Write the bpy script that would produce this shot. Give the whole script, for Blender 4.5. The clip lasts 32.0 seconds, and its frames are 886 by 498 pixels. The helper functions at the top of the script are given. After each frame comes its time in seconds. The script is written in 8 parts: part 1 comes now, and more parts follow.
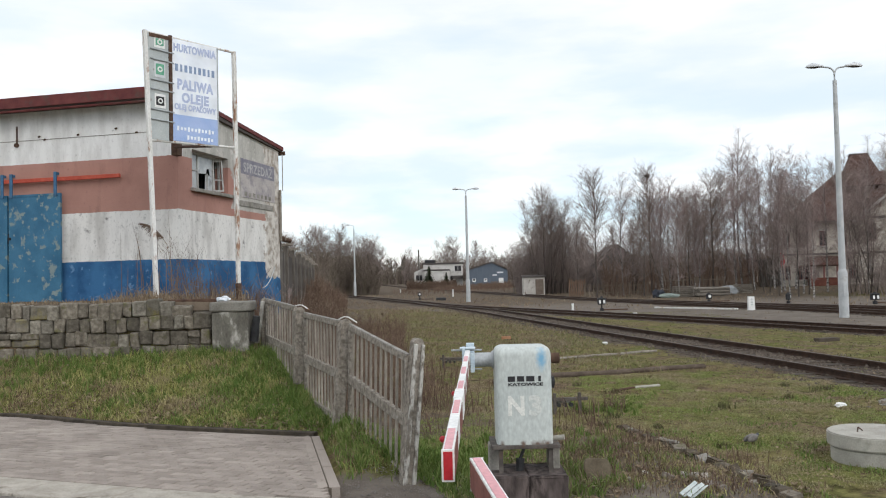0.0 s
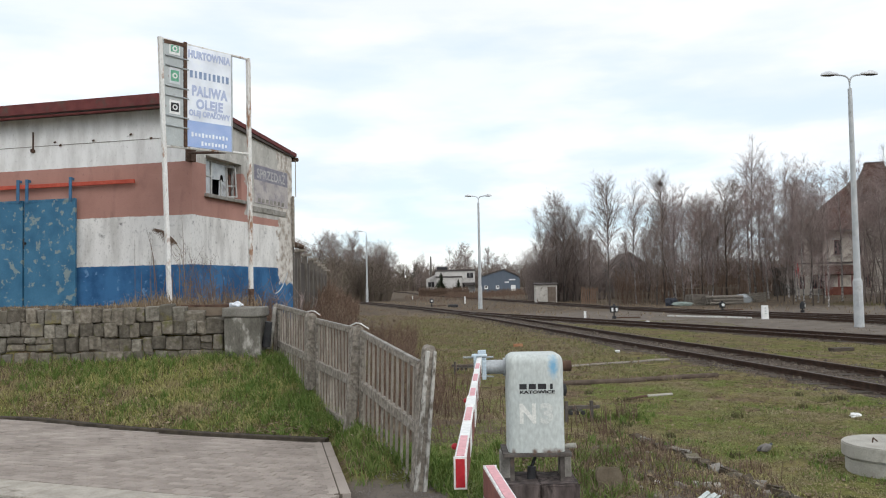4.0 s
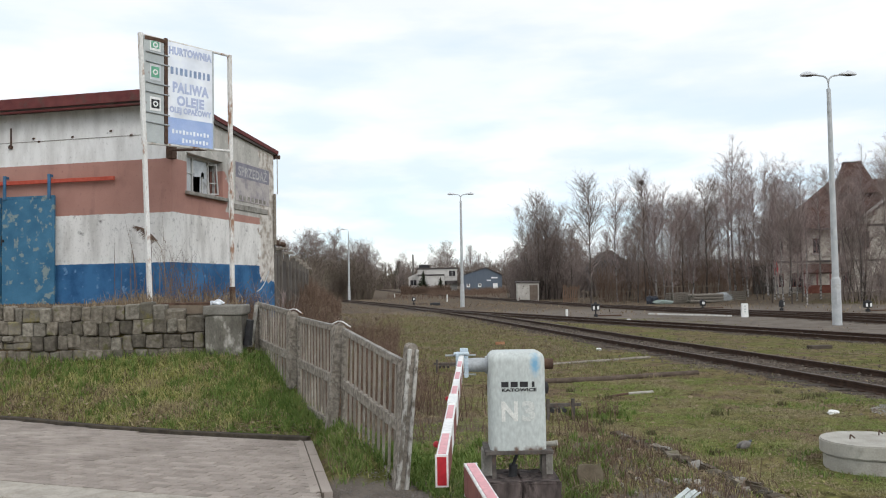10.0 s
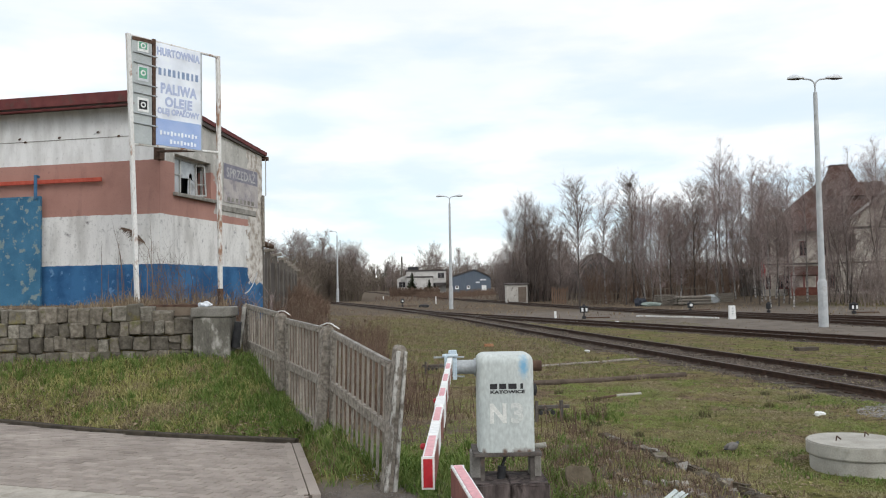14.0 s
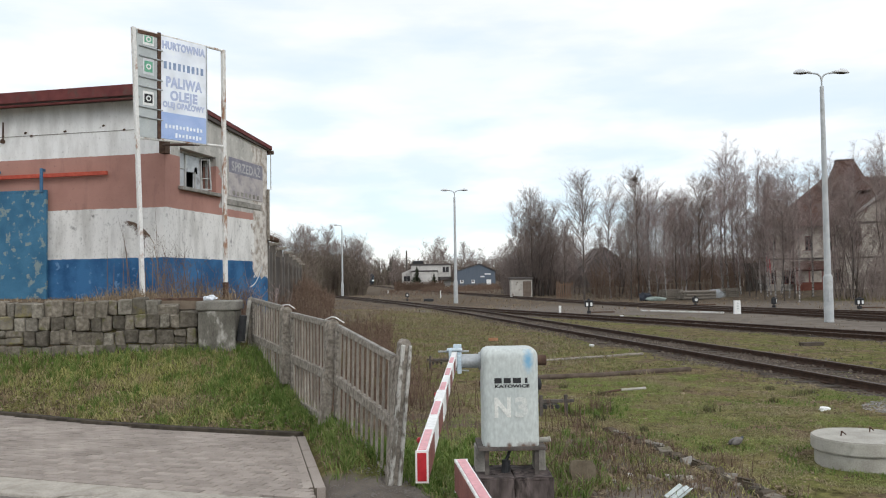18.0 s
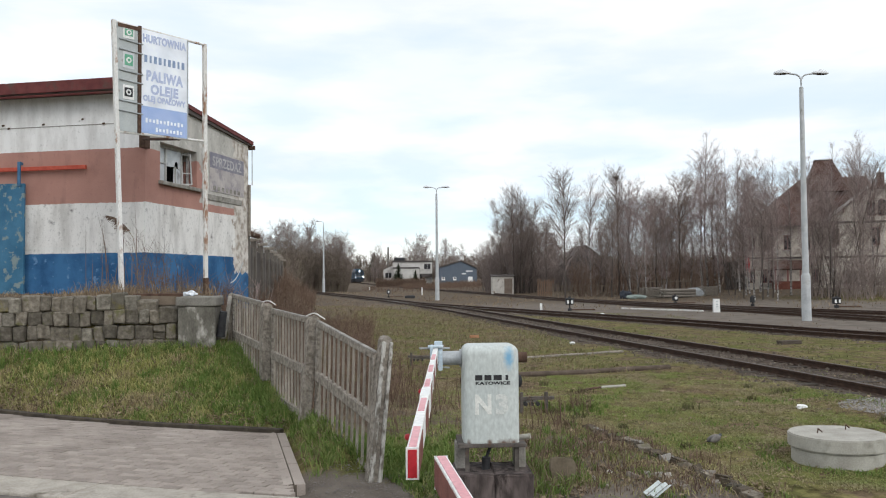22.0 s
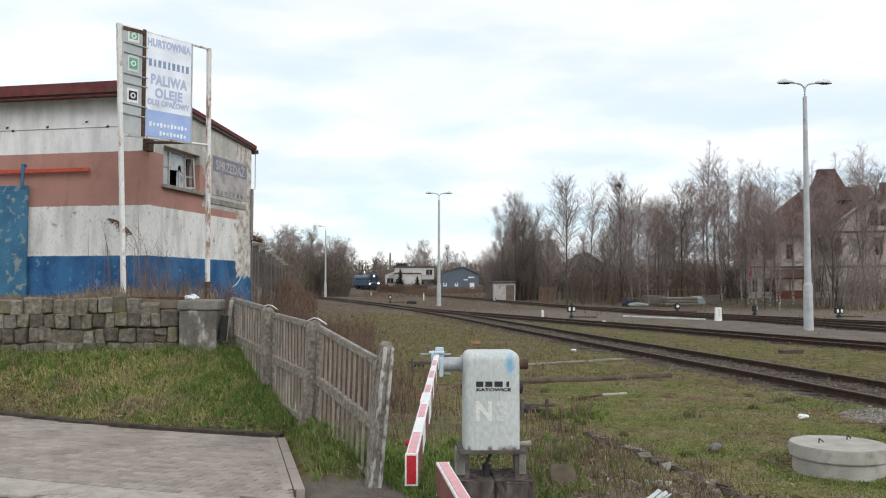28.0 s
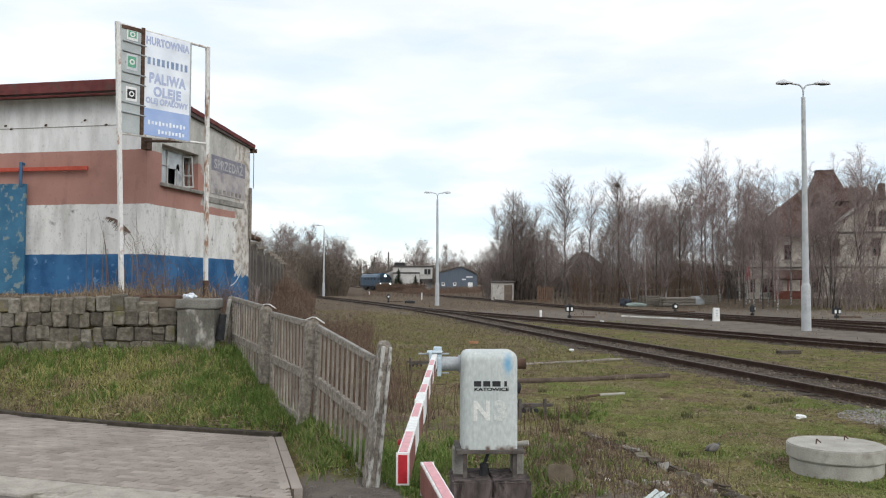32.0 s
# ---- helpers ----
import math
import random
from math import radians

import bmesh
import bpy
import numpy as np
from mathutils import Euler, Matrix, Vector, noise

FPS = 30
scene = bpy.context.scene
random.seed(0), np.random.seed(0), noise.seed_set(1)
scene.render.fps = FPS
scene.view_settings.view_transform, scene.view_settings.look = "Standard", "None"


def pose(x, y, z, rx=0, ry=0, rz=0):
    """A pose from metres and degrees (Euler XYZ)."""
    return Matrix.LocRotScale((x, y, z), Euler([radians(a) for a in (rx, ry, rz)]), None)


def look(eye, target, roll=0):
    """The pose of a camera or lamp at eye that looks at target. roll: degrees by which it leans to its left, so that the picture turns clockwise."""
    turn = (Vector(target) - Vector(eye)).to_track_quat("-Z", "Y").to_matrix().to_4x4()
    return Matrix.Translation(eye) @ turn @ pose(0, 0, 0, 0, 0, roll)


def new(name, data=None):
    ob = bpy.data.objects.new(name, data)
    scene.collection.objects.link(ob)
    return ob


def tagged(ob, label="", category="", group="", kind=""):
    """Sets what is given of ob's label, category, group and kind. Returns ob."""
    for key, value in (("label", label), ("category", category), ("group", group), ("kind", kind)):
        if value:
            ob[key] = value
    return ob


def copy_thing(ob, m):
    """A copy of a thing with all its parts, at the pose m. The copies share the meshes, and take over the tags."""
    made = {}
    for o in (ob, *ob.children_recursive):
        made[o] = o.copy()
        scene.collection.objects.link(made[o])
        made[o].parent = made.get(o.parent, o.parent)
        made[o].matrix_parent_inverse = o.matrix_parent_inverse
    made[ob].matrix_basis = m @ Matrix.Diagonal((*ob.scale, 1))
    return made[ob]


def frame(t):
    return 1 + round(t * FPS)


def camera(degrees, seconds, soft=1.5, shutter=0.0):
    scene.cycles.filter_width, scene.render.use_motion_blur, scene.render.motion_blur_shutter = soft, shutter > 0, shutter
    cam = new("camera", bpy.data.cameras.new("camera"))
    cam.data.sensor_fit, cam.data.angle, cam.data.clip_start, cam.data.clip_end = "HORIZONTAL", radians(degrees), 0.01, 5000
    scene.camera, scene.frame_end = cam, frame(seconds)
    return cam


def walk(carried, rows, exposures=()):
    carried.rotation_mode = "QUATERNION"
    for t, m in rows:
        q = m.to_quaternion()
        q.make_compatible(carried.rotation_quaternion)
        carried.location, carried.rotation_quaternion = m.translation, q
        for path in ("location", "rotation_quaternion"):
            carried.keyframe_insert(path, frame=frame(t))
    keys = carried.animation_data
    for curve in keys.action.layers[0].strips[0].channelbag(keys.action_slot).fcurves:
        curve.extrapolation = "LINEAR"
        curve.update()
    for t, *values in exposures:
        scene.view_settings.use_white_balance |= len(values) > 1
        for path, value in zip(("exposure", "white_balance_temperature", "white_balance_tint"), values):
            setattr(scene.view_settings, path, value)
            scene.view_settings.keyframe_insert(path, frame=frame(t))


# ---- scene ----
# ---- camera: hand-held on one spot across the road ----
cam = camera(55.2, 32.0, soft=1.1)
EYE = 1.85
TURNS = [
        (0, 92.14, 1.37, 0.05), (0.5, 92.28, 1.42, 0.10), (1, 92.38, 1.34, 0.21), (1.5, 92.34, 1.23, 0.33), (2, 92.29, 1.18, 0.58), (2.5, 92.34, 1.09,
    0.78), (3, 92.43, 0.67, 0.99), (3.5, 92.62, 0.89, 1.02), (5.5, 92.58, 1.10, 0.29), (6, 92.46, 1.06, 0.11), (6.5, 92.45, 1.18, -0.01), (7, 92.51,
    1.06, -0.07), (7.5, 92.57, 1.01, -0.10), (8, 92.61, 0.99, -0.16), (8.5, 92.62, 1.07, -0.23), (9, 92.61, 1.13, -0.26), (9.5, 92.57, 1.12, -0.28),
    (10, 92.47, 0.99, -0.34), (10.5, 92.35, 1.05, -0.44), (11, 92.26, 1.14, -0.50), (11.5, 92.23, 1.10, -0.54), (12, 92.26, 0.84, -0.67), (12.5,
    92.32, 0.81, -0.84), (13, 92.43, 0.83, -1.06), (13.5, 92.54, 0.97, -1.17), (14, 92.59, 0.95, -1.10), (14.5, 92.59, 0.80, -0.97), (16.5, 92.61,
    0.84, -0.54), (17, 92.46, 0.60, -0.55), (17.5, 92.30, 0.67, -0.64), (18, 92.20, 0.82, -0.78), (18.5, 92.21, 0.75, -0.93), (19, 92.26, 0.83,
    -1.15), (19.5, 92.32, 0.82, -1.35), (20, 92.27, 0.82, -1.49), (20.5, 92.19, 0.75, -1.60), (21, 92.07, 0.71, -1.76), (21.5, 91.98, 0.67, -1.93),
    (22, 91.98, 0.50, -2.03), (22.5, 92.05, 0.35, -2.03), (23, 92.15, 0.38, -1.99), (23.5, 92.21, 0.28, -1.98), (24, 92.22, 0.25, -1.97), (24.5,
    92.15, 0.21, -1.97), (25, 92.07, 0.29, -1.92), (25.5, 92.09, 0.19, -1.96), (27.5, 92.53, -0.00, -1.86), (28, 92.38, -0.05, -1.91), (28.5, 92.30,
    -0.08, -1.97), (29, 92.32, -0.15, -2.15), (29.5, 92.43, -0.01, -2.32), (30, 92.59, -0.07, -2.40), (30.5, 92.66, -0.04, -2.34), (31, 92.64, -0.38,
    -2.17), (31.5, 92.47, -0.41, -1.93), (32, 92.35, -0.22, -2.03)
]
walk(cam, [(t, pose(0, 0, EYE, rx, ry, rz)) for t, rx, ry, rz in TURNS])

# ---- world and light: a bright, thinly overcast winter sky ----
SUN_EL, SUN_AZ = radians(30), radians(148)
world = bpy.data.worlds.new("world")
scene.world = world
world.use_nodes = True
wn, wl = world.node_tree.nodes, world.node_tree.links
wn.clear()
w_out = wn.new("ShaderNodeOutputWorld")
w_bg = wn.new("ShaderNodeBackground")
w_sky = wn.new("ShaderNodeTexSky")
w_sky.sky_type = "NISHITA"
w_sky.sun_disc = False
w_sky.sun_elevation, w_sky.sun_rotation = SUN_EL, SUN_AZ
w_sky.air_density, w_sky.dust_density, w_sky.ozone_density = 1.0, 0.6, 2.5
w_co = wn.new("ShaderNodeTexCoord")
w_map = wn.new("ShaderNodeMapping")
w_map.inputs["Scale"].default_value = (1.6, 1.6, 6.5)
w_n = wn.new("ShaderNodeTexNoise")
w_n.inputs["Scale"].default_value, w_n.inputs["Detail"].default_value = 1.7, 7
w_n.inputs["Roughness"].default_value = 0.52
w_ramp = wn.new("ShaderNodeValToRGB")
w_ramp.color_ramp.elements[0].position, w_ramp.color_ramp.elements[1].position = 0.36, 0.60
w_ramp.color_ramp.elements[0].color, w_ramp.color_ramp.elements[1].color = (0.80, 0.80, 0.80, 1), (1, 1, 1, 1)
w_n2 = wn.new("ShaderNodeTexNoise")
w_n2.inputs["Scale"].default_value, w_n2.inputs["Detail"].default_value = 3.1, 6
w_gain = wn.new("ShaderNodeVectorMath")
w_gain.operation = "SCALE"
w_gain.inputs["Scale"].default_value = 0.19
w_cl = wn.new("ShaderNodeValToRGB")
w_cl.color_ramp.elements[0].position, w_cl.color_ramp.elements[1].position = 0.32, 0.58
w_cl.color_ramp.elements[0].color, w_cl.color_ramp.elements[1].color = (0.82, 0.89, 0.965, 1), (0.99, 1.0, 1.012, 1)
w_el = wn.new("ShaderNodeSeparateXYZ")
w_low = wn.new("ShaderNodeMapRange")
w_low.inputs["From Min"].default_value, w_low.inputs["From Max"].default_value = 0.34, 0.06
w_low.inputs["To Min"].default_value, w_low.inputs["To Max"].default_value = 0.0, 0.62
w_gap = wn.new("ShaderNodeMapRange")
w_gap.inputs["From Min"].default_value, w_gap.inputs["From Max"].default_value = 0.62, 0.44
w_both = wn.new("ShaderNodeMath")
w_both.operation = "MULTIPLY"
w_blue = wn.new("ShaderNodeMix")
w_blue.data_type = "RGBA"
w_blue.inputs["B"].default_value = (0.62, 0.80, 0.92, 1)
w_mix = wn.new("ShaderNodeMix")
w_mix.data_type = "RGBA"
wl.new(w_co.outputs["Generated"], w_map.inputs["Vector"])
wl.new(w_map.outputs["Vector"], w_n.inputs["Vector"])
wl.new(w_map.outputs["Vector"], w_n2.inputs["Vector"])
wl.new(w_n.outputs["Fac"], w_ramp.inputs["Fac"])
wl.new(w_n2.outputs["Fac"], w_cl.inputs["Fac"])
wl.new(w_ramp.outputs["Color"], w_mix.inputs["Factor"])
wl.new(w_sky.outputs["Color"], w_gain.inputs[0])
wl.new(w_gain.outputs["Vector"], w_mix.inputs["A"])
wl.new(w_co.outputs["Generated"], w_el.inputs["Vector"])
wl.new(w_el.outputs["Z"], w_low.inputs["Value"])
wl.new(w_n2.outputs["Fac"], w_gap.inputs["Value"])
wl.new(w_low.outputs["Result"], w_both.inputs[0])
wl.new(w_gap.outputs["Result"], w_both.inputs[1])
wl.new(w_both.outputs["Value"], w_blue.inputs["Factor"])
wl.new(w_cl.outputs["Color"], w_blue.inputs["A"])
wl.new(w_blue.outputs["Result"], w_mix.inputs["B"])
wl.new(w_mix.outputs["Result"], w_bg.inputs["Color"])
w_bg.inputs["Strength"].default_value = 1.08
wl.new(w_bg.outputs["Background"], w_out.inputs["Surface"])
sun = new("sun", bpy.data.lights.new("sun", "SUN"))
sun.data.energy, sun.data.angle, sun.data.color = 1.0, radians(25), (1.0, 0.98, 0.955)
sun.matrix_world = look((0, 0, 0), (-math.sin(SUN_AZ) * math.cos(SUN_EL), -math.cos(SUN_AZ) * math.cos(SUN_EL), -math.sin(SUN_EL)))
scene.view_settings.exposure = 0.0

# ---- materials ----


def mat(name, cols, rough=0.85, scale=6.0, metal=0.0, bump=0.25, fine=60.0, spread=0.25, stain=None, stain_at=(0.56, 0.68),
        stain_scale=1.4, island=0.0, rand=0.0, stretch=(1, 1, 1), spec=0.3):
    """Two or three colours over noise at two scales, stains with their own shape, fine relief, and a change from piece to piece."""
    m = bpy.data.materials.new(name)
    m.use_nodes = True
    n, l = m.node_tree.nodes, m.node_tree.links
    b = n["Principled BSDF"]
    b.inputs["Roughness"].default_value, b.inputs["Metallic"].default_value = rough, metal
    b.inputs["Specular IOR Level"].default_value = spec
    co = n.new("ShaderNodeTexCoord")
    mp = n.new("ShaderNodeMapping")
    mp.inputs["Scale"].default_value = stretch
    l.new(co.outputs["Object"], mp.inputs["Vector"])
    vec = mp.outputs["Vector"]
    seed = None
    if rand:
        seed = n.new("ShaderNodeMath")
        seed.operation = "MULTIPLY"
        seed.inputs[1].default_value = 53.0
        l.new(n.new("ShaderNodeObjectInfo").outputs["Random"], seed.inputs[0])

    def field(size, detail, roughness=0.5):
        """Noise over the thing; pieces on one mesh each get a cut of their own."""
        x = n.new("ShaderNodeTexNoise")
        x.inputs["Scale"].default_value, x.inputs["Detail"].default_value, x.inputs["Roughness"].default_value = size, detail, roughness
        l.new(vec, x.inputs["Vector"])
        if seed:
            x.noise_dimensions = "4D"
            l.new(seed.outputs["Value"], x.inputs["W"])
        return x

    big = field(scale, 6)
    ramp = n.new("ShaderNodeValToRGB")
    el = ramp.color_ramp.elements
    while len(el) < len(cols):
        el.new(0.5)
    for i, c in enumerate(cols):
        el[i].position = 0.5 + spread * (i / max(1, len(cols) - 1) - 0.5) * 1.4
        el[i].color = (*c, 1)
    l.new(big.outputs["Fac"], ramp.inputs["Fac"])
    col = ramp.outputs["Color"]
    small = field(fine, 4)
    if stain:
        sn = field(stain_scale, 9, 0.62)
        sr = n.new("ShaderNodeMapRange")
        sr.inputs["From Min"].default_value, sr.inputs["From Max"].default_value = stain_at
        l.new(sn.outputs["Fac"], sr.inputs["Value"])
        mx = n.new("ShaderNodeMix")
        mx.data_type = "RGBA"
        l.new(sr.outputs["Result"], mx.inputs["Factor"])
        l.new(col, mx.inputs["A"])
        mx.inputs["B"].default_value = (*stain, 1)
        col = mx.outputs["Result"]
    hv = n.new("ShaderNodeHueSaturation")
    mr = n.new("ShaderNodeMapRange")
    mr.inputs["From Min"].default_value, mr.inputs["From Max"].default_value = 0.3, 0.7
    mr.inputs["To Min"].default_value, mr.inputs["To Max"].default_value = 0.86, 1.14
    l.new(small.outputs["Fac"], mr.inputs["Value"])
    val = mr.outputs["Result"]
    if island or rand:
        src = n.new("ShaderNodeNewGeometry").outputs["Random Per Island"] if island else n.new("ShaderNodeObjectInfo").outputs["Random"]
        amount = island or rand
        rr = n.new("ShaderNodeMapRange")
        rr.inputs["To Min"].default_value, rr.inputs["To Max"].default_value = 1 - amount, 1 + amount
        l.new(src, rr.inputs["Value"])
        mu = n.new("ShaderNodeMath")
        mu.operation = "MULTIPLY"
        l.new(val, mu.inputs[0])
        l.new(rr.outputs["Result"], mu.inputs[1])
        val = mu.outputs["Value"]
    l.new(val, hv.inputs["Value"])
    l.new(col, hv.inputs["Color"])
    l.new(hv.outputs["Color"], b.inputs["Base Color"])
    if bump:
        bp = n.new("ShaderNodeBump")
        bp.inputs["Strength"].default_value, bp.inputs["Distance"].default_value = bump, 0.01
        l.new(small.outputs["Fac"], bp.inputs["Height"])
        l.new(bp.outputs["Normal"], b.inputs["Normal"])
    return m


def glow(name, col, strength):
    m = bpy.data.materials.new(name)
    m.use_nodes = True
    b = m.node_tree.nodes["Principled BSDF"]
    b.inputs["Base Color"].default_value = (*col, 1)
    b.inputs["Emission Color"].default_value = (*col, 1)
    b.inputs["Emission Strength"].default_value = strength
    return m


M_CONC = mat("grey_concrete", [(0.20, 0.185, 0.16), (0.36, 0.34, 0.31)], 0.92, 5, bump=0.5, fine=70, stain=(0.10, 0.095, 0.075), stain_scale=3)
M_FENCE = mat("weathered_concrete", [(0.17, 0.147, 0.12), (0.34, 0.302, 0.256)], 0.95, 20, bump=0.9, fine=45, spread=0.2, stain=(0.38, 0.35, 0.31), stain_at=(0.56, 0.70), stain_scale=11)
M_POSTCONC = mat("lichen_crusted_concrete", [(0.15, 0.13, 0.105), (0.27, 0.245, 0.21)], 0.95, 7, bump=1.0, fine=40, spread=0.2, stain=(0.50, 0.48, 0.44), stain_at=(0.44, 0.56), stain_scale=14, stretch=(1, 1, 0.5))
M_SLAT = mat("weathered_slat", [(0.19, 0.165, 0.135), (0.40, 0.355, 0.30)], 0.95, 6, bump=0.9, fine=45, spread=0.25, rand=0.12, stain=(0.42, 0.39, 0.34), stain_at=(0.57, 0.70), stain_scale=9, stretch=(1, 1, 0.4))
M_RING = mat("pale_concrete", [(0.34, 0.32, 0.28), (0.47, 0.45, 0.40)], 0.9, 4, bump=0.4, fine=80, stain=(0.24, 0.23, 0.19), stain_scale=2.5)
M_STONE = mat("granite_block", [(0.062, 0.052, 0.040), (0.145, 0.126, 0.10), (0.26, 0.232, 0.19)], 0.95, 15, bump=1.0, fine=32, rand=0.42, spread=0.4, stain=(0.105, 0.10, 0.045), stain_at=(0.55, 0.66), stain_scale=6)
M_STONEPALE = mat("pale_granite_block", [(0.13, 0.115, 0.092), (0.29, 0.265, 0.22)], 0.95, 16, bump=0.9, fine=45, rand=0.25, stain=(0.10, 0.09, 0.07), stain_at=(0.55, 0.66), stain_scale=7)
M_JOINT = mat("dark_joint_fill", [(0.04, 0.033, 0.026), (0.085, 0.07, 0.052)], 1.0, 8)
M_PAVER = mat("grey_paver", [(0.265, 0.228, 0.20), (0.385, 0.335, 0.296)], 0.97, 1.3, bump=0.3, fine=120, rand=0.12, spec=0.12)
M_PAVER_FAR = mat("grey_paver_far", [(0.265, 0.228, 0.20), (0.385, 0.335, 0.296)], 0.97, 1.3, bump=0.3, fine=120, island=0.12, spec=0.12)
M_KERB = mat("kerb_concrete", [(0.34, 0.31, 0.265), (0.47, 0.43, 0.375)], 0.95, 5, spec=0.15, bump=0.4, stain=(0.16, 0.14, 0.11), stain_scale=3)
M_DIRT = mat("earth", [(0.075, 0.06, 0.042), (0.13, 0.105, 0.08)], 1.0, 6, bump=0.7, fine=40)
M_ASPHALT = mat("asphalt", [(0.13, 0.115, 0.103), (0.21, 0.188, 0.17)], 0.95, 4, bump=0.5, fine=150)
M_RAIL = mat("rusty_rail", [(0.045, 0.028, 0.02), (0.085, 0.05, 0.034)], 0.75, 9, metal=0.2, fine=90)
M_RAILTOP = mat("worn_rail_head", [(0.075, 0.055, 0.045), (0.12, 0.095, 0.08)], 0.6, 9, metal=0.3, fine=60)
M_SLEEPER = mat("tarred_sleeper", [(0.045, 0.035, 0.028), (0.095, 0.078, 0.062)], 0.95, 10, fine=50, stretch=(1, 6, 6), rand=0.2)
M_BALLAST = mat("ballast", [(0.085, 0.066, 0.052), (0.155, 0.128, 0.104)], 1.0, 12, bump=0.9, fine=30, island=0.3)
M_RUST = mat("rust", [(0.06, 0.035, 0.025), (0.125, 0.075, 0.052)], 0.9, 14, fine=80, stain=(0.05, 0.03, 0.02))
M_GALV = mat("galvanised_steel", [(0.36, 0.38, 0.39), (0.50, 0.52, 0.53)], 0.55, 7, metal=0.35, fine=60)
M_LAMP = mat("lamp_post_paint", [(0.42, 0.44, 0.45), (0.55, 0.56, 0.56)], 0.6, 3, fine=50, stain=(0.33, 0.33, 0.31), stain_scale=2)
M_LENS = mat("lamp_glass", [(0.62, 0.64, 0.66), (0.72, 0.73, 0.74)], 0.25, 3, bump=0)
M_CAB = mat("cabinet_paint", [(0.50, 0.54, 0.52), (0.60, 0.63, 0.60)], 0.5, 3, bump=0.08, fine=45, stain=(0.42, 0.43, 0.38), stain_at=(0.58, 0.85), stain_scale=3.2, stretch=(1, 1, 0.45))


def spray_mark(m, at, size, colour):
    """A soft smear of spray paint on a panel, round a point of the thing."""
    n, l = m.node_tree.nodes, m.node_tree.links
    b = n["Principled BSDF"]
    old = b.inputs["Base Color"].links[0].from_socket
    tc = n.new("ShaderNodeTexCoord")
    mp = n.new("ShaderNodeMapping")
    mp.vector_type = "TEXTURE"
    mp.inputs["Location"].default_value, mp.inputs["Scale"].default_value = at, size
    wob = n.new("ShaderNodeTexNoise")
    wob.inputs["Scale"].default_value, wob.inputs["Detail"].default_value = 30, 5
    ln = n.new("ShaderNodeVectorMath")
    ln.operation = "LENGTH"
    ad = n.new("ShaderNodeMath")
    ad.operation = "MULTIPLY_ADD"
    ad.inputs[1].default_value = 1.1
    mr = n.new("ShaderNodeMapRange")
    mr.inputs["From Min"].default_value, mr.inputs["From Max"].default_value = 1.6, 0.75
    mx = n.new("ShaderNodeMix")
    mx.data_type = "RGBA"
    l.new(tc.outputs["Object"], mp.inputs["Vector"])
    l.new(tc.outputs["Object"], wob.inputs["Vector"])
    l.new(mp.outputs["Vector"], ln.inputs[0])
    l.new(wob.outputs["Fac"], ad.inputs[0])
    l.new(ln.outputs["Value"], ad.inputs[2])
    l.new(ad.outputs["Value"], mr.inputs["Value"])
    l.new(mr.outputs["Result"], mx.inputs["Factor"])
    l.new(old, mx.inputs["A"])
    mx.inputs["B"].default_value = (*colour, 1)
    l.new(mx.outputs["Result"], b.inputs["Base Color"])


spray_mark(M_CAB, (0.145, -0.2, 1.19), (0.05, 0.09, 0.11), (0.20, 0.42, 0.60))
for rust_x, rust_w in ((-0.02, 0.03), (0.10, 0.07), (0.18, 0.05), (-0.19, 0.025)):
    spray_mark(M_CAB, (rust_x, -0.2, 0.49), (rust_w, 0.09, 0.045), (0.16, 0.11, 0.085))
M_GRIME = mat("grimy_steel", [(0.055, 0.047, 0.042), (0.14, 0.122, 0.108)], 0.85, 12, fine=50, stain=(0.12, 0.07, 0.05), stain_scale=9)
M_BLACK = mat("black_paint", [(0.02, 0.02, 0.022), (0.04, 0.04, 0.042)], 0.6, 9)
M_GHOST = mat("faded_white_paint", [(0.68, 0.69, 0.65), (0.78, 0.78, 0.73)], 0.7, 20, stain=(0.60, 0.62, 0.58), stain_at=(0.56, 0.80), stain_scale=7)
M_GHOSTFAINT = mat("worn_white_paint", [(0.60, 0.62, 0.59), (0.69, 0.70, 0.66)], 0.7, 14, stain=(0.55, 0.58, 0.55), stain_at=(0.50, 0.66), stain_scale=9)
M_WHITE = mat("white_paint", [(0.74, 0.74, 0.72), (0.84, 0.84, 0.82)], 0.5, 6, bump=0.1, fine=40)
M_RED = mat("red_film", [(0.42, 0.02, 0.03), (0.52, 0.04, 0.05)], 0.35, 8, bump=0.05)
M_PINK = mat("sun_bleached_red_film", [(0.62, 0.26, 0.28), (0.72, 0.36, 0.38)], 0.45, 5, bump=0.05)
M_BOOMSIDE = mat("dull_red_side", [(0.16, 0.05, 0.04), (0.24, 0.09, 0.07)], 0.6, 9)
M_LTBLUE = mat("pale_blue_paint", [(0.46, 0.56, 0.64), (0.60, 0.68, 0.73)], 0.5, 12)
M_POSTPAINT = mat("chipped_white_paint", [(0.70, 0.685, 0.65), (0.82, 0.81, 0.785)], 0.6, 5, stain=(0.36, 0.20, 0.12), stain_at=(0.555, 0.64), stain_scale=6, fine=50, stretch=(1, 1, 0.45))
M_POSTRUST = mat("rust_streaked_white_paint", [(0.68, 0.66, 0.62), (0.80, 0.785, 0.755)], 0.65, 5, stain=(0.33, 0.19, 0.12), stain_at=(0.49, 0.58), stain_scale=7, fine=50, stretch=(1, 1, 0.3))
M_PANEL = mat("sign_sheet_white", [(0.84, 0.88, 0.95), (0.89, 0.92, 0.97)], 0.4, 2, bump=0, fine=2.5)
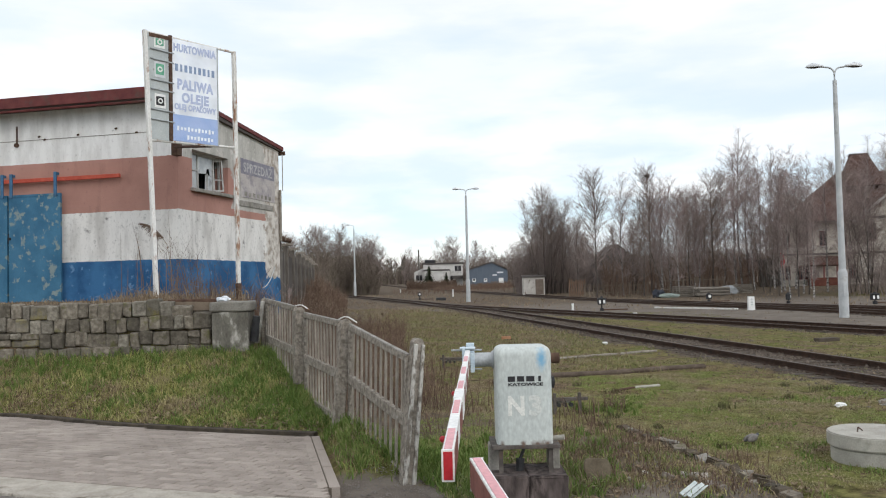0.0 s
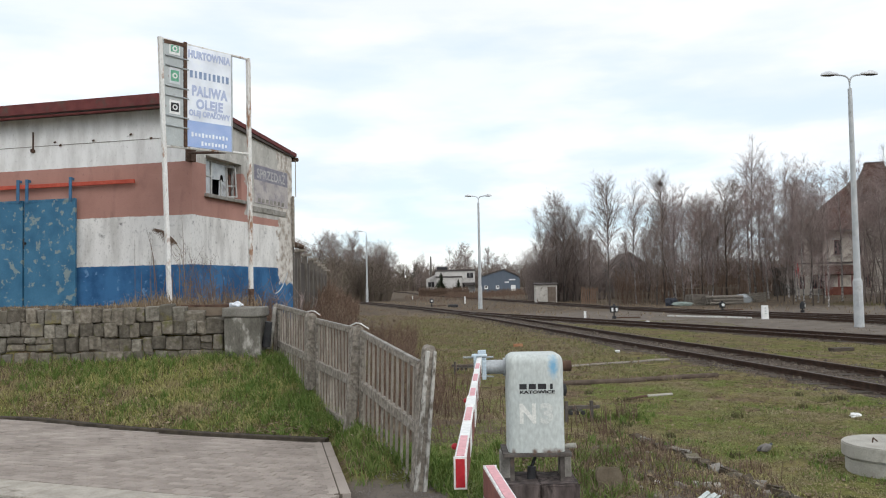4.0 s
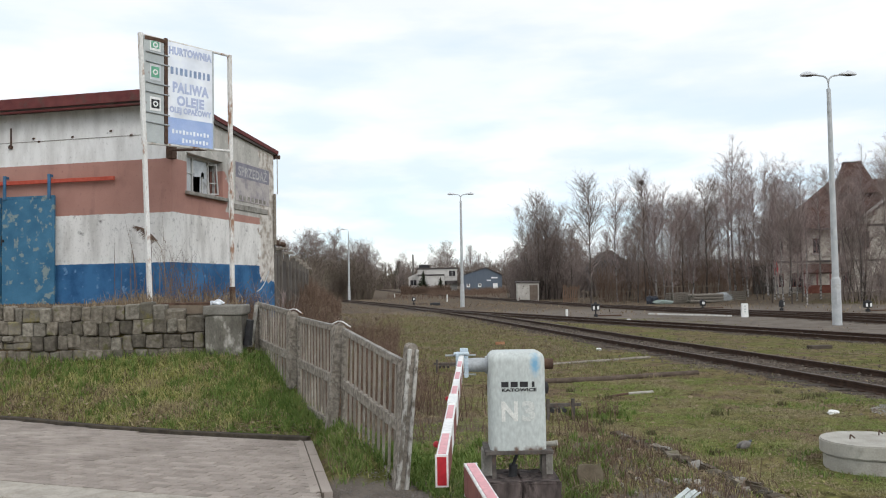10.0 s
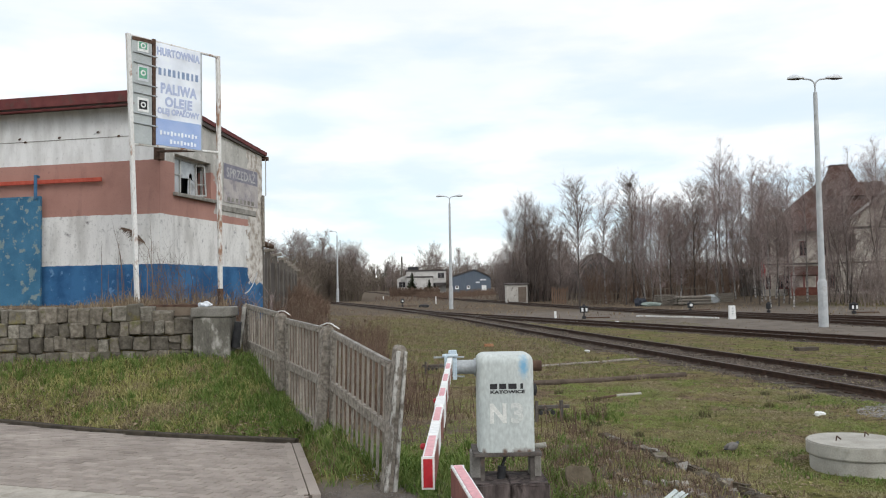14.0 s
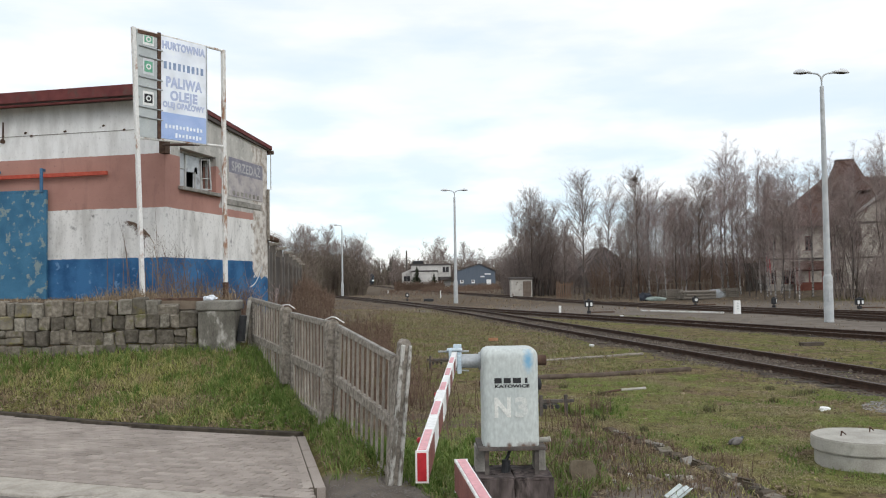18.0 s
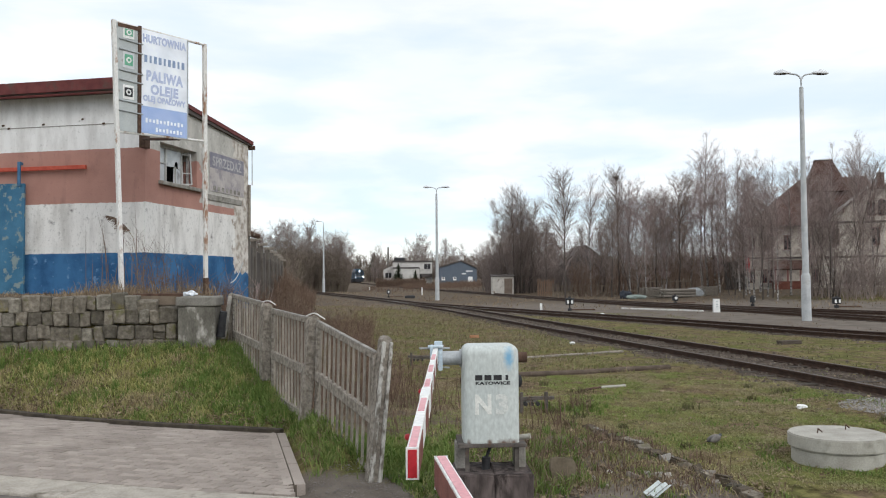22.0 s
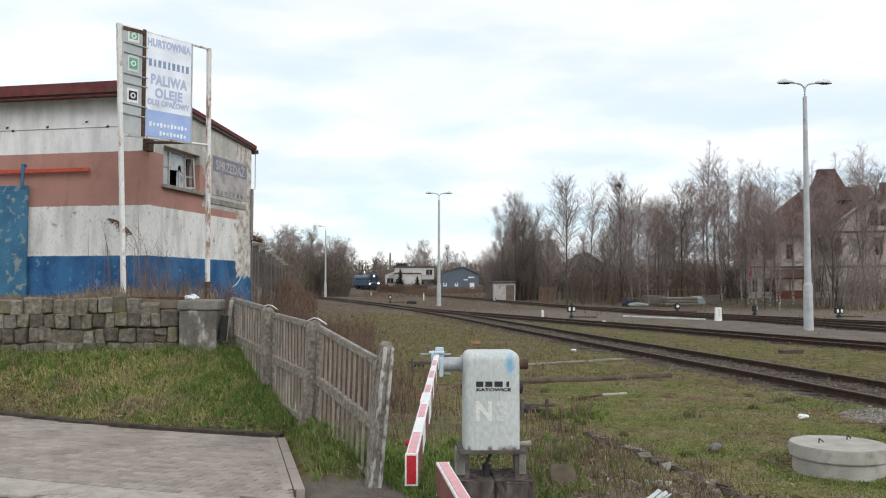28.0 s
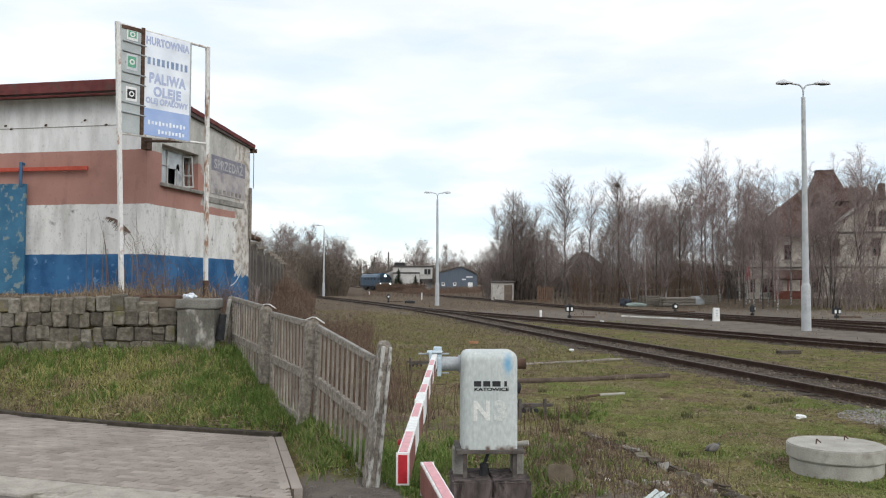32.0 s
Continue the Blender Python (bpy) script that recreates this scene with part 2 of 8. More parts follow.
M_PANELBLUE = mat("sign_sheet_blue", [(0.34, 0.46, 0.76), (0.44, 0.55, 0.82)], 0.4, 3, bump=0)
M_PANELGREY = mat("sign_sheet_grey", [(0.42, 0.45, 0.45), (0.52, 0.55, 0.54)], 0.55, 3, stain=(0.24, 0.20, 0.17), stain_at=(0.62, 0.7), stain_scale=6)
M_LETTERBLUE = mat("faded_blue_letters", [(0.44, 0.50, 0.70), (0.53, 0.59, 0.77)], 0.5, 8, bump=0)
M_LETTERDARK = mat("dark_blue_letters", [(0.22, 0.30, 0.46), (0.30, 0.38, 0.54)], 0.5, 8, bump=0)
M_GREEN = mat("green_print", [(0.10, 0.34, 0.22), (0.18, 0.45, 0.30)], 0.5, 9, bump=0)
M_ROOFRED = mat("red_painted_fascia", [(0.11, 0.028, 0.028), (0.17, 0.048, 0.044)], 0.75, 4, stain=(0.10, 0.06, 0.05), stain_scale=3)
M_ROOFTOP = mat("roofing_felt", [(0.08, 0.07, 0.065), (0.13, 0.11, 0.10)], 0.95, 3)
M_RAILRED = mat("red_door_track", [(0.40, 0.06, 0.035), (0.52, 0.10, 0.06)], 0.6, 6)
M_DOORBLUE = mat("peeling_blue_door", [(0.032, 0.125, 0.22), (0.06, 0.185, 0.30)], 0.65, 2.5, stain=(0.22, 0.28, 0.28), stain_at=(0.565, 0.61), stain_scale=5.5, bump=0.2)
M_BRACKET = mat("blue_bracket", [(0.04, 0.12, 0.22), (0.07, 0.17, 0.30)], 0.6, 6)
# pale base colour carries part of the sky's reflection in the panes
M_GLASSPANE = mat("dusty_sky_toned_glass", [(0.34, 0.36, 0.37), (0.46, 0.48, 0.49)], 0.12, 5, bump=0, spec=0.6, stain=(0.22, 0.22, 0.22), stain_scale=3)
M_DARK = mat("unlit_room_black", [(0.012, 0.012, 0.014), (0.022, 0.02, 0.02)], 0.9, 4)
M_WINFRAME = mat("old_window_paint", [(0.36, 0.36, 0.35), (0.50, 0.50, 0.48)], 0.7, 9)


def wall_paint():
    """Painted plaster in level bands: blue, white, pink, white; bare grey render and peeled patches on the gable's far part."""
    m = bpy.data.materials.new("banded_wall_paint")
    m.use_nodes = True
    n, l = m.node_tree.nodes, m.node_tree.links
    b = n["Principled BSDF"]
    b.inputs["Roughness"].default_value = 0.9
    b.inputs["Specular IOR Level"].default_value = 0.2
    co = n.new("ShaderNodeTexCoord")
    sep = n.new("ShaderNodeSeparateXYZ")
    l.new(co.outputs["Object"], sep.inputs["Vector"])

    def noise_of(scale, stretch=(1, 1, 1), detail=8, rough=0.6):
        mp = n.new("ShaderNodeMapping")
        mp.inputs["Scale"].default_value = stretch
        l.new(co.outputs["Object"], mp.inputs["Vector"])
        x = n.new("ShaderNodeTexNoise")
        x.inputs["Scale"].default_value, x.inputs["Detail"].default_value, x.inputs["Roughness"].default_value = scale, detail, rough
        l.new(mp.outputs["Vector"], x.inputs["Vector"])
        return x.outputs["Fac"]

    def math_of(op, a, c, d=None):
        x = n.new("ShaderNodeMath")
        x.operation = op
        for i, v in enumerate((a, c, d)):
            if v is None:
                continue
            if isinstance(v, (int, float)):
                x.inputs[i].default_value = v
            else:
                l.new(v, x.inputs[i])
        return x.outputs["Value"]

    def ramp_of(v, lo, hi):
        x = n.new("ShaderNodeMapRange")
        x.inputs["From Min"].default_value, x.inputs["From Max"].default_value = lo, hi
        l.new(v, x.inputs["Value"])
        return x.outputs["Result"]

    def mix_of(f, a, c):
        x = n.new("ShaderNodeMix")
        x.data_type = "RGBA"
        l.new(f, x.inputs["Factor"])
        for k, v in (("A", a), ("B", c)):
            if isinstance(v, tuple):
                x.inputs[k].default_value = (*v, 1)
            else:
                l.new(v, x.inputs[k])
        return x.outputs["Result"]

    edge = math_of("MULTIPLY_ADD", noise_of(7), 0.05, sep.outputs["Z"])
    patch = noise_of(1.3)
    streak = noise_of(1.7, (1.6, 1.6, 0.5))
    blotch = noise_of(4.5)
    speck = noise_of(16, (1, 1, 0.7), 10, 0.7)
    white = mix_of(ramp_of(streak, 0.45, 0.66), (0.79, 0.77, 0.74), (0.57, 0.55, 0.52))
    white = mix_of(ramp_of(speck, 0.54, 0.74), white, (0.34, 0.32, 0.30))
    white = mix_of(ramp_of(blotch, 0.60, 0.72), white, (0.22, 0.21, 0.20))
    blue = mix_of(ramp_of(patch, 0.42, 0.60), (0.026, 0.092, 0.205), (0.05, 0.155, 0.315))
    blue = mix_of(ramp_of(blotch, 0.60, 0.66), blue, (0.13, 0.25, 0.42))
    blue = mix_of(ramp_of(speck, 0.64, 0.72), blue, (0.03, 0.05, 0.08))
    pink = mix_of(ramp_of(patch, 0.35, 0.68), (0.455, 0.25, 0.205), (0.385, 0.205, 0.168))
    pink = mix_of(ramp_of(streak, 0.56, 0.76), pink, (0.30, 0.165, 0.14))
    pink = mix_of(ramp_of(speck, 0.58, 0.78), pink, (0.20, 0.12, 0.105))
    top = mix_of(ramp_of(streak, 0.43, 0.64), (0.84, 0.835, 0.82), (0.66, 0.65, 0.63))
    top = mix_of(ramp_of(speck, 0.56, 0.80), top, (0.42, 0.41, 0.39))
    top = mix_of(ramp_of(blotch, 0.67, 0.78), top, (0.26, 0.25, 0.235))
    grey = mix_of(ramp_of(streak, 0.40, 0.66), (0.54, 0.52, 0.48), (0.36, 0.345, 0.315))
    grey = mix_of(ramp_of(speck, 0.54, 0.74), grey, (0.22, 0.205, 0.185))
    grey = mix_of(ramp_of(blotch, 0.60, 0.66), grey, (0.60, 0.58, 0.54))
    col = mix_of(ramp_of(edge, 0.955, 0.96), blue, white)
    col = mix_of(ramp_of(edge, 2.085, 2.09), col, pink)
    upper = mix_of(ramp_of(sep.outputs["Y"], 0.2, 0.25), top, grey)
    col = mix_of(ramp_of(edge, 3.30, 3.305), col, upper)
    far = math_of("MULTIPLY_ADD", noise_of(2.0), 0.8, sep.outputs["Y"])
    bare = math_of("MULTIPLY", ramp_of(far, 2.95, 2.99), ramp_of(edge, 2.27, 2.28))
    col = mix_of(bare, col, grey)
    peel = math_of("MULTIPLY", ramp_of(math_of("MULTIPLY_ADD", noise_of(3.0), 1.2, sep.outputs["Y"]), 5.05, 5.07),
                   ramp_of(math_of("MULTIPLY_ADD", noise_of(5.0), 0.5, sep.outputs["Z"]), 0.75, 0.77))
    col = mix_of(peel, col, mix_of(ramp_of(blotch, 0.44, 0.60), (0.66, 0.62, 0.57), (0.36, 0.31, 0.26)))
    l.new(col, b.inputs["Base Color"])
    bp = n.new("ShaderNodeBump")
    bp.inputs["Strength"].default_value, bp.inputs["Distance"].default_value = 0.5, 0.012
    l.new(noise_of(28), bp.inputs["Height"])
    l.new(bp.outputs["Normal"], b.inputs["Normal"])
    return m


M_WALL = wall_paint()

# ---- building blocks ----


def solid(bm, x, y, z, sx, sy, sz, rz=0.0, rx=0.0, ry=0.0, bevel=0.0):
    """A box with its centre at x, y, z."""
    m = Matrix.LocRotScale((x, y, z), Euler([radians(a) for a in (rx, ry, rz)]), (sx, sy, sz))
    made = bmesh.ops.create_cube(bm, size=1.0, matrix=m)
    if bevel:
        edges = list({e for v in made["verts"] for e in v.link_edges})
        bmesh.ops.bevel(bm, geom=edges, offset=bevel, segments=2, affect="EDGES", profile=0.5)


def rod(bm, a, b, r1, r2=None, seg=10, caps=True):
    """A round bar from a to b."""
    a, b = Vector(a), Vector(b)
    d = b - a
    q = d.to_track_quat("Z", "Y").to_matrix().to_4x4()
    bmesh.ops.create_cone(bm, cap_ends=caps, segments=seg, radius1=r1, radius2=r1 if r2 is None else r2, depth=d.length,
                          matrix=Matrix.Translation((a + b) / 2) @ q)


def tube(bm, pts, r, seg=10):
    """One round bar bent along its points."""
    pts = [Vector(p) for p in pts]
    rings = []
    for i, p in enumerate(pts):
        d = (pts[min(i + 1, len(pts) - 1)] - pts[max(i - 1, 0)]).normalized()
        q = d.to_track_quat("Z", "Y").to_matrix()
        rings.append([bm.verts.new(p + q @ Vector((r * math.cos(6.2832 * k / seg), r * math.sin(6.2832 * k / seg), 0))) for k in range(seg)])
    for a, b in zip(rings, rings[1:]):
        for k in range(seg):
            bm.faces.new((a[k], a[(k + 1) % seg], b[(k + 1) % seg], b[k]))
    bm.faces.new(rings[0][::-1])
    bm.faces.new(rings[-1])


def prism(bm, outline, y0, y1):
    """An outline in x, z drawn out from y0 to y1."""
    front = [bm.verts.new((x, y0, z)) for x, z in outline]
    back = [bm.verts.new((x, y1, z)) for x, z in outline]
    bm.faces.new(front)
    bm.faces.new(back[::-1])
    for i in range(len(outline)):
        j = (i + 1) % len(outline)
        bm.faces.new((front[j], front[i], back[i], back[j]))


def mesh_of(name, bm, material, smooth=False):
    bmesh.ops.recalc_face_normals(bm, faces=bm.faces[:])
    me = bpy.data.meshes.new(name)
    bm.to_mesh(me)
    bm.free()
    me.materials.append(material)
    if smooth:
        me.polygons.foreach_set("use_smooth", [True] * len(me.polygons))
        me.set_sharp_from_angle(angle=radians(40))
    return me


def part(name, bm, material, parent, label="", smooth=False, m=None):
    ob = new(name, mesh_of(name, bm, material, smooth))
    ob.parent = parent
    if m is not None:
        ob.matrix_basis = m
    if label:
        ob["label"] = label
    return ob


def piece(name, me, parent, m):
    """An object of its own on a shared mesh."""
    ob = new(name, me)
    ob.parent = parent
    ob.matrix_basis = m
    return ob


def thing(name, m, label, category, group="", kind=""):
    ob = new(name)
    ob.matrix_basis = m
    return tagged(ob, label, category, group, kind)


def one(name, bm, material, m, label, category, group="", kind="", smooth=False):
    """A thing of one mesh."""
    ob = new(name, mesh_of(name, bm, material, smooth))
    ob.matrix_basis = m
    return tagged(ob, label, category, group, kind)


def from_arrays(name, verts, faces, material):
    me = bpy.data.meshes.new(name)
    me.from_pydata(verts, [], faces)
    me.materials.append(material)
    return me


def letters(name, text, size, material, parent, m, width=None, bold=0.0, label=""):
    """Raised lettering, laid in its x, y plane and placed by m; width: the length of the line."""
    cu = bpy.data.curves.new("writing", "FONT")
    cu.body, cu.size, cu.align_x, cu.align_y = text, size, "CENTER", "CENTER"
    cu.extrude, cu.offset, cu.space_character = 0.002, bold, 1.0 + 9.0 * bold
    tmp = bpy.data.objects.new("writing", cu)
    scene.collection.objects.link(tmp)
    dg = bpy.context.evaluated_depsgraph_get()
    me = bpy.data.meshes.new_from_object(tmp.evaluated_get(dg))
    bpy.data.objects.remove(tmp)
    bpy.data.curves.remove(cu)
    if width:
        xs = [v.co.x for v in me.vertices]
        k = width / (max(xs) - min(xs))
        for v in me.vertices:
            v.co.x *= k
    me.materials.clear()
    me.materials.append(material)
    ob = new(name, me)
    ob.parent = parent
    ob.matrix_basis = m
    if label:
        ob["label"] = label
    return ob


def smooth_step(a, b, v):
    t = min(1.0, max(0.0, (v - a) / (b - a)))
    return t * t * (3 - 2 * t)


def along(line, step):
    """Points and headings at even steps along a smoothed plan line."""
    P = [Vector(p) for p in line]
    dense = []
    for i in range(len(P) - 1):
        p0, p1, p2, p3 = P[max(0, i - 1)], P[i], P[i + 1], P[min(len(P) - 1, i + 2)]
        for k in range(24):
            t = k / 24
            dense.append(0.5 * (2 * p1 + (p2 - p0) * t + (2 * p0 - 5 * p1 + 4 * p2 - p3) * t * t + (3 * p1 - p0 - 3 * p2 + p3) * t ** 3))
    dense.append(P[-1])
    out, need = [], 0.0
    for a, b in zip(dense, dense[1:]):
        L = (b - a).length
        while need <= L:
            out.append((a + (b - a) * (need / L), (b - a).normalized()))
            need += step
        need -= L
    return out


# ---- the ground's height ----
TRACK_A = [(11.4, -25), (10.4, -10), (9.6, 0), (8.8, 9), (7.9, 16), (6.97, 22), (5.65, 30), (4.1, 40), (1.6, 55), (-3.7, 80), (-15, 125), (-28, 170)]
TRACK_B = [(27, -15), (23, 0), (19, 13), (15.6, 22), (13.5, 27), (11.4, 33), (8.0, 42), (5.0, 50), (0.6, 62), (-3.2, 78)]
TRACK_C = [(36, -10), (29, 10), (24, 22), (20.3, 33), (18.9, 40.5), (17.9, 45), (16.6, 50.5), (14.9, 57.7), (13.0, 69), (10.5, 87), (6.3, 120),
           (2.0, 152), (-2.4, 181), (-6.62, 205), (-8.7, 219), (-10.9, 231), (-13.1, 244), (-15.4, 256), (-17.9, 268), (-21, 281), (-26, 298), (-40, 335), (-75, 400), (-120, 460)]
TRACK_D = [(44, -2), (36, 14), (29.5, 27), (25.5, 35), (21.6, 43), (18.7, 50), (16.3, 58), (13.6, 69)]


def fence_x(y):
    """The concrete fence's line in plan."""
    return -0.37 + (y - 8.2) * (-2.68 / 6.3)


def ground_z(x, y):
    z = -0.1
    z += 0.90 * smooth_step(185, 300, y)
    z += 0.75 * smooth_step(0, 22, x - 24 + 0.16 * (y - 35)) * smooth_step(20, 60, y)
    if 7.2 < y < 11:
        aside = x + 1.65 - (10.36 - y) * 0.22
        z += 0.05 * smooth_step(0.02, 0.2, aside) * (1 - smooth_step(0.5, 1.1, aside)) * smooth_step(7.3, 7.9, y) * (1 - smooth_step(10.3, 11, y))
    if y < 60:
        edge = fence_x(y) if y > 8 else fence_x(8)
        lift = 0.0
        start = 8.2 + 2.16 * smooth_step(1.0, 1.6, -x) if x > -1.65 else min(12.6, 10.36 + (-1.65 - x) * 0.47)
        lift = 0.97 * min(1.0, max(0.0, (y - start) / (14.5 - start)))
        side = smooth_step(-0.9, 0.15, edge - x) if y < 15 else smooth_step(-2.2, 0.2, edge - x)
        z += lift * side * (1 - smooth_step(40, 60, y))
        if y > 14.35:
            rise = smooth_step(0, 0.4, -3.1 - x) if y < 15.2 else smooth_step(-0.4, 2.0, -3.4 - 0.05 * (y - 14.3) - x)
            z = max(z, -0.1 + 1.68 * rise * (1 - smooth_step(42, 60, y)))
    return z + 0.025 * noise.noise((x * 0.6, y * 0.6, 0.3)) + 0.032 * noise.noise((x * 1.9, y * 1.9, 4.0))

import functools

# ---- ground: one sheet to the horizon ----


def steps(*spans):
    out = []
    for a, b, s in spans:
        k = max(1, round((b - a) / s))
        out += [a + (b - a) * i / k for i in range(k)]
    return out + [spans[-1][1]]


def track_distance(lines):
    pts = np.array([(*p, 0.0)[:2] for ln in lines for p, _ in along(ln, 1.0)])
    return lambda x, y: float(np.min((pts[:, 0] - x) ** 2 + (pts[:, 1] - y) ** 2)) ** 0.5


near_track = functools.lru_cache(None)(lambda i, j, f=track_distance([TRACK_A, TRACK_B, TRACK_C, TRACK_D]): f(i * 0.2, j * 0.2))


def to_track(x, y):
    """Metres from the nearest track's middle, to a fifth of a metre."""
    return near_track(round(x * 5), round(y * 5))


def build_ground():
    xs = steps((-2500, -400, 350), (-400, -60, 34), (-60, -12, 4), (-12, -9, 1), (-9, 10, 0.22), (10, 30, 1.0), (30, 60, 3), (60, 400, 34), (400, 2500, 350))
    ys = steps((-400, -20, 38), (-20, 6, 2), (6, 16, 0.2), (16, 40, 0.8), (40, 100, 2), (100, 240, 5), (240, 600, 30), (600, 3500, 290))
    verts = [(x, y, ground_z(x, y)) for y in ys for x in xs]
    w = len(xs)
    faces = [(j * w + i, j * w + i + 1, (j + 1) * w + i + 1, (j + 1) * w + i) for j in range(len(ys) - 1) for i in range(w - 1)]
    m = mat("yard_turf", [(0.10, 0.078, 0.052), (0.17, 0.145, 0.075), (0.12, 0.13, 0.045), (0.19, 0.175, 0.08)], 1.0, 0.55, bump=0.9, fine=14, spread=0.42,
            stain=(0.15, 0.115, 0.08), stain_at=(0.52, 0.58), stain_scale=1.3, spec=0.05)
    n, l = m.node_tree.nodes, m.node_tree.links
    b = n["Principled BSDF"]
    old = b.inputs["Base Color"].links[0].from_socket
    mot = n.new("ShaderNodeTexNoise")
    mot.inputs["Scale"].default_value, mot.inputs["Detail"].default_value, mot.inputs["Roughness"].default_value = 5.5, 12, 0.78
    tcm = n.new("ShaderNodeTexCoord")
    l.new(tcm.outputs["Object"], mot.inputs["Vector"])
    mrp = n.new("ShaderNodeValToRGB")
    mrp.color_ramp.elements[0].position, mrp.color_ramp.elements[1].position = 0.36, 0.66
    mrp.color_ramp.elements[0].color, mrp.color_ramp.elements[1].color = (0.30, 0.27, 0.24, 1), (1.55, 1.5, 1.35, 1)
    l.new(mot.outputs["Fac"], mrp.inputs["Fac"])
    mmu = n.new("ShaderNodeMix")
    mmu.data_type, mmu.blend_type = "RGBA", "MULTIPLY"
    mmu.inputs["Factor"].default_value = 1.0
    l.new(old, mmu.inputs["A"])
    l.new(mrp.outputs["Color"], mmu.inputs["B"])
    old = mmu.outputs["Result"]
    at = n.new("ShaderNodeAttribute")
    at.attribute_name = "soil"
    sep = n.new("ShaderNodeSeparateColor")
    l.new(at.outputs["Color"], sep.inputs["Color"])
    grit = n.new("ShaderNodeTexNoise")
    grit.inputs["Scale"].default_value, grit.inputs["Detail"].default_value = 1.1, 12
    grit.inputs["Roughness"].default_value = 0.72
    tc = n.new("ShaderNodeTexCoord")
    l.new(tc.outputs["Object"], grit.inputs["Vector"])
    col = old
    for ch, dark, light in (("Red", (0.05, 0.038, 0.030), (0.14, 0.113, 0.092)), ("Green", (0.12, 0.102, 0.086), (0.205, 0.177, 0.15)), ("Blue", (0.075, 0.057, 0.043), (0.17, 0.135, 0.10))):
        rp = n.new("ShaderNodeValToRGB")
        rp.color_ramp.elements[0].position, rp.color_ramp.elements[1].position = 0.35, 0.65
        rp.color_ramp.elements[0].color, rp.color_ramp.elements[1].color = (*dark, 1), (*light, 1)
        l.new(grit.outputs["Fac"], rp.inputs["Fac"])
        sm = n.new("ShaderNodeMath")
        sm.operation = "ADD"
        l.new(sep.outputs[ch], sm.inputs[0])
        l.new(grit.outputs["Fac"], sm.inputs[1])
        mr = n.new("ShaderNodeMapRange")
        mr.inputs["From Min"].default_value, mr.inputs["From Max"].default_value = 0.85, 1.15
        l.new(sm.outputs["Value"], mr.inputs["Value"])
        mx = n.new("ShaderNodeMix")
        mx.data_type = "RGBA"
        l.new(mr.outputs["Result"], mx.inputs["Factor"])
        l.new(col, mx.inputs["A"])
        l.new(rp.outputs["Color"], mx.inputs["B"])
        col = mx.outputs["Result"]
    l.new(col, b.inputs["Base Color"])
    me = from_arrays("ground", verts, faces, m)
    soil = me.color_attributes.new("soil", "FLOAT_COLOR", "POINT")
    data = []
    for x, y, z in verts:
        d = to_track(x, y) if y < 260 and -80 < x < 60 else 9.0
        gravel = 1.0 - smooth_step(0.9, 1.9, d + 0.5 * noise.noise((x * 0.5, y * 0.5, 2)))
        if y > 45:
            gravel = max(gravel, 0.42 * (1 - smooth_step(2.0, 6.0, d)))
        side = x - (13.5 - 0.62 * (y - 27)) if y > 27 else x - (13.5 - 0.4 * (y - 27))
        bare = 0.9 * smooth_step(-1.6, -0.9, x) * (1 - smooth_step(1.2, 2.0, x)) * (1 - smooth_step(8.1, 8.75, y + 0.5 * noise.noise((x * 2.5, y * 2.5, 3)))) if y > 0 else 0
        if 7 < y < 10.6 and 0.9 < x < 4:
            bare = max(bare, 0.8 * smooth_step(0.0, 0.35, 2.35 + (10.3 - y) * 0.30 - x))
        bare = max(bare, 0.85 * smooth_step(1.5, 4.0, side) * (1 - smooth_step(9, 15, d)) * smooth_step(10, 20, y))
        brown = smooth_step(46, 75, y) * 0.8
        brown = max(brown, 0.9 * (1 - smooth_step(0.3, 2.2, abs(x - fence_x(y) - 1.5))) * smooth_step(9.5, 11, y) * (1 - smooth_step(30, 45, y)))
        if y > 14.3 and x < -3.3:
            brown = 0.8
        data += [gravel, bare, brown, 1.0]
    soil.data.foreach_set("color", data)
    me.polygons.foreach_set("use_smooth", [True] * len(me.polygons))
    return tagged(new("ground", me), "patchy moss and winter grass over gravelly soil", "ground", kind="structure")


build_ground()

# ---- railway tracks ----


def rail_mesh(name, line, offset, lift, y_to=None):
    """One rail: foot, web and head swept along the plan line."""
    prof = [(-0.07, -0.15), (0.07, -0.15), (0.07, -0.135), (0.012, -0.12), (0.012, -0.045), (0.036, -0.035), (0.036, -0.004), (0.028, 0.0),
            (-0.028, 0.0), (-0.036, -0.004), (-0.036, -0.035), (-0.012, -0.045), (-0.012, -0.12), (-0.07, -0.135)]
    verts, faces, k = [], [], len(prof)
    pts = along(line, 1.0)
    for p, d in pts:
        side = Vector((d.y, -d.x))
        c = p + side * offset
        base = lift(c.x, c.y)
        verts += [(c.x + side.x * a, c.y + side.y * a, base + b) for a, b in prof]
    for i in range(len(pts) - 1):
        for j in range(k):
            faces.append((i * k + j, i * k + (j + 1) % k, (i + 1) * k + (j + 1) % k, (i + 1) * k + j))
    me = from_arrays(name, verts, faces, M_RAIL)
    me.materials.append(M_RAILTOP)
    for f in me.polygons:
        if f.index % k in (6, 7, 8):
            f.material_index = 1
    return me


def rail_z(x, y):
    return 0.90 * smooth_step(185, 300, y) + 0.05


SLEEPER = None


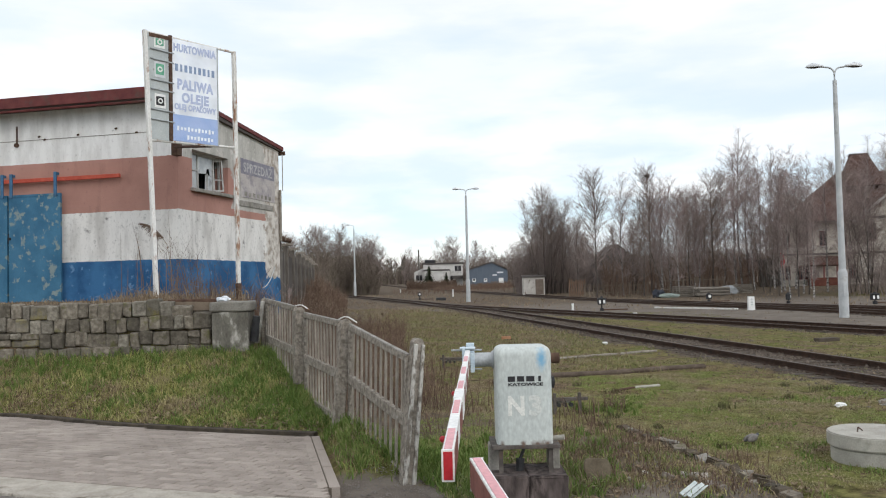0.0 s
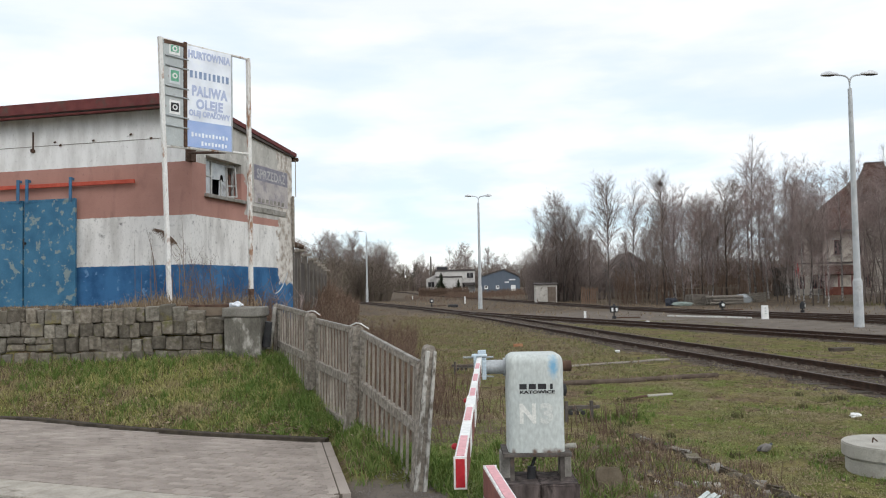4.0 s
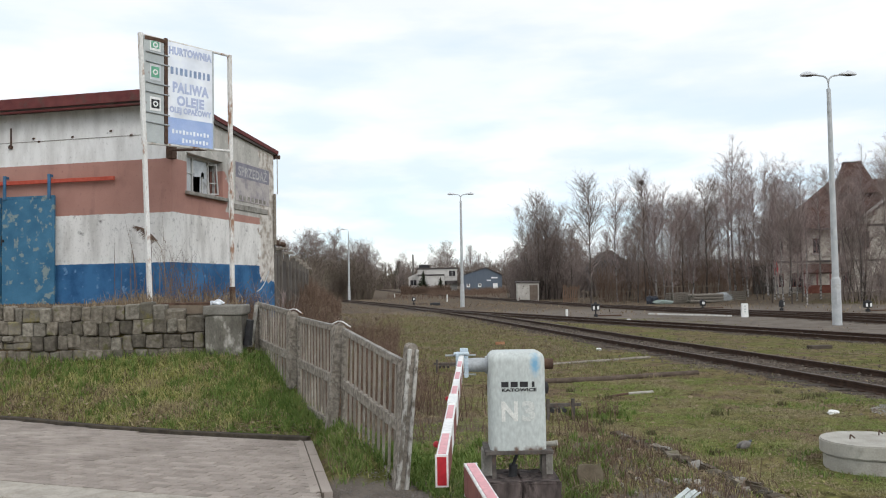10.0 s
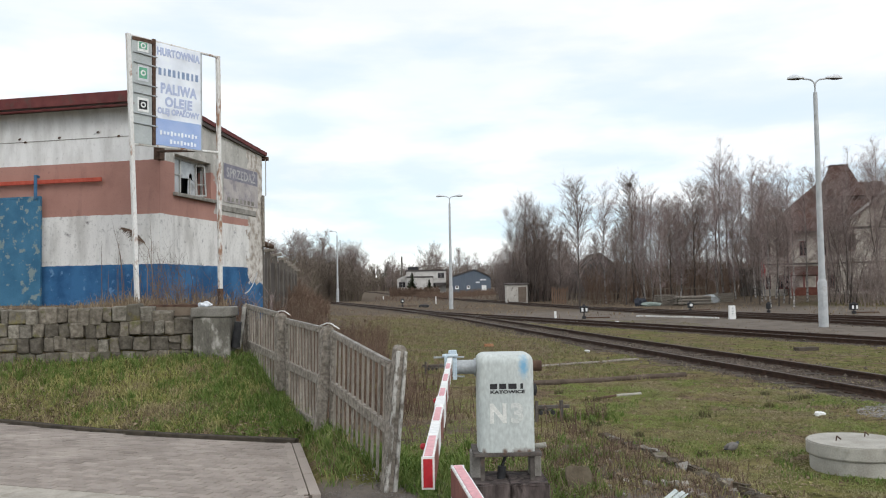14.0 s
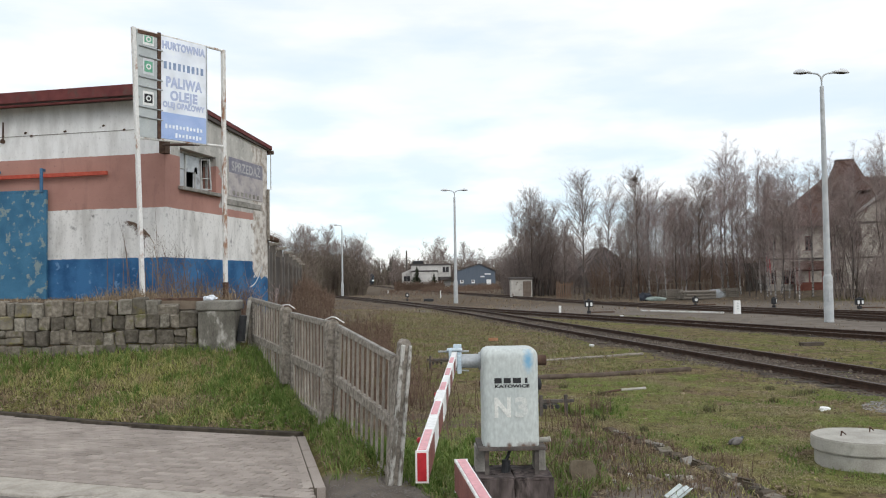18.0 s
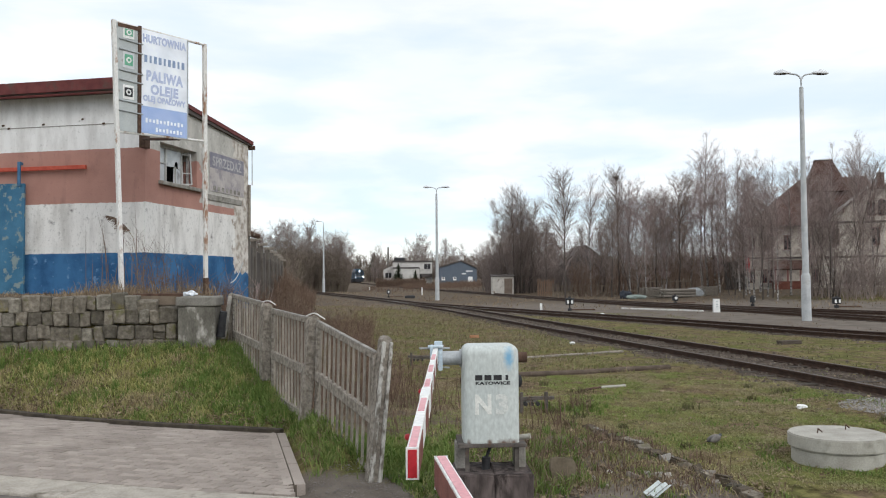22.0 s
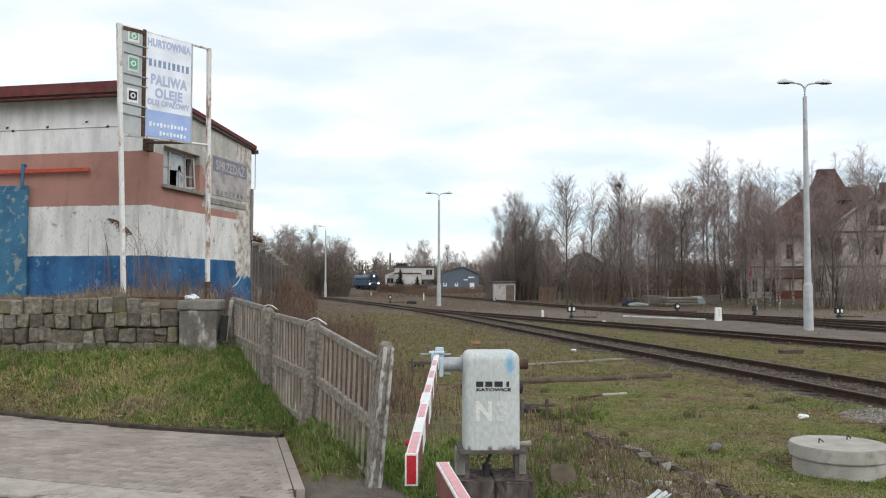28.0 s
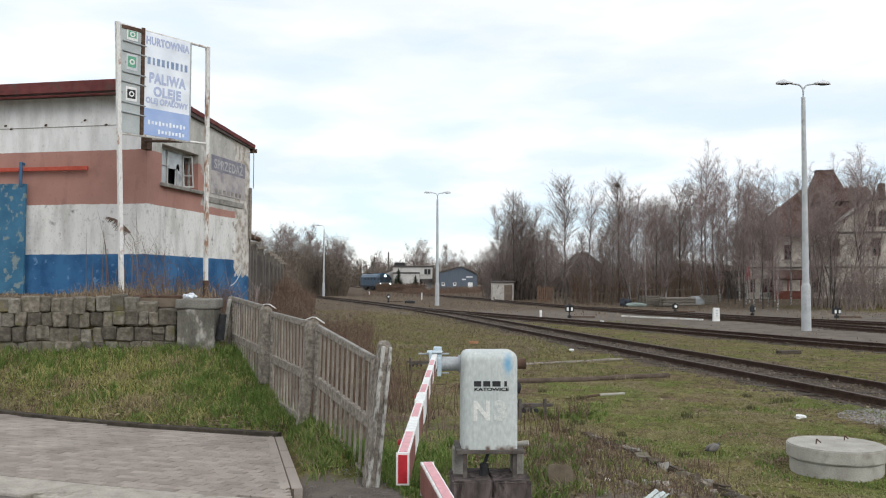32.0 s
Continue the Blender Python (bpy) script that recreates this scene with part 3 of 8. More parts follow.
def build_track(line, label, near, z=rail_z):
    global SLEEPER
    t = thing("railway_track", Matrix(), label, "track", "tracks in the yard", "structure")
    for off in (-0.753, 0.753):
        ob = new("rail", rail_mesh("rail", line, off, z))
        ob.parent = t
    if SLEEPER is None:
        bm = bmesh.new()
        solid(bm, 0, 0, 0, 2.5, 0.24, 0.15, bevel=0.015)
        SLEEPER = mesh_of("sleeper", bm, M_SLEEPER)
    rest = bmesh.new()
    count = 0
    for p, d in along(line, 0.65):
        if p.y < 4 or p.y > 150:
            continue
        m = pose(p.x, p.y, z(p.x, p.y) - 0.15 - 0.062, 0, 0, math.degrees(math.atan2(-d.x, d.y)) + random.uniform(-1, 1))
        if p.y < near and count < 110:
            piece("sleeper", SLEEPER, t, m)
            count += 1
        else:
            bmesh.ops.create_cube(rest, size=1.0, matrix=m @ Matrix.Diagonal((2.5, 0.24, 0.15, 1)))
    ob = part("far_sleepers", rest, M_SLEEPER, t)
    ob["kind"] = "stuff"
    return t


build_track(TRACK_A, "rusty rails on dark sleepers sunk in weedy ballast", 62)
build_track(TRACK_B, "rusty siding rails joining the first track", 60)
build_track(TRACK_C, "main line rails curving away past the sheds", 66)
build_track(TRACK_D, "siding rails running up to the main line", 60)


def build_ballast():
    """Loose stones between and beside the rails."""
    rng = np.random.default_rng(3)
    verts, faces = [], []
    for line, dens, top in ((TRACK_A, 60, 62), (TRACK_B, 26, 60), (TRACK_C, 12, 60), (TRACK_D, 12, 55)):
        for p, d in along(line, 0.5):
            if p.y < 7 or p.y > top:
                continue
            k = int(dens * min(1.0, 22 / p.y))
            for _ in range(k):
                a = rng.normal(0, 0.85)
                c = p + Vector((d.y, -d.x)) * a + d * rng.uniform(-0.25, 0.25)
                s = rng.uniform(0.015, 0.04) * (1 + p.y / 60)
                z = ground_z(c.x, c.y) + s * 0.3
                i = len(verts)
                r = rng.uniform(0.6, 1.4, 6)
                verts += [(c.x + s * r[0], c.y, z), (c.x - s * r[1], c.y, z), (c.x, c.y + s * r[2], z), (c.x, c.y - s * r[3], z), (c.x, c.y, z + s * r[4] * 0.8), (c.x, c.y, z - s * 0.5)]
                faces += [(i, i + 2, i + 4), (i + 2, i + 1, i + 4), (i + 1, i + 3, i + 4), (i + 3, i, i + 4)]
    tagged(new("ballast", from_arrays("ballast", verts, faces, M_BALLAST)), "brownish grey crushed stone along the rails", "ballast", kind="stuff")


build_ballast()


def build_grit():
    """Trodden grit on the bare soil between the pavement's end and the fence."""
    rng = np.random.default_rng(8)
    verts, faces = [], []
    for _ in range(2600):
        x, y = rng.uniform(-1.2, 0.5), 7.3 + 1.5 * rng.random()
        if x < -1.65 + (10.36 - y) * 0.22 + 0.12 or y > 8.45 + 0.4 * noise.noise((x * 2.5, y * 2.5, 6)):
            continue
        s, i, r = rng.uniform(0.003, 0.010) + 0.010 * rng.random() ** 6, len(verts), rng.uniform(0.6, 1.4, 5)
        z = ground_z(x, y) + 0.002
        verts += [(x + s * r[0], y, z), (x - s * r[1], y, z), (x, y + s * r[2], z), (x, y - s * r[3], z), (x, y, z + s * r[4] * 0.7)]
        faces += [(i, i + 2, i + 4), (i + 2, i + 1, i + 4), (i + 1, i + 3, i + 4), (i + 3, i, i + 4)]
    tagged(new("grit", from_arrays("grit", verts, faces, M_ASPHALT)), "fine grey grit trodden into the bare soil", "grit", kind="stuff")


build_grit()

# ---- road and pavement ----

def pave_far(x):
    """The pavement's curved far edge."""
    pts = [(-14.0, 13.6), (-9.0, 13.3), (-6.28, 12.5), (-5.0, 11.75), (-3.72, 11.12), (-2.6, 10.7), (-1.65, 10.36), (-1.0, 10.2)]
    for (x0, y0), (x1, y1) in zip(pts, pts[1:]):
        if x0 <= x <= x1:
            return y0 + (y1 - y0) * (x - x0) / (x1 - x0)
    return pts[0][1] if x < pts[0][0] else pts[-1][1]


def pave_near(x):
    return 7.66 - (x + 2.3) * 0.376 if x < -2.3 else 7.66 - (x + 2.3) * 0.30


def pave_right(y):
    return -1.65 + (10.36 - y) * 0.22


def build_road():
    bm = bmesh.new()
    pts = []
    for i in range(40):
        x = -16 + i * 0.8
        pts.append((x, pave_near(min(x, -1.0)) - 0.16 - (0.0 if x < -1 else 0.10 * (x + 1))))
    top = [bm.verts.new((x, y, -0.105)) for x, y in pts]
    low = [bm.verts.new((x, 1.2 - 0.3 * (x + 1) * (x < -1) * 0.6, -0.105)) for x, y in pts]
    for i in range(len(pts) - 1):
        bm.faces.new((low[i], low[i + 1], top[i + 1], top[i]))
    ext = bmesh.ops.extrude_face_region(bm, geom=bm.faces[:])
    bmesh.ops.translate(bm, vec=(0, 0, 0.085), verts=[v for v in ext["geom"] if isinstance(v, bmesh.types.BMVert)])
    one("road", bm, M_ASPHALT, Matrix(), "worn grey asphalt road leading to the crossing", "road", kind="structure")


build_road()


def build_pavement():
    t = thing("pavement", Matrix(), "grey concrete block pavement with sandy joints", "pavement", kind="structure")
    bm = bmesh.new()
    outline = [(x, pave_far(x)) for x in [-13 + 0.5 * i for i in range(23)]] + [(-1.65, 10.36), (-1.06, 7.75)] + [(x, pave_near(x)) for x in [-2 - 0.8 * i for i in range(14)]]
    f = bm.faces.new([bm.verts.new((x, y, 0.001)) for x, y in outline])
    ext = bmesh.ops.extrude_face_region(bm, geom=[f])
    bmesh.ops.translate(bm, vec=(0, 0, -0.2), verts=[v for v in ext["geom"] if isinstance(v, bmesh.types.BMVert)])
    part("bed", bm, mat("sandy_joint", [(0.085, 0.07, 0.056), (0.16, 0.135, 0.11)], 1.0, 9, fine=80, spec=0.1), t)
    # edging along the grass, the end and the road
    bm = bmesh.new()
    xs = [-13 + 0.5 * i for i in range(23)] + [-1.6]
    for a, b in zip(xs, xs[1:]):
        p, q = Vector((a, pave_far(a))), Vector((b, pave_far(b)))
        c = (p + q) / 2
        solid(bm, c.x, c.y + 0.05, 0.01, (q - p).length - 0.004, 0.11, 0.07 + random.uniform(-0.012, 0.012), math.degrees(math.atan2(q.y - p.y, q.x - p.x)), bevel=0.008)
    part("grass_edging", bm, M_JOINT, t, "soil-stained dark edging strip")
    bm = bmesh.new()
    for i in range(3):
        y = 10.36 - 0.44 - 0.87 * i
        solid(bm, pave_right(y) + 0.045, y, -0.058, 0.10, 0.862, 0.13, 12.4, bevel=0.008)
    part("end_kerb", bm, M_PAVER_FAR, t)
    bm = bmesh.new()
    solid(bm, pave_right(9.03) - 0.062, 9.03, -0.046, 0.085, 2.62, 0.11, 12.4)
    part("cut_blocks", bm, M_PAVER_FAR, t)
    bm = bmesh.new()
    solid(bm, pave_right(9.03) - 0.014, 9.03, -0.047, 0.016, 2.62, 0.11, 12.4)
    part("joint_strip", bm, M_DIRT, t, "dark earth in the joint along the end kerb")
    bm = bmesh.new()
    for i in range(13):
        x = -1.62 - 0.95 * i
        p, q = Vector((x + 0.47, pave_near(x + 0.47))), Vector((x - 0.47, pave_near(x - 0.47)))
        c = (p + q) / 2
        solid(bm, c.x + 0.1, c.y - 0.27, -0.055, 1.005, 0.50, 0.13, math.degrees(math.atan2(q.y - p.y, q.x - p.x)), bevel=0.012)
    part("road_kerb", bm, M_KERB, t, "pale low kerb stones")
    # blocks
    bm = bmesh.new()
    solid(bm, 0, 0, 0, 0.191, 0.092, 0.06, bevel=0.006)
    brick = mesh_of("paver", bm, M_PAVER)
    spots = []
    ang = math.atan2(-0.376, 1.0)
    ca, sa = math.cos(ang), math.sin(ang)
    for j in range(70):
        end = (0.605 + (2.70 - j * 0.101 * ca) * 0.22 + j * 0.101 * sa) / (ca + 0.22 * sa)
        for i in range(-60, 12):
            lx, ly = (i + 0.5 * (j % 2)) * 0.20, j * 0.101
            share = 1.0
            if lx + 0.10 > end:
                share = (end - lx + 0.10) / 0.20
                if share < 0.12 or share > 1:
                    continue
                lx = end - 0.10 * share
            x = -2.3 + lx * math.cos(ang) - ly * math.sin(ang)
            y = 7.66 + lx * math.sin(ang) + ly * math.cos(ang)
            if -9.5 < x and y > pave_near(x) + 0.05 and y < pave_far(x) - 0.03:
                spots.append((x, y, share))
    spots.sort(key=lambda p: p[1] - 0.25 * p[0])
    rest = bmesh.new()
    for k, (x, y, part_of) in enumerate(spots):
        m = pose(x, y, -0.022 + random.uniform(-0.002, 0.002), random.uniform(-0.4, 0.4), random.uniform(-0.4, 0.4), math.degrees(ang) + random.uniform(-0.3, 0.3))
        if k < 300 and part_of == 1.0:
            piece("paver", brick, t, m)
        else:
            bmesh.ops.create_cube(rest, size=1.0, matrix=m @ Matrix.Diagonal((0.191 * part_of, 0.092, 0.06, 1)))
    ob = part("outer_pavers", rest, M_PAVER_FAR, t)
    ob["kind"] = "stuff"


build_pavement()

# ---- low wall of squared stones, with its end pier ----


def stone_mesh(seed, sx, sy, sz, material):
    """A roughly squared block: crooked corners, knocked-off edges."""
    r = random.Random(seed)
    bm = bmesh.new()
    bmesh.ops.create_cube(bm, size=1.0, matrix=Matrix.Diagonal((sx, sy, sz, 1)))
    for v in bm.verts:
        v.co += Vector((r.uniform(-1, 1) * 0.018, r.uniform(-1, 1) * 0.02, r.uniform(-1, 1) * 0.016))
    bmesh.ops.bevel(bm, geom=bm.edges[:], offset=0.02, segments=1, affect="EDGES")
    for v in bm.verts:
        v.co += Vector((r.uniform(-1, 1), r.uniform(-1, 1), r.uniform(-1, 1))) * 0.006
    return mesh_of("stone", bm, material)


M_STONELICHEN = mat("lichened_granite_block", [(0.10, 0.088, 0.068), (0.20, 0.18, 0.145)], 0.95, 7, bump=0.9, fine=45, rand=0.3, stain=(0.175, 0.15, 0.062), stain_at=(0.52, 0.64), stain_scale=4.5)
M_PIER = mat("lichened_concrete", [(0.095, 0.088, 0.072), (0.19, 0.178, 0.152)], 0.95, 5, bump=0.8, fine=40, stain=(0.42, 0.40, 0.36), stain_at=(0.55, 0.66), stain_scale=4.5, stretch=(1, 1, 0.5))
M_CAPSLAB = mat("grey_cap_slab", [(0.16, 0.15, 0.13), (0.27, 0.255, 0.225)], 0.95, 5, bump=0.8, fine=40, stain=(0.09, 0.085, 0.07), stain_at=(0.56, 0.68), stain_scale=5)


def build_stone_wall():
    t = thing("stone_wall", pose(-3.9, 14.3, 0.62), "dry-laid low wall of squared mossy granite blocks", "wall")
    bm = bmesh.new()
    solid(bm, -4.6, 0.20, 0.40, 9.2, 0.30, 0.86)
    part("core", bm, M_JOINT, t, "dark earth filling behind the stones")
    r = random.Random(23)
    kinds = {}
    for h in (0.11, 0.225, 0.245, 0.28):
        for w in (0.13, 0.17, 0.20, 0.22, 0.25, 0.30):
            kinds[w, h] = [stone_mesh(int(w * 1000 + h * 77) + k, w, 0.22, h, (M_STONE, M_STONE, M_STONEPALE, M_STONELICHEN)[k]) for k in range(4)]

    def lay(w, h, x, z):
        p = r.random()
        lichen = 0.26 if x < -1.7 else 0.06
        me = kinds[w, h][3 if p < lichen else 2 if p < lichen + 0.22 else r.randrange(2)]
        piece("stone", me, t, pose(x - w / 2, r.uniform(-0.045, 0.02), z, r.uniform(-4, 4), r.uniform(-2.0, 2.0), r.uniform(-5, 5)))

    for row in range(4):
        x = -0.01 if row < 3 else -0.36
        while x > -9.0:
            w = r.choice((0.13, 0.17, 0.17, 0.20, 0.20, 0.20, 0.22, 0.25, 0.30))
            wave = 0.018 * math.sin(x * 1.9 + row) + 0.012 * math.sin(x * 5.3)
            z = 0.14 + row * 0.243 + wave * (row > 0) + r.uniform(-0.008, 0.008)
            if row == 3:
                if x > -0.62:
                    lay(0.30, 0.225, x, z - 0.075)
                    x -= 0.31
                    continue
                lay(w, r.choice((0.225, 0.245, 0.245, 0.28)), x, z + r.uniform(-0.02, 0.012))
            elif row in (1, 2) and r.random() < 0.12:
                lay(w, 0.11, x, z - 0.06)
                lay(w, 0.11, x, z + 0.06)
            elif row == 2 and x > -0.1:
                lay(0.30, 0.28, x, z + 0.02)
                w = 0.30
            else:
                lay(w, r.choice((0.225, 0.245)), x, z)
            x -= w + r.uniform(0.002, 0.014)
    pier = thing("wall_pier", pose(-3.55, 14.3, 0.6), "squat lichened concrete pier with a chipped cap slab", "pier")
    bm = bmesh.new()
    solid(bm, 0, 0, 0.40, 0.60, 0.54, 0.84, bevel=0.025)
    bmesh.ops.subdivide_edges(bm, edges=bm.edges[:], cuts=2, use_grid_fill=True)
    for v in bm.verts:
        v.co += 0.012 * noise.noise_vector(v.co * 6)
    part("shaft", bm, M_PIER, pier)
    bm = bmesh.new()
    solid(bm, 0.0, 0, 0.905, 0.66, 0.60, 0.17, bevel=0.028)
    bmesh.ops.subdivide_edges(bm, edges=bm.edges[:], cuts=2, use_grid_fill=True)
    for v in bm.verts:
        v.co += 0.012 * noise.noise_vector(v.co * 5)
    part("cap", bm, M_CAPSLAB, pier, "chipped grey cap slab")
    bm = bmesh.new()
    solid(bm, 0, 0, 0, 0.07, 0.07, 0.72, 0, 0, 9, bevel=0.01)
    one("broken_post", bm, mat("whitewashed_concrete", [(0.26, 0.24, 0.21), (0.52, 0.50, 0.46)], 0.95, 7, fine=40), pose(-3.13, 14.42, 1.22), "leaning broken whitewashed post beside the pier", "post")
    bm = bmesh.new()
    rod(bm, (0, 0, 0), (0, 0, 0.42), 0.075, 0.06, 12)
    one("pipe_stump", bm, M_BLACK, pose(-3.19, 14.18, 0.92, 4, 8, 0), "dark upright pipe stump against the pier", "pipe")
    bm = bmesh.new()
    solid(bm, 0, 0, 0, 0.95, 0.24, 0.13, bevel=0.01)
    one("rusty_beam", bm, M_RUST, pose(-4.25, 14.62, 1.57, 0, 0, 3), "rusty steel beam lying on the wall top", "beam")
    bm = bmesh.new()
    bmesh.ops.create_icosphere(bm, subdivisions=3, radius=0.085, matrix=Matrix.Diagonal((1.5, 0.8, 0.55, 1)))
    for v in bm.verts:
        v.co += 0.035 * noise.noise_vector(v.co * 22)
    one("plastic_bag", bm, mat("white_plastic_film", [(0.62, 0.66, 0.72), (0.80, 0.82, 0.85)], 0.35, 14, bump=0.3, fine=50), pose(-3.74, 14.4, 1.625), "crumpled white plastic bag on the pier cap", "litter")


build_stone_wall()

# ---- precast concrete fence ----


def build_fence():
    t = thing("concrete_fence", Matrix(), "weathered precast concrete fence with slotted panels and leaning posts", "fence")
    posts = [(-0.405, 8.2, -0.14, 1.30, 5.8, 0.058), (-1.325, 10.3, 0.1, 1.415, 6.0, 0.062), (-2.15, 12.4, 0.4, 1.515, 2.0, 0.066), (-3.07, 14.5, 0.70, 1.635, 0.0, 0.066)]
    for i, (x, y, z0, z1, lean, w) in enumerate(posts):
        bm = bmesh.new()
        h = (z1 - z0) / math.cos(radians(lean))
        if i == 0:
            out = [(-w * 1.12, 0), (w * 1.12, 0), (w, h - 0.06), (w * 0.8, h - 0.022), (w * 0.4, h), (-w * 0.4, h), (-w * 0.8, h - 0.022), (-w, h - 0.06)]
        else:
            out = [(-w, 0), (w, 0), (w, h - 0.045), (w * 0.25, h), (-w * 0.25, h), (-w, h - 0.045)]
        prism(bm, out, -0.07, 0.07)
        bmesh.ops.bevel(bm, geom=bm.edges[:], offset=0.012, segments=2, affect="EDGES")
        for v in bm.verts:
            v.co += 0.006 * noise.noise_vector(v.co * 9 + Vector((i, 0, 0)))
        post = part("post", bm, M_FENCE, t, "tilted round-headed end post with pale lichen" if i == 0 else "", m=pose(x, y, z0, 0, lean, 20))
        if i == 0:   # two raised flanges leave a groove down its face
            for a, b in ((-1.10, -0.34), (0.42, 1.10)):
                bm = bmesh.new()
                prism(bm, [(w * a, 0.0), (w * b, 0.0), (w * b * 0.86, h - 0.055), (w * a * 0.86, h - 0.055)], -0.098, -0.060)
                bmesh.ops.subdivide_edges(bm, edges=[e for e in bm.edges if e.calc_length() > 0.5], cuts=14)
                bmesh.ops.bevel(bm, geom=[e for e in bm.edges if e.calc_face_angle(0) > 0.8], offset=0.008, segments=1, affect="EDGES")
                for v in bm.verts:
                    v.co += 0.0025 * noise.noise_vector(v.co * 14 + Vector((a, 0, 0)))
                part("post_flange", bm, M_POSTCONC, post, "pale lichen-crusted flange of the post")
    slats = {}
    for hh in (0.56, 0.50):
        for k in range(3):
            bm = bmesh.new()
            solid(bm, 0, 0, 0, 0.050, 0.020, hh, bevel=0.005)
            for v in bm.verts:
                v.co += 0.004 * noise.noise_vector(v.co * 13 + Vector((k * 3, 0, 0)))
            slats[hh, k] = mesh_of("slat", bm, M_SLAT)
    for p, q, n in ((Vector((-0.36, 8.25, 1.135)), Vector((-1.14, 10.22, 1.352)), 11), (Vector((-1.275, 10.38, 1.385)), Vector((-2.03, 12.33, 1.43)), 11), (Vector((-2.19, 12.48, 1.52)), Vector((-3.03, 14.44, 1.611)), 11)):
        d = q - p
        L = d.length
        m = Matrix.Translation(p) @ Matrix.Rotation(math.atan2(d.y, d.x), 4, "Z") @ Matrix.Rotation(-math.asin(d.z / L), 4, "Y")
        # the panel's own mesh is its middle rail
        bm = bmesh.new()
        solid(bm, L / 2, 0, -0.655, L, 0.058, 0.115, bevel=0.01)
        panel = part("panel", bm, M_FENCE, t, m=m)
        for z, hh in ((-0.033, 0.066), (-1.22, 0.09)):
            bm = bmesh.new()
            solid(bm, L / 2, 0, z, L, 0.055, hh, bevel=0.009)
            part("panel_rail", bm, M_FENCE, panel)
        for s in (0.035, L - 0.035):
            bm = bmesh.new()
            solid(bm, s, 0, -0.63, 0.07, 0.05, 1.16, bevel=0.008)
            part("panel_stile", bm, M_FENCE, panel)
        for k in range(n):
            x = 0.07 + (L - 0.14) * (k + 0.5) / n
            piece("slat", slats[0.56, k % 3], panel, pose(x, 0, -0.33, 0, random.uniform(-0.7, 0.7), 0))
            piece("slat", slats[0.50, (k + 1) % 3], panel, pose(x, 0, -0.945, 0, random.uniform(-0.7, 0.7), 0))
        bm = bmesh.new()
        solid(bm, L / 2, 0, 0.005, L - 0.02, 0.046, 0.012, bevel=0.003)
        part("pale_coping", bm, M_CONC, panel)
    # a pale bent wire over the posts
    for (x, y, z), far in (((-1.19, 10.28, 1.425), (-1.32, 10.55, 1.40)), ((-2.10, 12.4, 1.53), (-2.22, 12.62, 1.53))):
        bm = bmesh.new()
        tube(bm, [(x + 0.14, y - 0.12, z - 0.05), (x + 0.03, y - 0.03, z + 0.012), (x - 0.03, y + 0.06, z + 0.015), far], 0.008, 6)
        one("loose_wire", bm, M_POSTPAINT, Matrix(), "pale bent wire tied over the fence post", "wire", "wires on the fence")


build_fence()

# ---- barrier machine and booms ----


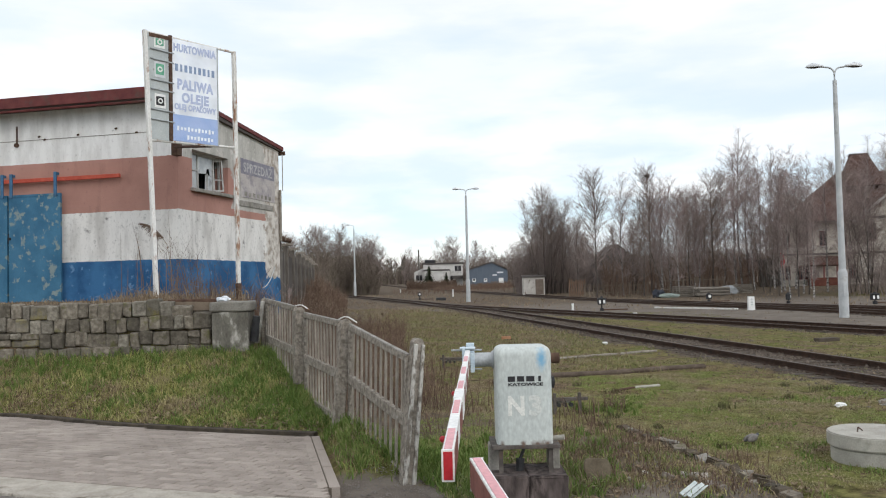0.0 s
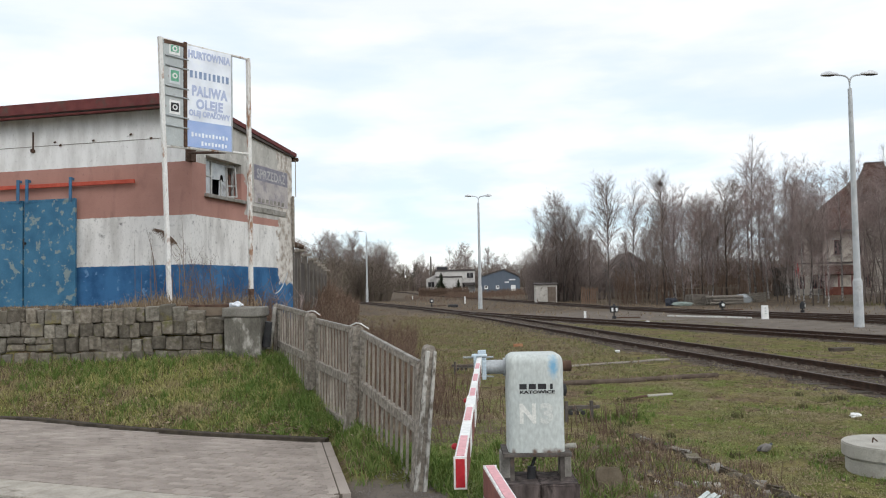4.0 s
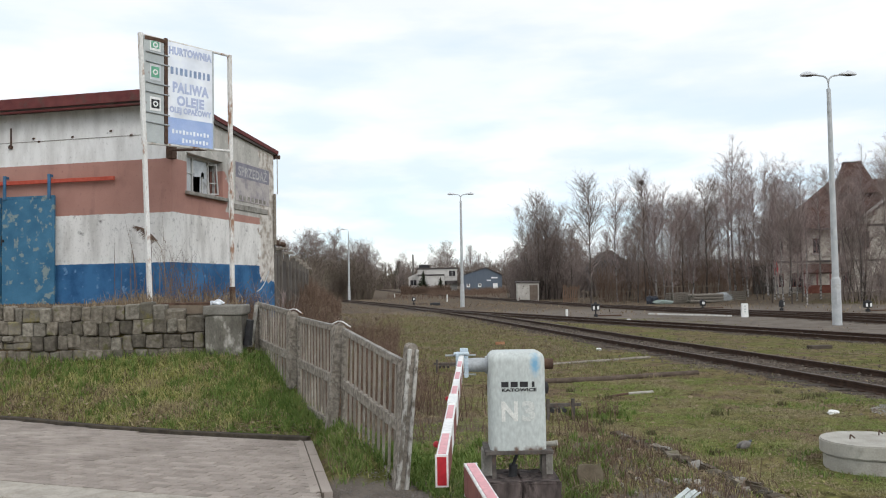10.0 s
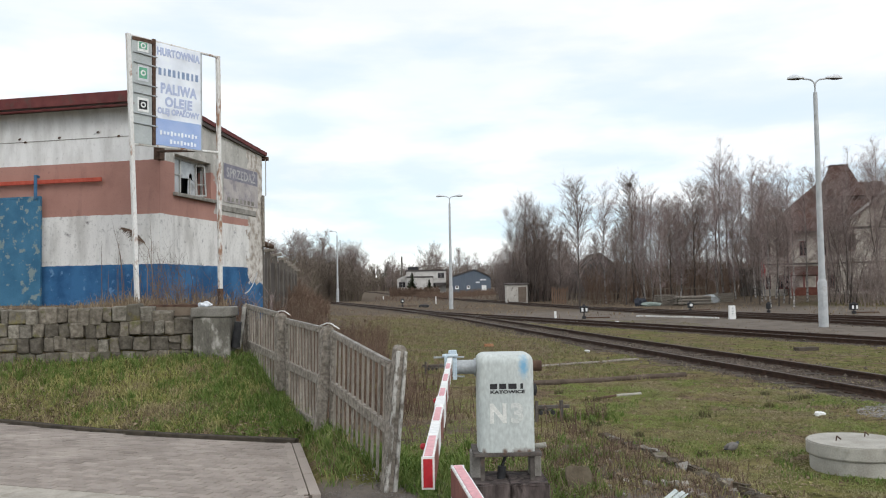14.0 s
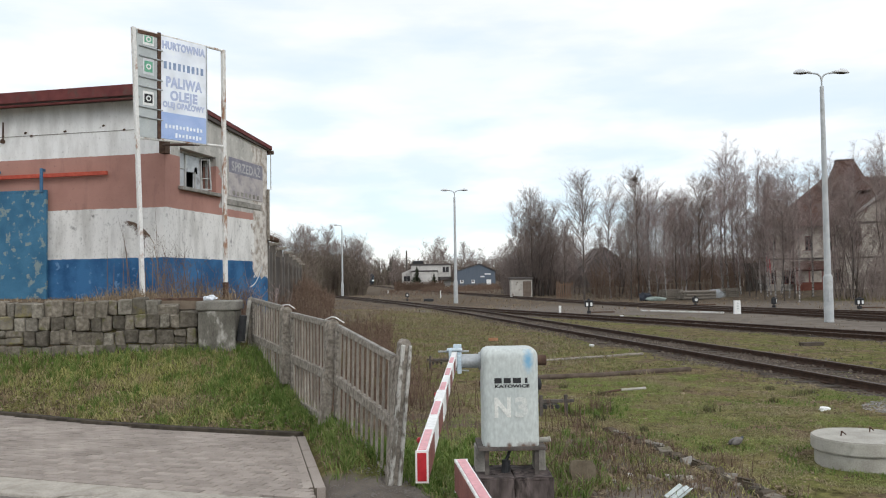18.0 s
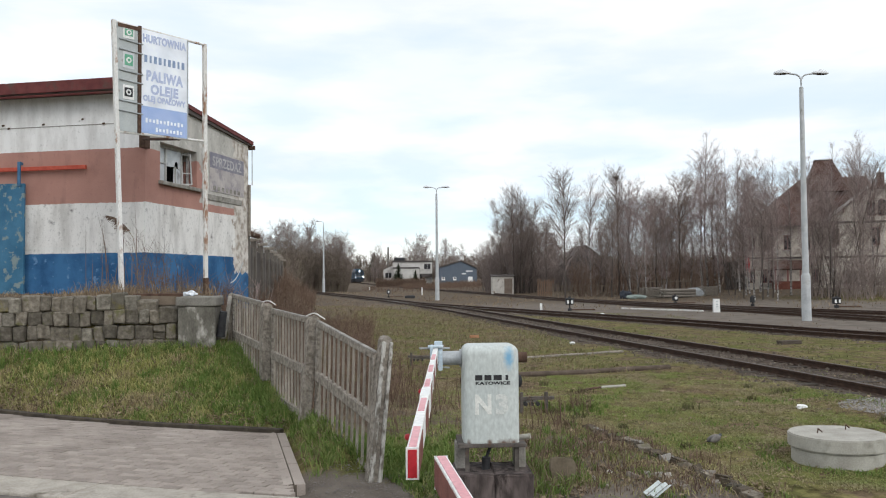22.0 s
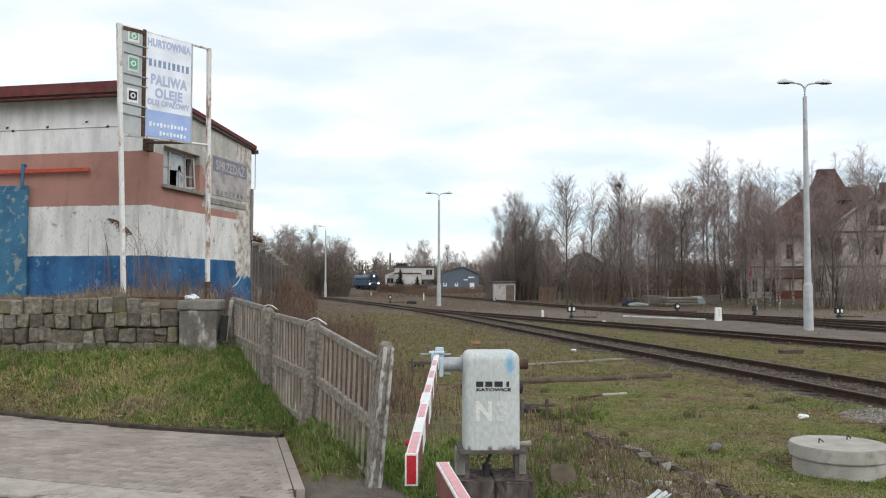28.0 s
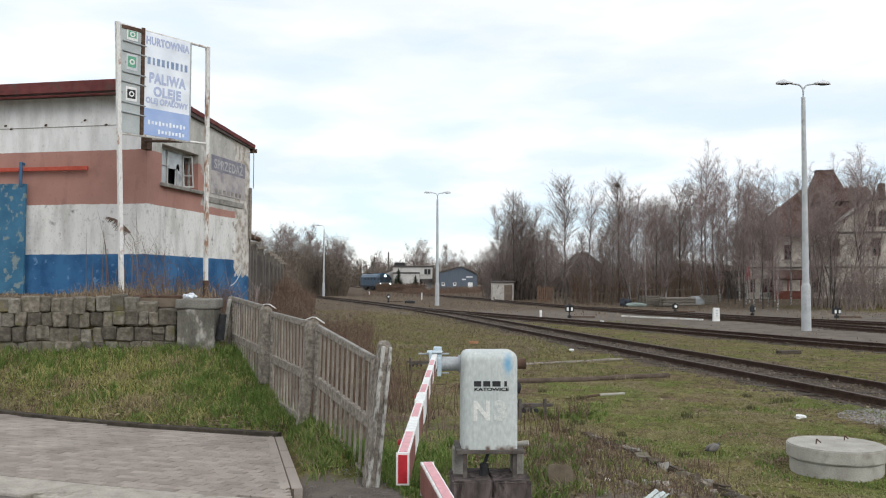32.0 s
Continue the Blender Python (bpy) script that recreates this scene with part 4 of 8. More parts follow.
def build_barrier_box():
    t = thing("barrier_machine", pose(0.641, 7.2, 0), "pale grey-green level crossing barrier machine on a frame", "barrier machine")
    bm = bmesh.new()
    w, h, d = 0.465, 0.80, 0.40
    solid(bm, 0, 0, 0.49 + h / 2, w, d, h, bevel=0)
    top = [e for e in bm.edges if all(v.co.z > 1 for v in e.verts)]
    bmesh.ops.bevel(bm, geom=top + [e for e in bm.edges if abs(e.verts[0].co.z - e.verts[1].co.z) > 0.5], offset=0.075, segments=5, affect="EDGES", profile=0.55)
    hood = part("hood", bm, M_CAB, t, smooth=True)
    face = lambda x, z, y=-d / 2 - 0.002: Matrix.Translation((x, y, z)) @ Matrix.Rotation(radians(90), 4, "X")
    # maker's mark: plain black bars
    for x, wide in ((-0.110, 0.060), (-0.034, 0.058), (0.046, 0.068), (0.122, 0.022)):
        bm = bmesh.new()
        solid(bm, 0, 0, 0, wide, 0.003, 0.044, bevel=0.001)
        part("maker_mark", bm, M_BLACK, hood, "plain black bar of a maker's mark", m=pose(x + 0.005, -d / 2 - 0.0005, 1.028))
    letters("city_line", "KATOWICE", 0.034, M_BLACK, hood, face(0.01, 0.982), 0.285, 0.0012)
    letters("number", "N", 0.215, M_GHOST, hood, face(-0.07, 0.80), 0.135, 0.008, "large white painted letter N")
    letters("number", "3", 0.215, M_GHOSTFAINT, hood, face(0.085, 0.80), 0.105, 0.008, "large half worn-off white figure 3")
    bm = bmesh.new()
    solid(bm, 0, 0, 0.475, 0.56, 0.46, 0.03, bevel=0.004)
    part("base_plate", bm, M_GRIME, t)
    for x in (-0.205, 0.205):
        bm = bmesh.new()
        solid(bm, x, -0.17, 0.33, 0.035, 0.035, 0.27)
        part("front_leg", bm, M_GRIME, t)
        bm = bmesh.new()
        solid(bm, x * 1.22, 0.05, 0.31, 0.09, 0.2, 0.31, bevel=0.01)
        part("side_cheek", bm, M_CONC, t)
    for x in (-0.155, 0.165):
        bm = bmesh.new()
        solid(bm, x, -0.08, 0.05, 0.315, 0.50, 0.42, bevel=0.012)
        bmesh.ops.subdivide_edges(bm, edges=bm.edges[:], cuts=2, use_grid_fill=True)
        for v in bm.verts:
            v.co += Vector([random.uniform(-0.008, 0.008) for _ in range(3)])
        part("footing", bm, mat("damp_footing", [(0.05, 0.039, 0.036), (0.16, 0.128, 0.118)], 0.95, 11, fine=30, bump=1.0, spread=0.25, stretch=(1, 1, 0.3), stain=(0.04, 0.031, 0.028), stain_at=(0.54, 0.64), stain_scale=9), t)
    bm = bmesh.new()
    rod(bm, (-0.05, -0.1, 0.22), (-0.04, -0.1, 0.36), 0.035, seg=10)
    rod(bm, (-0.04, -0.1, 0.36), (0.01, -0.08, 0.48), 0.014, seg=8)
    part("cable", bm, M_BLACK, t, "black cable into the machine's floor")
    bm = bmesh.new()
    rod(bm, (-0.22, 0.05, 1.17), (-0.40, 0.05, 1.17), 0.06, seg=20)
    rod(bm, (-0.235, 0.05, 1.17), (-0.25, 0.05, 1.17), 0.075, seg=20)
    part("boom_shaft", bm, M_GALV, t, smooth=True)
    bm = bmesh.new()
    rod(bm, (0.22, 0.05, 1.17), (0.325, 0.05, 1.17), 0.045, seg=16)
    part("shaft_end", bm, M_RUST, t, "rusty shaft stub", smooth=True)
    bm = bmesh.new()
    rod(bm, (0.24, -0.05, 0.98), (0.262, -0.05, 0.98), 0.05, seg=14)
    rod(bm, (0.255, -0.05, 0.98), (0.27, -0.05, 0.98), 0.025, seg=10)
    part("crank_socket", bm, M_BLACK, t)
    bm = bmesh.new()
    rod(bm, (0.24, 0.0, 0.50), (0.34, -0.03, 0.515), 0.022, seg=10)
    part("pipe_stub", bm, M_RING, t)
    return t


build_barrier_box()


def build_boom(name, m, length, label, lamps, first, step=0.40):
    """A boom along its own -y axis from the pivot."""
    t = thing(name, m, label, "barrier boom", "barrier booms")
    w, h = 0.042, 0.108
    bm = bmesh.new()
    solid(bm, 0, -length / 2, 0, w, length, h, bevel=0.004)
    part("beam", bm, M_WHITE, t)
    k = 0
    y = 0.25
    while y < length - 0.05:
        seg = min(step, length - y)
        red = k % 2 == first
        if red:
            bm = bmesh.new()
            solid(bm, 0, -y - seg / 2, h / 2 + 0.001, w - 0.014, seg, 0.003)
            part("top_film", bm, M_PINK, t, "sun-bleached red strip")
            for sx in (-1, 1):
                bm = bmesh.new()
                solid(bm, sx * (w / 2 + 0.001), -y - seg / 2, 0, 0.003, seg, h - 0.016)
                part("side_film", bm, M_BOOMSIDE, t, "dull red strip")
        y += seg
        k += 1
    bm = bmesh.new()
    solid(bm, 0, -length - 0.002, 0, w + 0.004, 0.006, h + 0.004)
    part("end_plate", bm, M_WHITE, t)
    bm = bmesh.new()
    solid(bm, 0, -length - 0.006, 0, w - 0.010, 0.004, h - 0.010)
    part("end_film", bm, M_RED, t, "bright red reflective end")
    for y in lamps:
        bm = bmesh.new()
        rod(bm, (-w / 2, -y, -0.005), (-w / 2 - 0.02, -y, -0.005), 0.011, seg=12)
        bmesh.ops.create_uvsphere(bm, u_segments=12, v_segments=8, radius=0.014, matrix=Matrix.Translation((-w / 2 - 0.022, -y, -0.005)))
        part("boom_light", bm, M_RED, t, "small unlit red lamp", smooth=True)
    return t


BOOM = build_boom("barrier_boom", pose(0.19, 7.25, 1.205, 0, 0, -2.55), 4.27, "red and white barrier boom, its free end towards the road", (2.35, 3.75), 1)
bm = bmesh.new()
solid(bm, 0, -2.8, 0, 0.05, 0.34, 0.118, bevel=0.004)
part("sleeve", bm, M_WHITE, BOOM, "plain white joining sleeve")
bm = bmesh.new()
solid(bm, 0.04, -0.02, -0.05, 0.035, 0.20, 0.16, bevel=0.006)
solid(bm, -0.035, -0.02, 0.01, 0.025, 0.18, 0.13, bevel=0.006)
solid(bm, 0.0, -0.05, 0.07, 0.13, 0.10, 0.015, bevel=0.004)
solid(bm, 0.02, 0.1, 0.05, 0.07, 0.10, 0.10, bevel=0.006)
part("clamp", bm, M_LTBLUE, BOOM, "pale blue painted clamp plates")
bm = bmesh.new()
rod(bm, (-0.14, -0.02, 0.05), (0.12, -0.02, 0.05), 0.008)
part("clamp_bolt", bm, M_GALV, BOOM)
bm = bmesh.new()
rod(bm, (-0.05, -0.06, -0.10), (0.12, -0.06, -0.11), 0.007)
part("clamp_bolt", bm, M_GALV, BOOM)
FAR_BOOM = build_boom("barrier_boom", pose(0.45, -0.9, 1.19, 0, 0, 185.3), 3.82,
                      "red and white boom reaching in from the near roadside", (), 1, 1.8)
bm = bmesh.new()
solid(bm, -0.0, 0, 0, 0.45, 0.46, 0.85, bevel=0.06)
rod(bm, (-0.2, 0.1, 0.29), (-0.415, 0.1, 0.29), 0.06, seg=16)
one("barrier_machine", bm, M_LAMP, pose(0.85, -1.0, 0.95 - 0.05), "pale grey barrier machine of the near boom", "barrier machine")
bm = bmesh.new()
solid(bm, 0, 0, 0, 0.6, 0.6, 0.62, bevel=0.03)
one("machine_footing", bm, M_CONC, pose(0.85, -1.0, 0.18), "concrete footing under the near barrier machine", "footing")

# ---- storehouse with painted bands ----


def build_storehouse():
    t = thing("storehouse", pose(-5.93, 19.0, 1.55, 0, 0, -13.5), "flat-roofed rendered storehouse in blue, white and pink bands", "building")
    H = 4.62
    # front wall
    bm = bmesh.new()
    solid(bm, -6.0, 0.18, H / 2 - 0.25, 12.0, 0.36, H + 0.5)
    part("front_wall", bm, M_WALL, t)
    # gable wall with the window's opening
    y0, y1, z0, z1 = 0.62, 2.36, 2.60, 3.50
    bm = bmesh.new()
    ring = [[bm.verts.new((x, y, z)) for y, z in ((0.36, -0.5), (5.4, -0.5), (5.4, 4.2), (0.36, H), (y0, z0), (y1, z0), (y1, z1), (y0, z1))] for x in (0.0, -0.36)]
    for i in range(4):
        j = (i + 1) % 4
        bm.faces.new((ring[0][i], ring[0][j], ring[0][4 + j], ring[0][4 + i]))
        bm.faces.new((ring[1][j], ring[1][i], ring[1][4 + i], ring[1][4 + j]))
        bm.faces.new((ring[0][j], ring[0][i], ring[1][i], ring[1][j]))
        bm.faces.new((ring[0][4 + i], ring[0][4 + j], ring[1][4 + j], ring[1][4 + i]))
    part("gable_wall", bm, M_WALL, t)
    bm = bmesh.new()
    solid(bm, -6.0, 5.25, 1.9, 11.9, 0.3, 4.5)
    solid(bm, -11.85, 2.7, 1.9, 0.3, 5.0, 4.5)
    part("rear_wall", bm, M_CONC, t)
    # roof, falling gently to the back
    bm = bmesh.new()
    prism(bm, [(-0.42, 4.755), (5.50, 4.24), (5.50, 4.12), (-0.42, 4.54)], -12.4, 0.08)
    for v in bm.verts:
        v.co.x, v.co.y = v.co.y, v.co.x
    part("roof", bm, M_ROOFTOP, t)
    bm = bmesh.new()
    solid(bm, -6.16, -0.44, 4.645, 12.50, 0.05, 0.25, bevel=0.006)
    part("front_fascia", bm, M_ROOFRED, t, "faded dark red fascia board")
    bm = bmesh.new()
    L = math.hypot(6.0, 0.54)
    solid(bm, 0.095, 2.54, 4.47, 0.03, L - 0.04, 0.11, 0, math.degrees(math.atan2(-0.54, 6.0)), 0, bevel=0.005)
    part("verge_board", bm, M_ROOFRED, t, "dark red verge board")
    bm = bmesh.new()
    rod(bm, (-0.35, -0.40, 4.46), (-12, -0.40, 4.46), 0.03, seg=8)
    part("drip_edge", bm, M_ROOFRED, t)
    bm = bmesh.new()
    rod(bm, (0.14, 5.52, 4.08), (-0.5, 5.52, 4.08), 0.06, seg=12)
    part("gutter", bm, M_RUST, t)
    bm = bmesh.new()
    rod(bm, (0.09, 5.46, 4.05), (0.09, 5.46, 3.0), 0.012, seg=8)
    rod(bm, (0.06, 5.34, 3.0), (0.06, 5.34, 1.55), 0.04, seg=10)
    part("downpipe", bm, M_FENCE, t)
    # joint line and pegs in the upper front wall
    bm = bmesh.new()
    solid(bm, -6.0, -0.004, 3.84, 12, 0.012, 0.014)
    part("render_joint", bm, M_CONC, t)
    for x, z in ((-1.02, 3.86), (-1.55, 3.98), (-2.55, 3.90), (-3.45, 3.84), (-0.5, 3.86), (-3.6, 3.92)):
        bm = bmesh.new()
        rod(bm, (x, 0.0, z), (x, -0.05, z - 0.02), 0.022, seg=8)
        part("wall_peg", bm, M_RUST, t)
    bm = bmesh.new()
    solid(bm, -4.22, -0.015, 3.98, 0.025, 0.03, 0.42)
    rod(bm, (-4.22, 0, 3.74), (-4.22, -0.06, 3.74), 0.05, seg=8)
    part("wall_bracket", bm, M_RUST, t)
    # window with broken panes
    win = part("window", bmesh.new(), M_WINFRAME, t)
    bm = bmesh.new()
    solid(bm, -0.24, (y0 + y1) / 2, z0 + 0.025, 0.05, y1 - y0, 0.05)
    win.data = mesh_of("window", bm, M_WINFRAME)
    for nm, a, b, lo, hi in (("head", y0, y1, z1 - 0.05, z1), ("jamb", y0, y0 + 0.05, z0 + 0.05, z1 - 0.05), ("jamb", y1 - 0.05, y1, z0 + 0.05, z1 - 0.05), ("mullion", 1.24, 1.29, z0 + 0.05, z1 - 0.05),
                             ("mullion", 2.0, 2.04, z0 + 0.05, z1 - 0.05), ("glazing_bar", y0 + 0.05, 1.24, 3.07, 3.10), ("glazing_bar", 1.72, 1.745, z0 + 0.05, 3.06)):
        bm = bmesh.new()
        solid(bm, -0.24, (a + b) / 2, (lo + hi) / 2, 0.05, b - a, hi - lo)
        part(nm, bm, M_WINFRAME, win)
    for outline in ([(y0 + 0.05, 2.65), (1.24, 2.65), (1.24, 3.07), (y0 + 0.05, 3.07)], [(y0 + 0.05, 3.10), (1.24, 3.10), (1.24, 3.45), (y0 + 0.05, 3.45)],
                    [(1.29, 3.03), (1.70, 3.05), (1.73, 3.16), (1.80, 3.20), (1.86, 3.15), (1.87, 3.04), (2.0, 3.0), (2.0, 3.45), (1.29, 3.45)], [(1.745, 2.65), (2.0, 2.65), (2.0, 2.99), (1.87, 3.03), (1.745, 3.02)],
                    [(1.29, 2.65), (1.335, 2.65), (1.32, 3.02), (1.29, 3.02)], [(1.64, 2.65), (1.72, 2.65), (1.72, 3.03), (1.66, 3.02)]):
        bm = bmesh.new()
        prism(bm, outline, -0.003, 0.003)
        part("pane", bm, M_GLASSPANE, win, "dusty cracked glass with the sky's reflection in its colour", m=Matrix.Translation((-0.245, 0, 0)) @ Matrix.Rotation(radians(90), 4, "Z"))
    # the far sash hangs open, without its glass
    swing = pose(-0.24, 2.06, z0 + 0.05, 4, 0, -28)
    for nm, a, b, lo, hi in (("sash_rail", 0.0, 0.30, 0.0, 0.04), ("sash_rail", 0.0, 0.30, 0.74, 0.78), ("sash_stile", 0.0, 0.04, 0.04, 0.74), ("sash_stile", 0.26, 0.30, 0.04, 0.74), ("sash_bar", 0.04, 0.26, 0.28, 0.305)):
        bm = bmesh.new()
        solid(bm, 0, (a + b) / 2, (lo + hi) / 2, 0.03, b - a, hi - lo)
        part(nm, bm, M_WINFRAME, win, m=swing)
    bm = bmesh.new()
    solid(bm, 0.05, (y0 + y1) / 2 + 0.07, z0 - 0.045, 0.16, y1 - y0 + 0.28, 0.085, 0, 0, 8, bevel=0.012)
    part("window_sill", bm, M_CONC, t, "pale concrete sill")
    # near-black sheet close behind the panes; its colour paints the unlit room
    bm = bmesh.new()
    solid(bm, -0.9, 1.5, 3.0, 0.02, 2.4, 1.6)
    part("room_back", bm, M_DARK, t)
    # painted notice on the render
    board = bmesh.new()
    solid(board, 0.008, 4.05, 3.12, 0.016, 2.05, 1.02)
    notice = part("painted_notice", board, mat("washed_out_sign_paint", [(0.38, 0.345, 0.34), (0.52, 0.48, 0.46)], 0.95, 3, stain=(0.27, 0.25, 0.28), stain_at=(0.50, 0.66), stain_scale=2.6), t, "washed-out painted sales notice on the gable")
    side = lambda y, z: Matrix.Translation((0.018, y, z)) @ Matrix.Rotation(radians(90), 4, "Z") @ Matrix.Rotation(radians(90), 4, "X")
    bm = bmesh.new()
    solid(bm, 0.016, 4.04, 3.42, 0.006, 2.02, 0.40)
    part("notice_band", bm, mat("faded_violet_band", [(0.20, 0.195, 0.24), (0.28, 0.27, 0.31)], 0.9, 5), notice)
    letters("notice_word", "SPRZEDAŻ", 0.34, mat("chalky_letters", [(0.34, 0.33, 0.35), (0.52, 0.51, 0.50)], 0.9, 5), notice, side(4.04, 3.39) @ pose(0, 0, 0.003), 1.72, 0.008)
    for i in range(7):
        bm = bmesh.new()
        solid(bm, 0.018, 3.3 + i * 0.24, 2.70, 0.005, 0.15, 0.11)
        part("number_bar", bm, M_CONC, notice)
    bm = bmesh.new()
    solid(bm, 0.012, 3.80, 2.44, 0.03, 2.3, 0.15, bevel=0.01)
    part("notice_ledge", bm, M_CONC, t)
    # sliding door on its track
    rail = bmesh.new()
    solid(rail, -5.4, -0.11, 2.87, 8.0, 0.06, 0.09, bevel=0.006)
    part("door_track", rail, M_RAILRED, t, "red painted overhead door track")
    for i, (xr, w) in enumerate(((-2.95, 1.42), (-4.40, 1.6), (-6.03, 1.6))):
        bm = bmesh.new()
        solid(bm, xr - w / 2, -0.10, 1.28, w - 0.02, 0.06, 2.52, bevel=0.006)
        solid(bm, xr - w / 2, -0.125, 2.52, w - 0.02, 0.03, 0.05)
        solid(bm, xr - 0.03, -0.125, 1.28, 0.05, 0.03, 2.5)
        leaf = part("sliding_door", bm, M_DOORBLUE, t, "peeling blue sliding door leaf")
        for x in (xr - 0.12, xr - w + 0.10):
            bm = bmesh.new()
            solid(bm, x, -0.155, 2.76, 0.075, 0.03, 0.56, bevel=0.004)
            solid(bm, x, -0.11, 3.0, 0.075, 0.1, 0.06, bevel=0.004)
            part("hanger", bm, M_BRACKET, leaf)
    bm = bmesh.new()
    rod(bm, (-4.32, -0.19, 1.40), (-4.32, -0.19, 1.64), 0.012, seg=8)
    solid(bm, -4.32, -0.16, 1.52, 0.05, 0.05, 0.06)
    part("door_latch", bm, M_BLACK, t)
    # steel arm that steadies the sign
    bm = bmesh.new()
    solid(bm, 0.04, -0.10, 3.38, 0.15, 0.22, 0.28, bevel=0.01)
    part("sign_bracket", bm, M_RUST, t, "rusty steel bracket for the roadside sign")
    return t


build_storehouse()

# ---- sign on two posts ----


def build_sign():
    p0, p1 = Vector((-5.42, 16.0, 1.55)), Vector((-4.21, 17.4, 1.55))
    d = p1 - p0
    L = d.length
    t = thing("roadside_sign", pose(p0.x, p0.y, p0.z, 0, 0, math.degrees(math.atan2(d.y, d.x))), "tall faded advertising sign on two white-painted rusty posts", "sign")
    # local x runs from post to post, z up
    for x, lean, h, base, paint in ((0.0, -2.1, 5.18, 0.0, M_POSTPAINT), (L, -0.4, 5.14, 0.26, M_POSTRUST)):
        bm = bmesh.new()
        solid(bm, 0, 0, (h + base) / 2, 0.075, 0.075, h - base, bevel=0.006)
        part("post", bm, paint, t, m=pose(x, 0, 0, 0, lean, 0))
    bm = bmesh.new()
    solid(bm, L, 0, 0.14, 0.09, 0.09, 0.42, bevel=0.006)
    part("post_foot", bm, M_RUST, t, "bare rusted foot of the post")
    bm = bmesh.new()
    rod(bm, (-0.19, 0, 5.15), (L - 0.03, 0, 5.12), 0.025, seg=8)
    part("cross_bar", bm, M_POSTPAINT, t)
    bm = bmesh.new()
    rod(bm, (-0.12, 0, 3.09), (L, 0, 3.14), 0.025, seg=8)
    part("cross_bar", bm, M_POSTPAINT, t)
    x0, x1, x2 = -0.12, 0.30, 1.38
    bm = bmesh.new()
    solid(bm, (x0 + x1) / 2 - 0.015, -0.02, 4.12, x1 - x0, 0.02, 2.02)
    grey = part("grey_sheet", bm, M_PANELGREY, t, "grey sheet metal panel")
    bm = bmesh.new()
    solid(bm, x1 + 0.03, -0.03, 4.14, 0.065, 0.04, 2.06, bevel=0.004)
    solid(bm, (x0 + x1) / 2, -0.032, 5.10, x1 - x0, 0.02, 0.07)
    part("torn_edge", bm, M_RUST, t, "torn dark rusty sheet edge")
    for z in (4.84, 4.65, 4.255, 4.075, 3.685, 3.495):
        bm = bmesh.new()
        rod(bm, (x0 + 0.02, -0.05, z), (x1 + 0.09, -0.05, z - 0.02), 0.014, seg=6)
        part("sheet_rib", bm, M_GALV, grey)
    bm = bmesh.new()
    solid(bm, (x1 + 0.06 + x2) / 2, -0.02, 4.385, x2 - x1 - 0.06, 0.02, 1.47)
    white = part("white_sheet", bm, M_PANEL, t, "faded pale blue-white lettered panel")
    bm = bmesh.new()
    solid(bm, (x1 + 0.06 + x2) / 2, -0.022, 3.39, x2 - x1 - 0.06, 0.022, 0.515)
    blue = part("blue_sheet", bm, M_PANELBLUE, t, "faded blue lower panel")
    bm = bmesh.new()
    solid(bm, x2 + 0.012, -0.02, 4.12, 0.03, 0.03, 2.0)
    part("sheet_trim", bm, M_GALV, t)
    face = lambda x, z: Matrix.Translation((x, -0.034, z)) @ Matrix.Rotation(radians(90), 4, "X")
    mid = (x1 + 0.06 + x2) / 2
    letters("line", "HURTOWNIA", 0.2, M_LETTERBLUE, white, face(mid, 4.955), 0.96, 0.010)
    letters("line", "PALIWA", 0.27, M_LETTERBLUE, white, face(mid, 4.24), 0.81, 0.012)
    letters("line", "OLEJE", 0.25, M_LETTERBLUE, white, face(mid, 3.985), 0.61, 0.012)
    letters("line", "OLEJ OPAŁOWY", 0.15, M_LETTERBLUE, white, face(mid, 3.80), 0.94, 0.007)
    for i in range(9):   # a trader's name, as plain upright bars
        bm = bmesh.new()
        solid(bm, mid - 0.41 + i * 0.103, -0.033, 4.57, 0.062 - 0.02 * (i % 3 == 1), 0.004, 0.14)
        part("name_bar", bm, M_LETTERDARK, white)
    for z, x, w in ((3.38, mid, 0.86), (3.22, mid + 0.1, 0.62)):
        k = int(w / 0.075)
        for i in range(k):
            bm = bmesh.new()
            solid(bm, x - w / 2 + (i + 0.5) * w / k, -0.036, z, 0.045, 0.004, 0.06 + 0.03 * (i % 3 == 0))
            part("address_bar", bm, M_PANEL, blue)
    # three small emblems
    for z, h, mt in ((4.99, 0.17, M_GREEN), (4.465, 0.25, M_GREEN), (3.855, 0.21, M_BLACK)):
        bm = bmesh.new()
        solid(bm, 0.10, -0.034, z, 0.23, 0.006, h + 0.06)
        card = part("emblem_card", bm, M_WHITE if z != 4.465 else M_LENS, grey)
        bm = bmesh.new()
        solid(bm, 0.10, -0.039, z, 0.17, 0.005, h - 0.04, bevel=0.002)
        part("emblem", bm, mt, card)
        bm = bmesh.new()
        rod(bm, (0.10, -0.040, z), (0.10, -0.046, z), 0.055, seg=14)
        part("emblem_ring", bm, M_WHITE, card)
        bm = bmesh.new()
        rod(bm, (0.10, -0.044, z), (0.10, -0.049, z), 0.028, seg=14)
        part("emblem_dot", bm, mt, card)
    bm = bmesh.new()
    to_sign = t.matrix_basis.inverted()
    rod(bm, to_sign @ (pose(-5.93, 19.0, 1.55, 0, 0, -13.5) @ Vector((0.06, -0.2, 3.42))), (1.26, 0.03, 3.12), 0.03, seg=8)
    part("stay_arm", bm, M_RUST, t)
    return t


build_sign()

# ---- street lamps of the yard ----


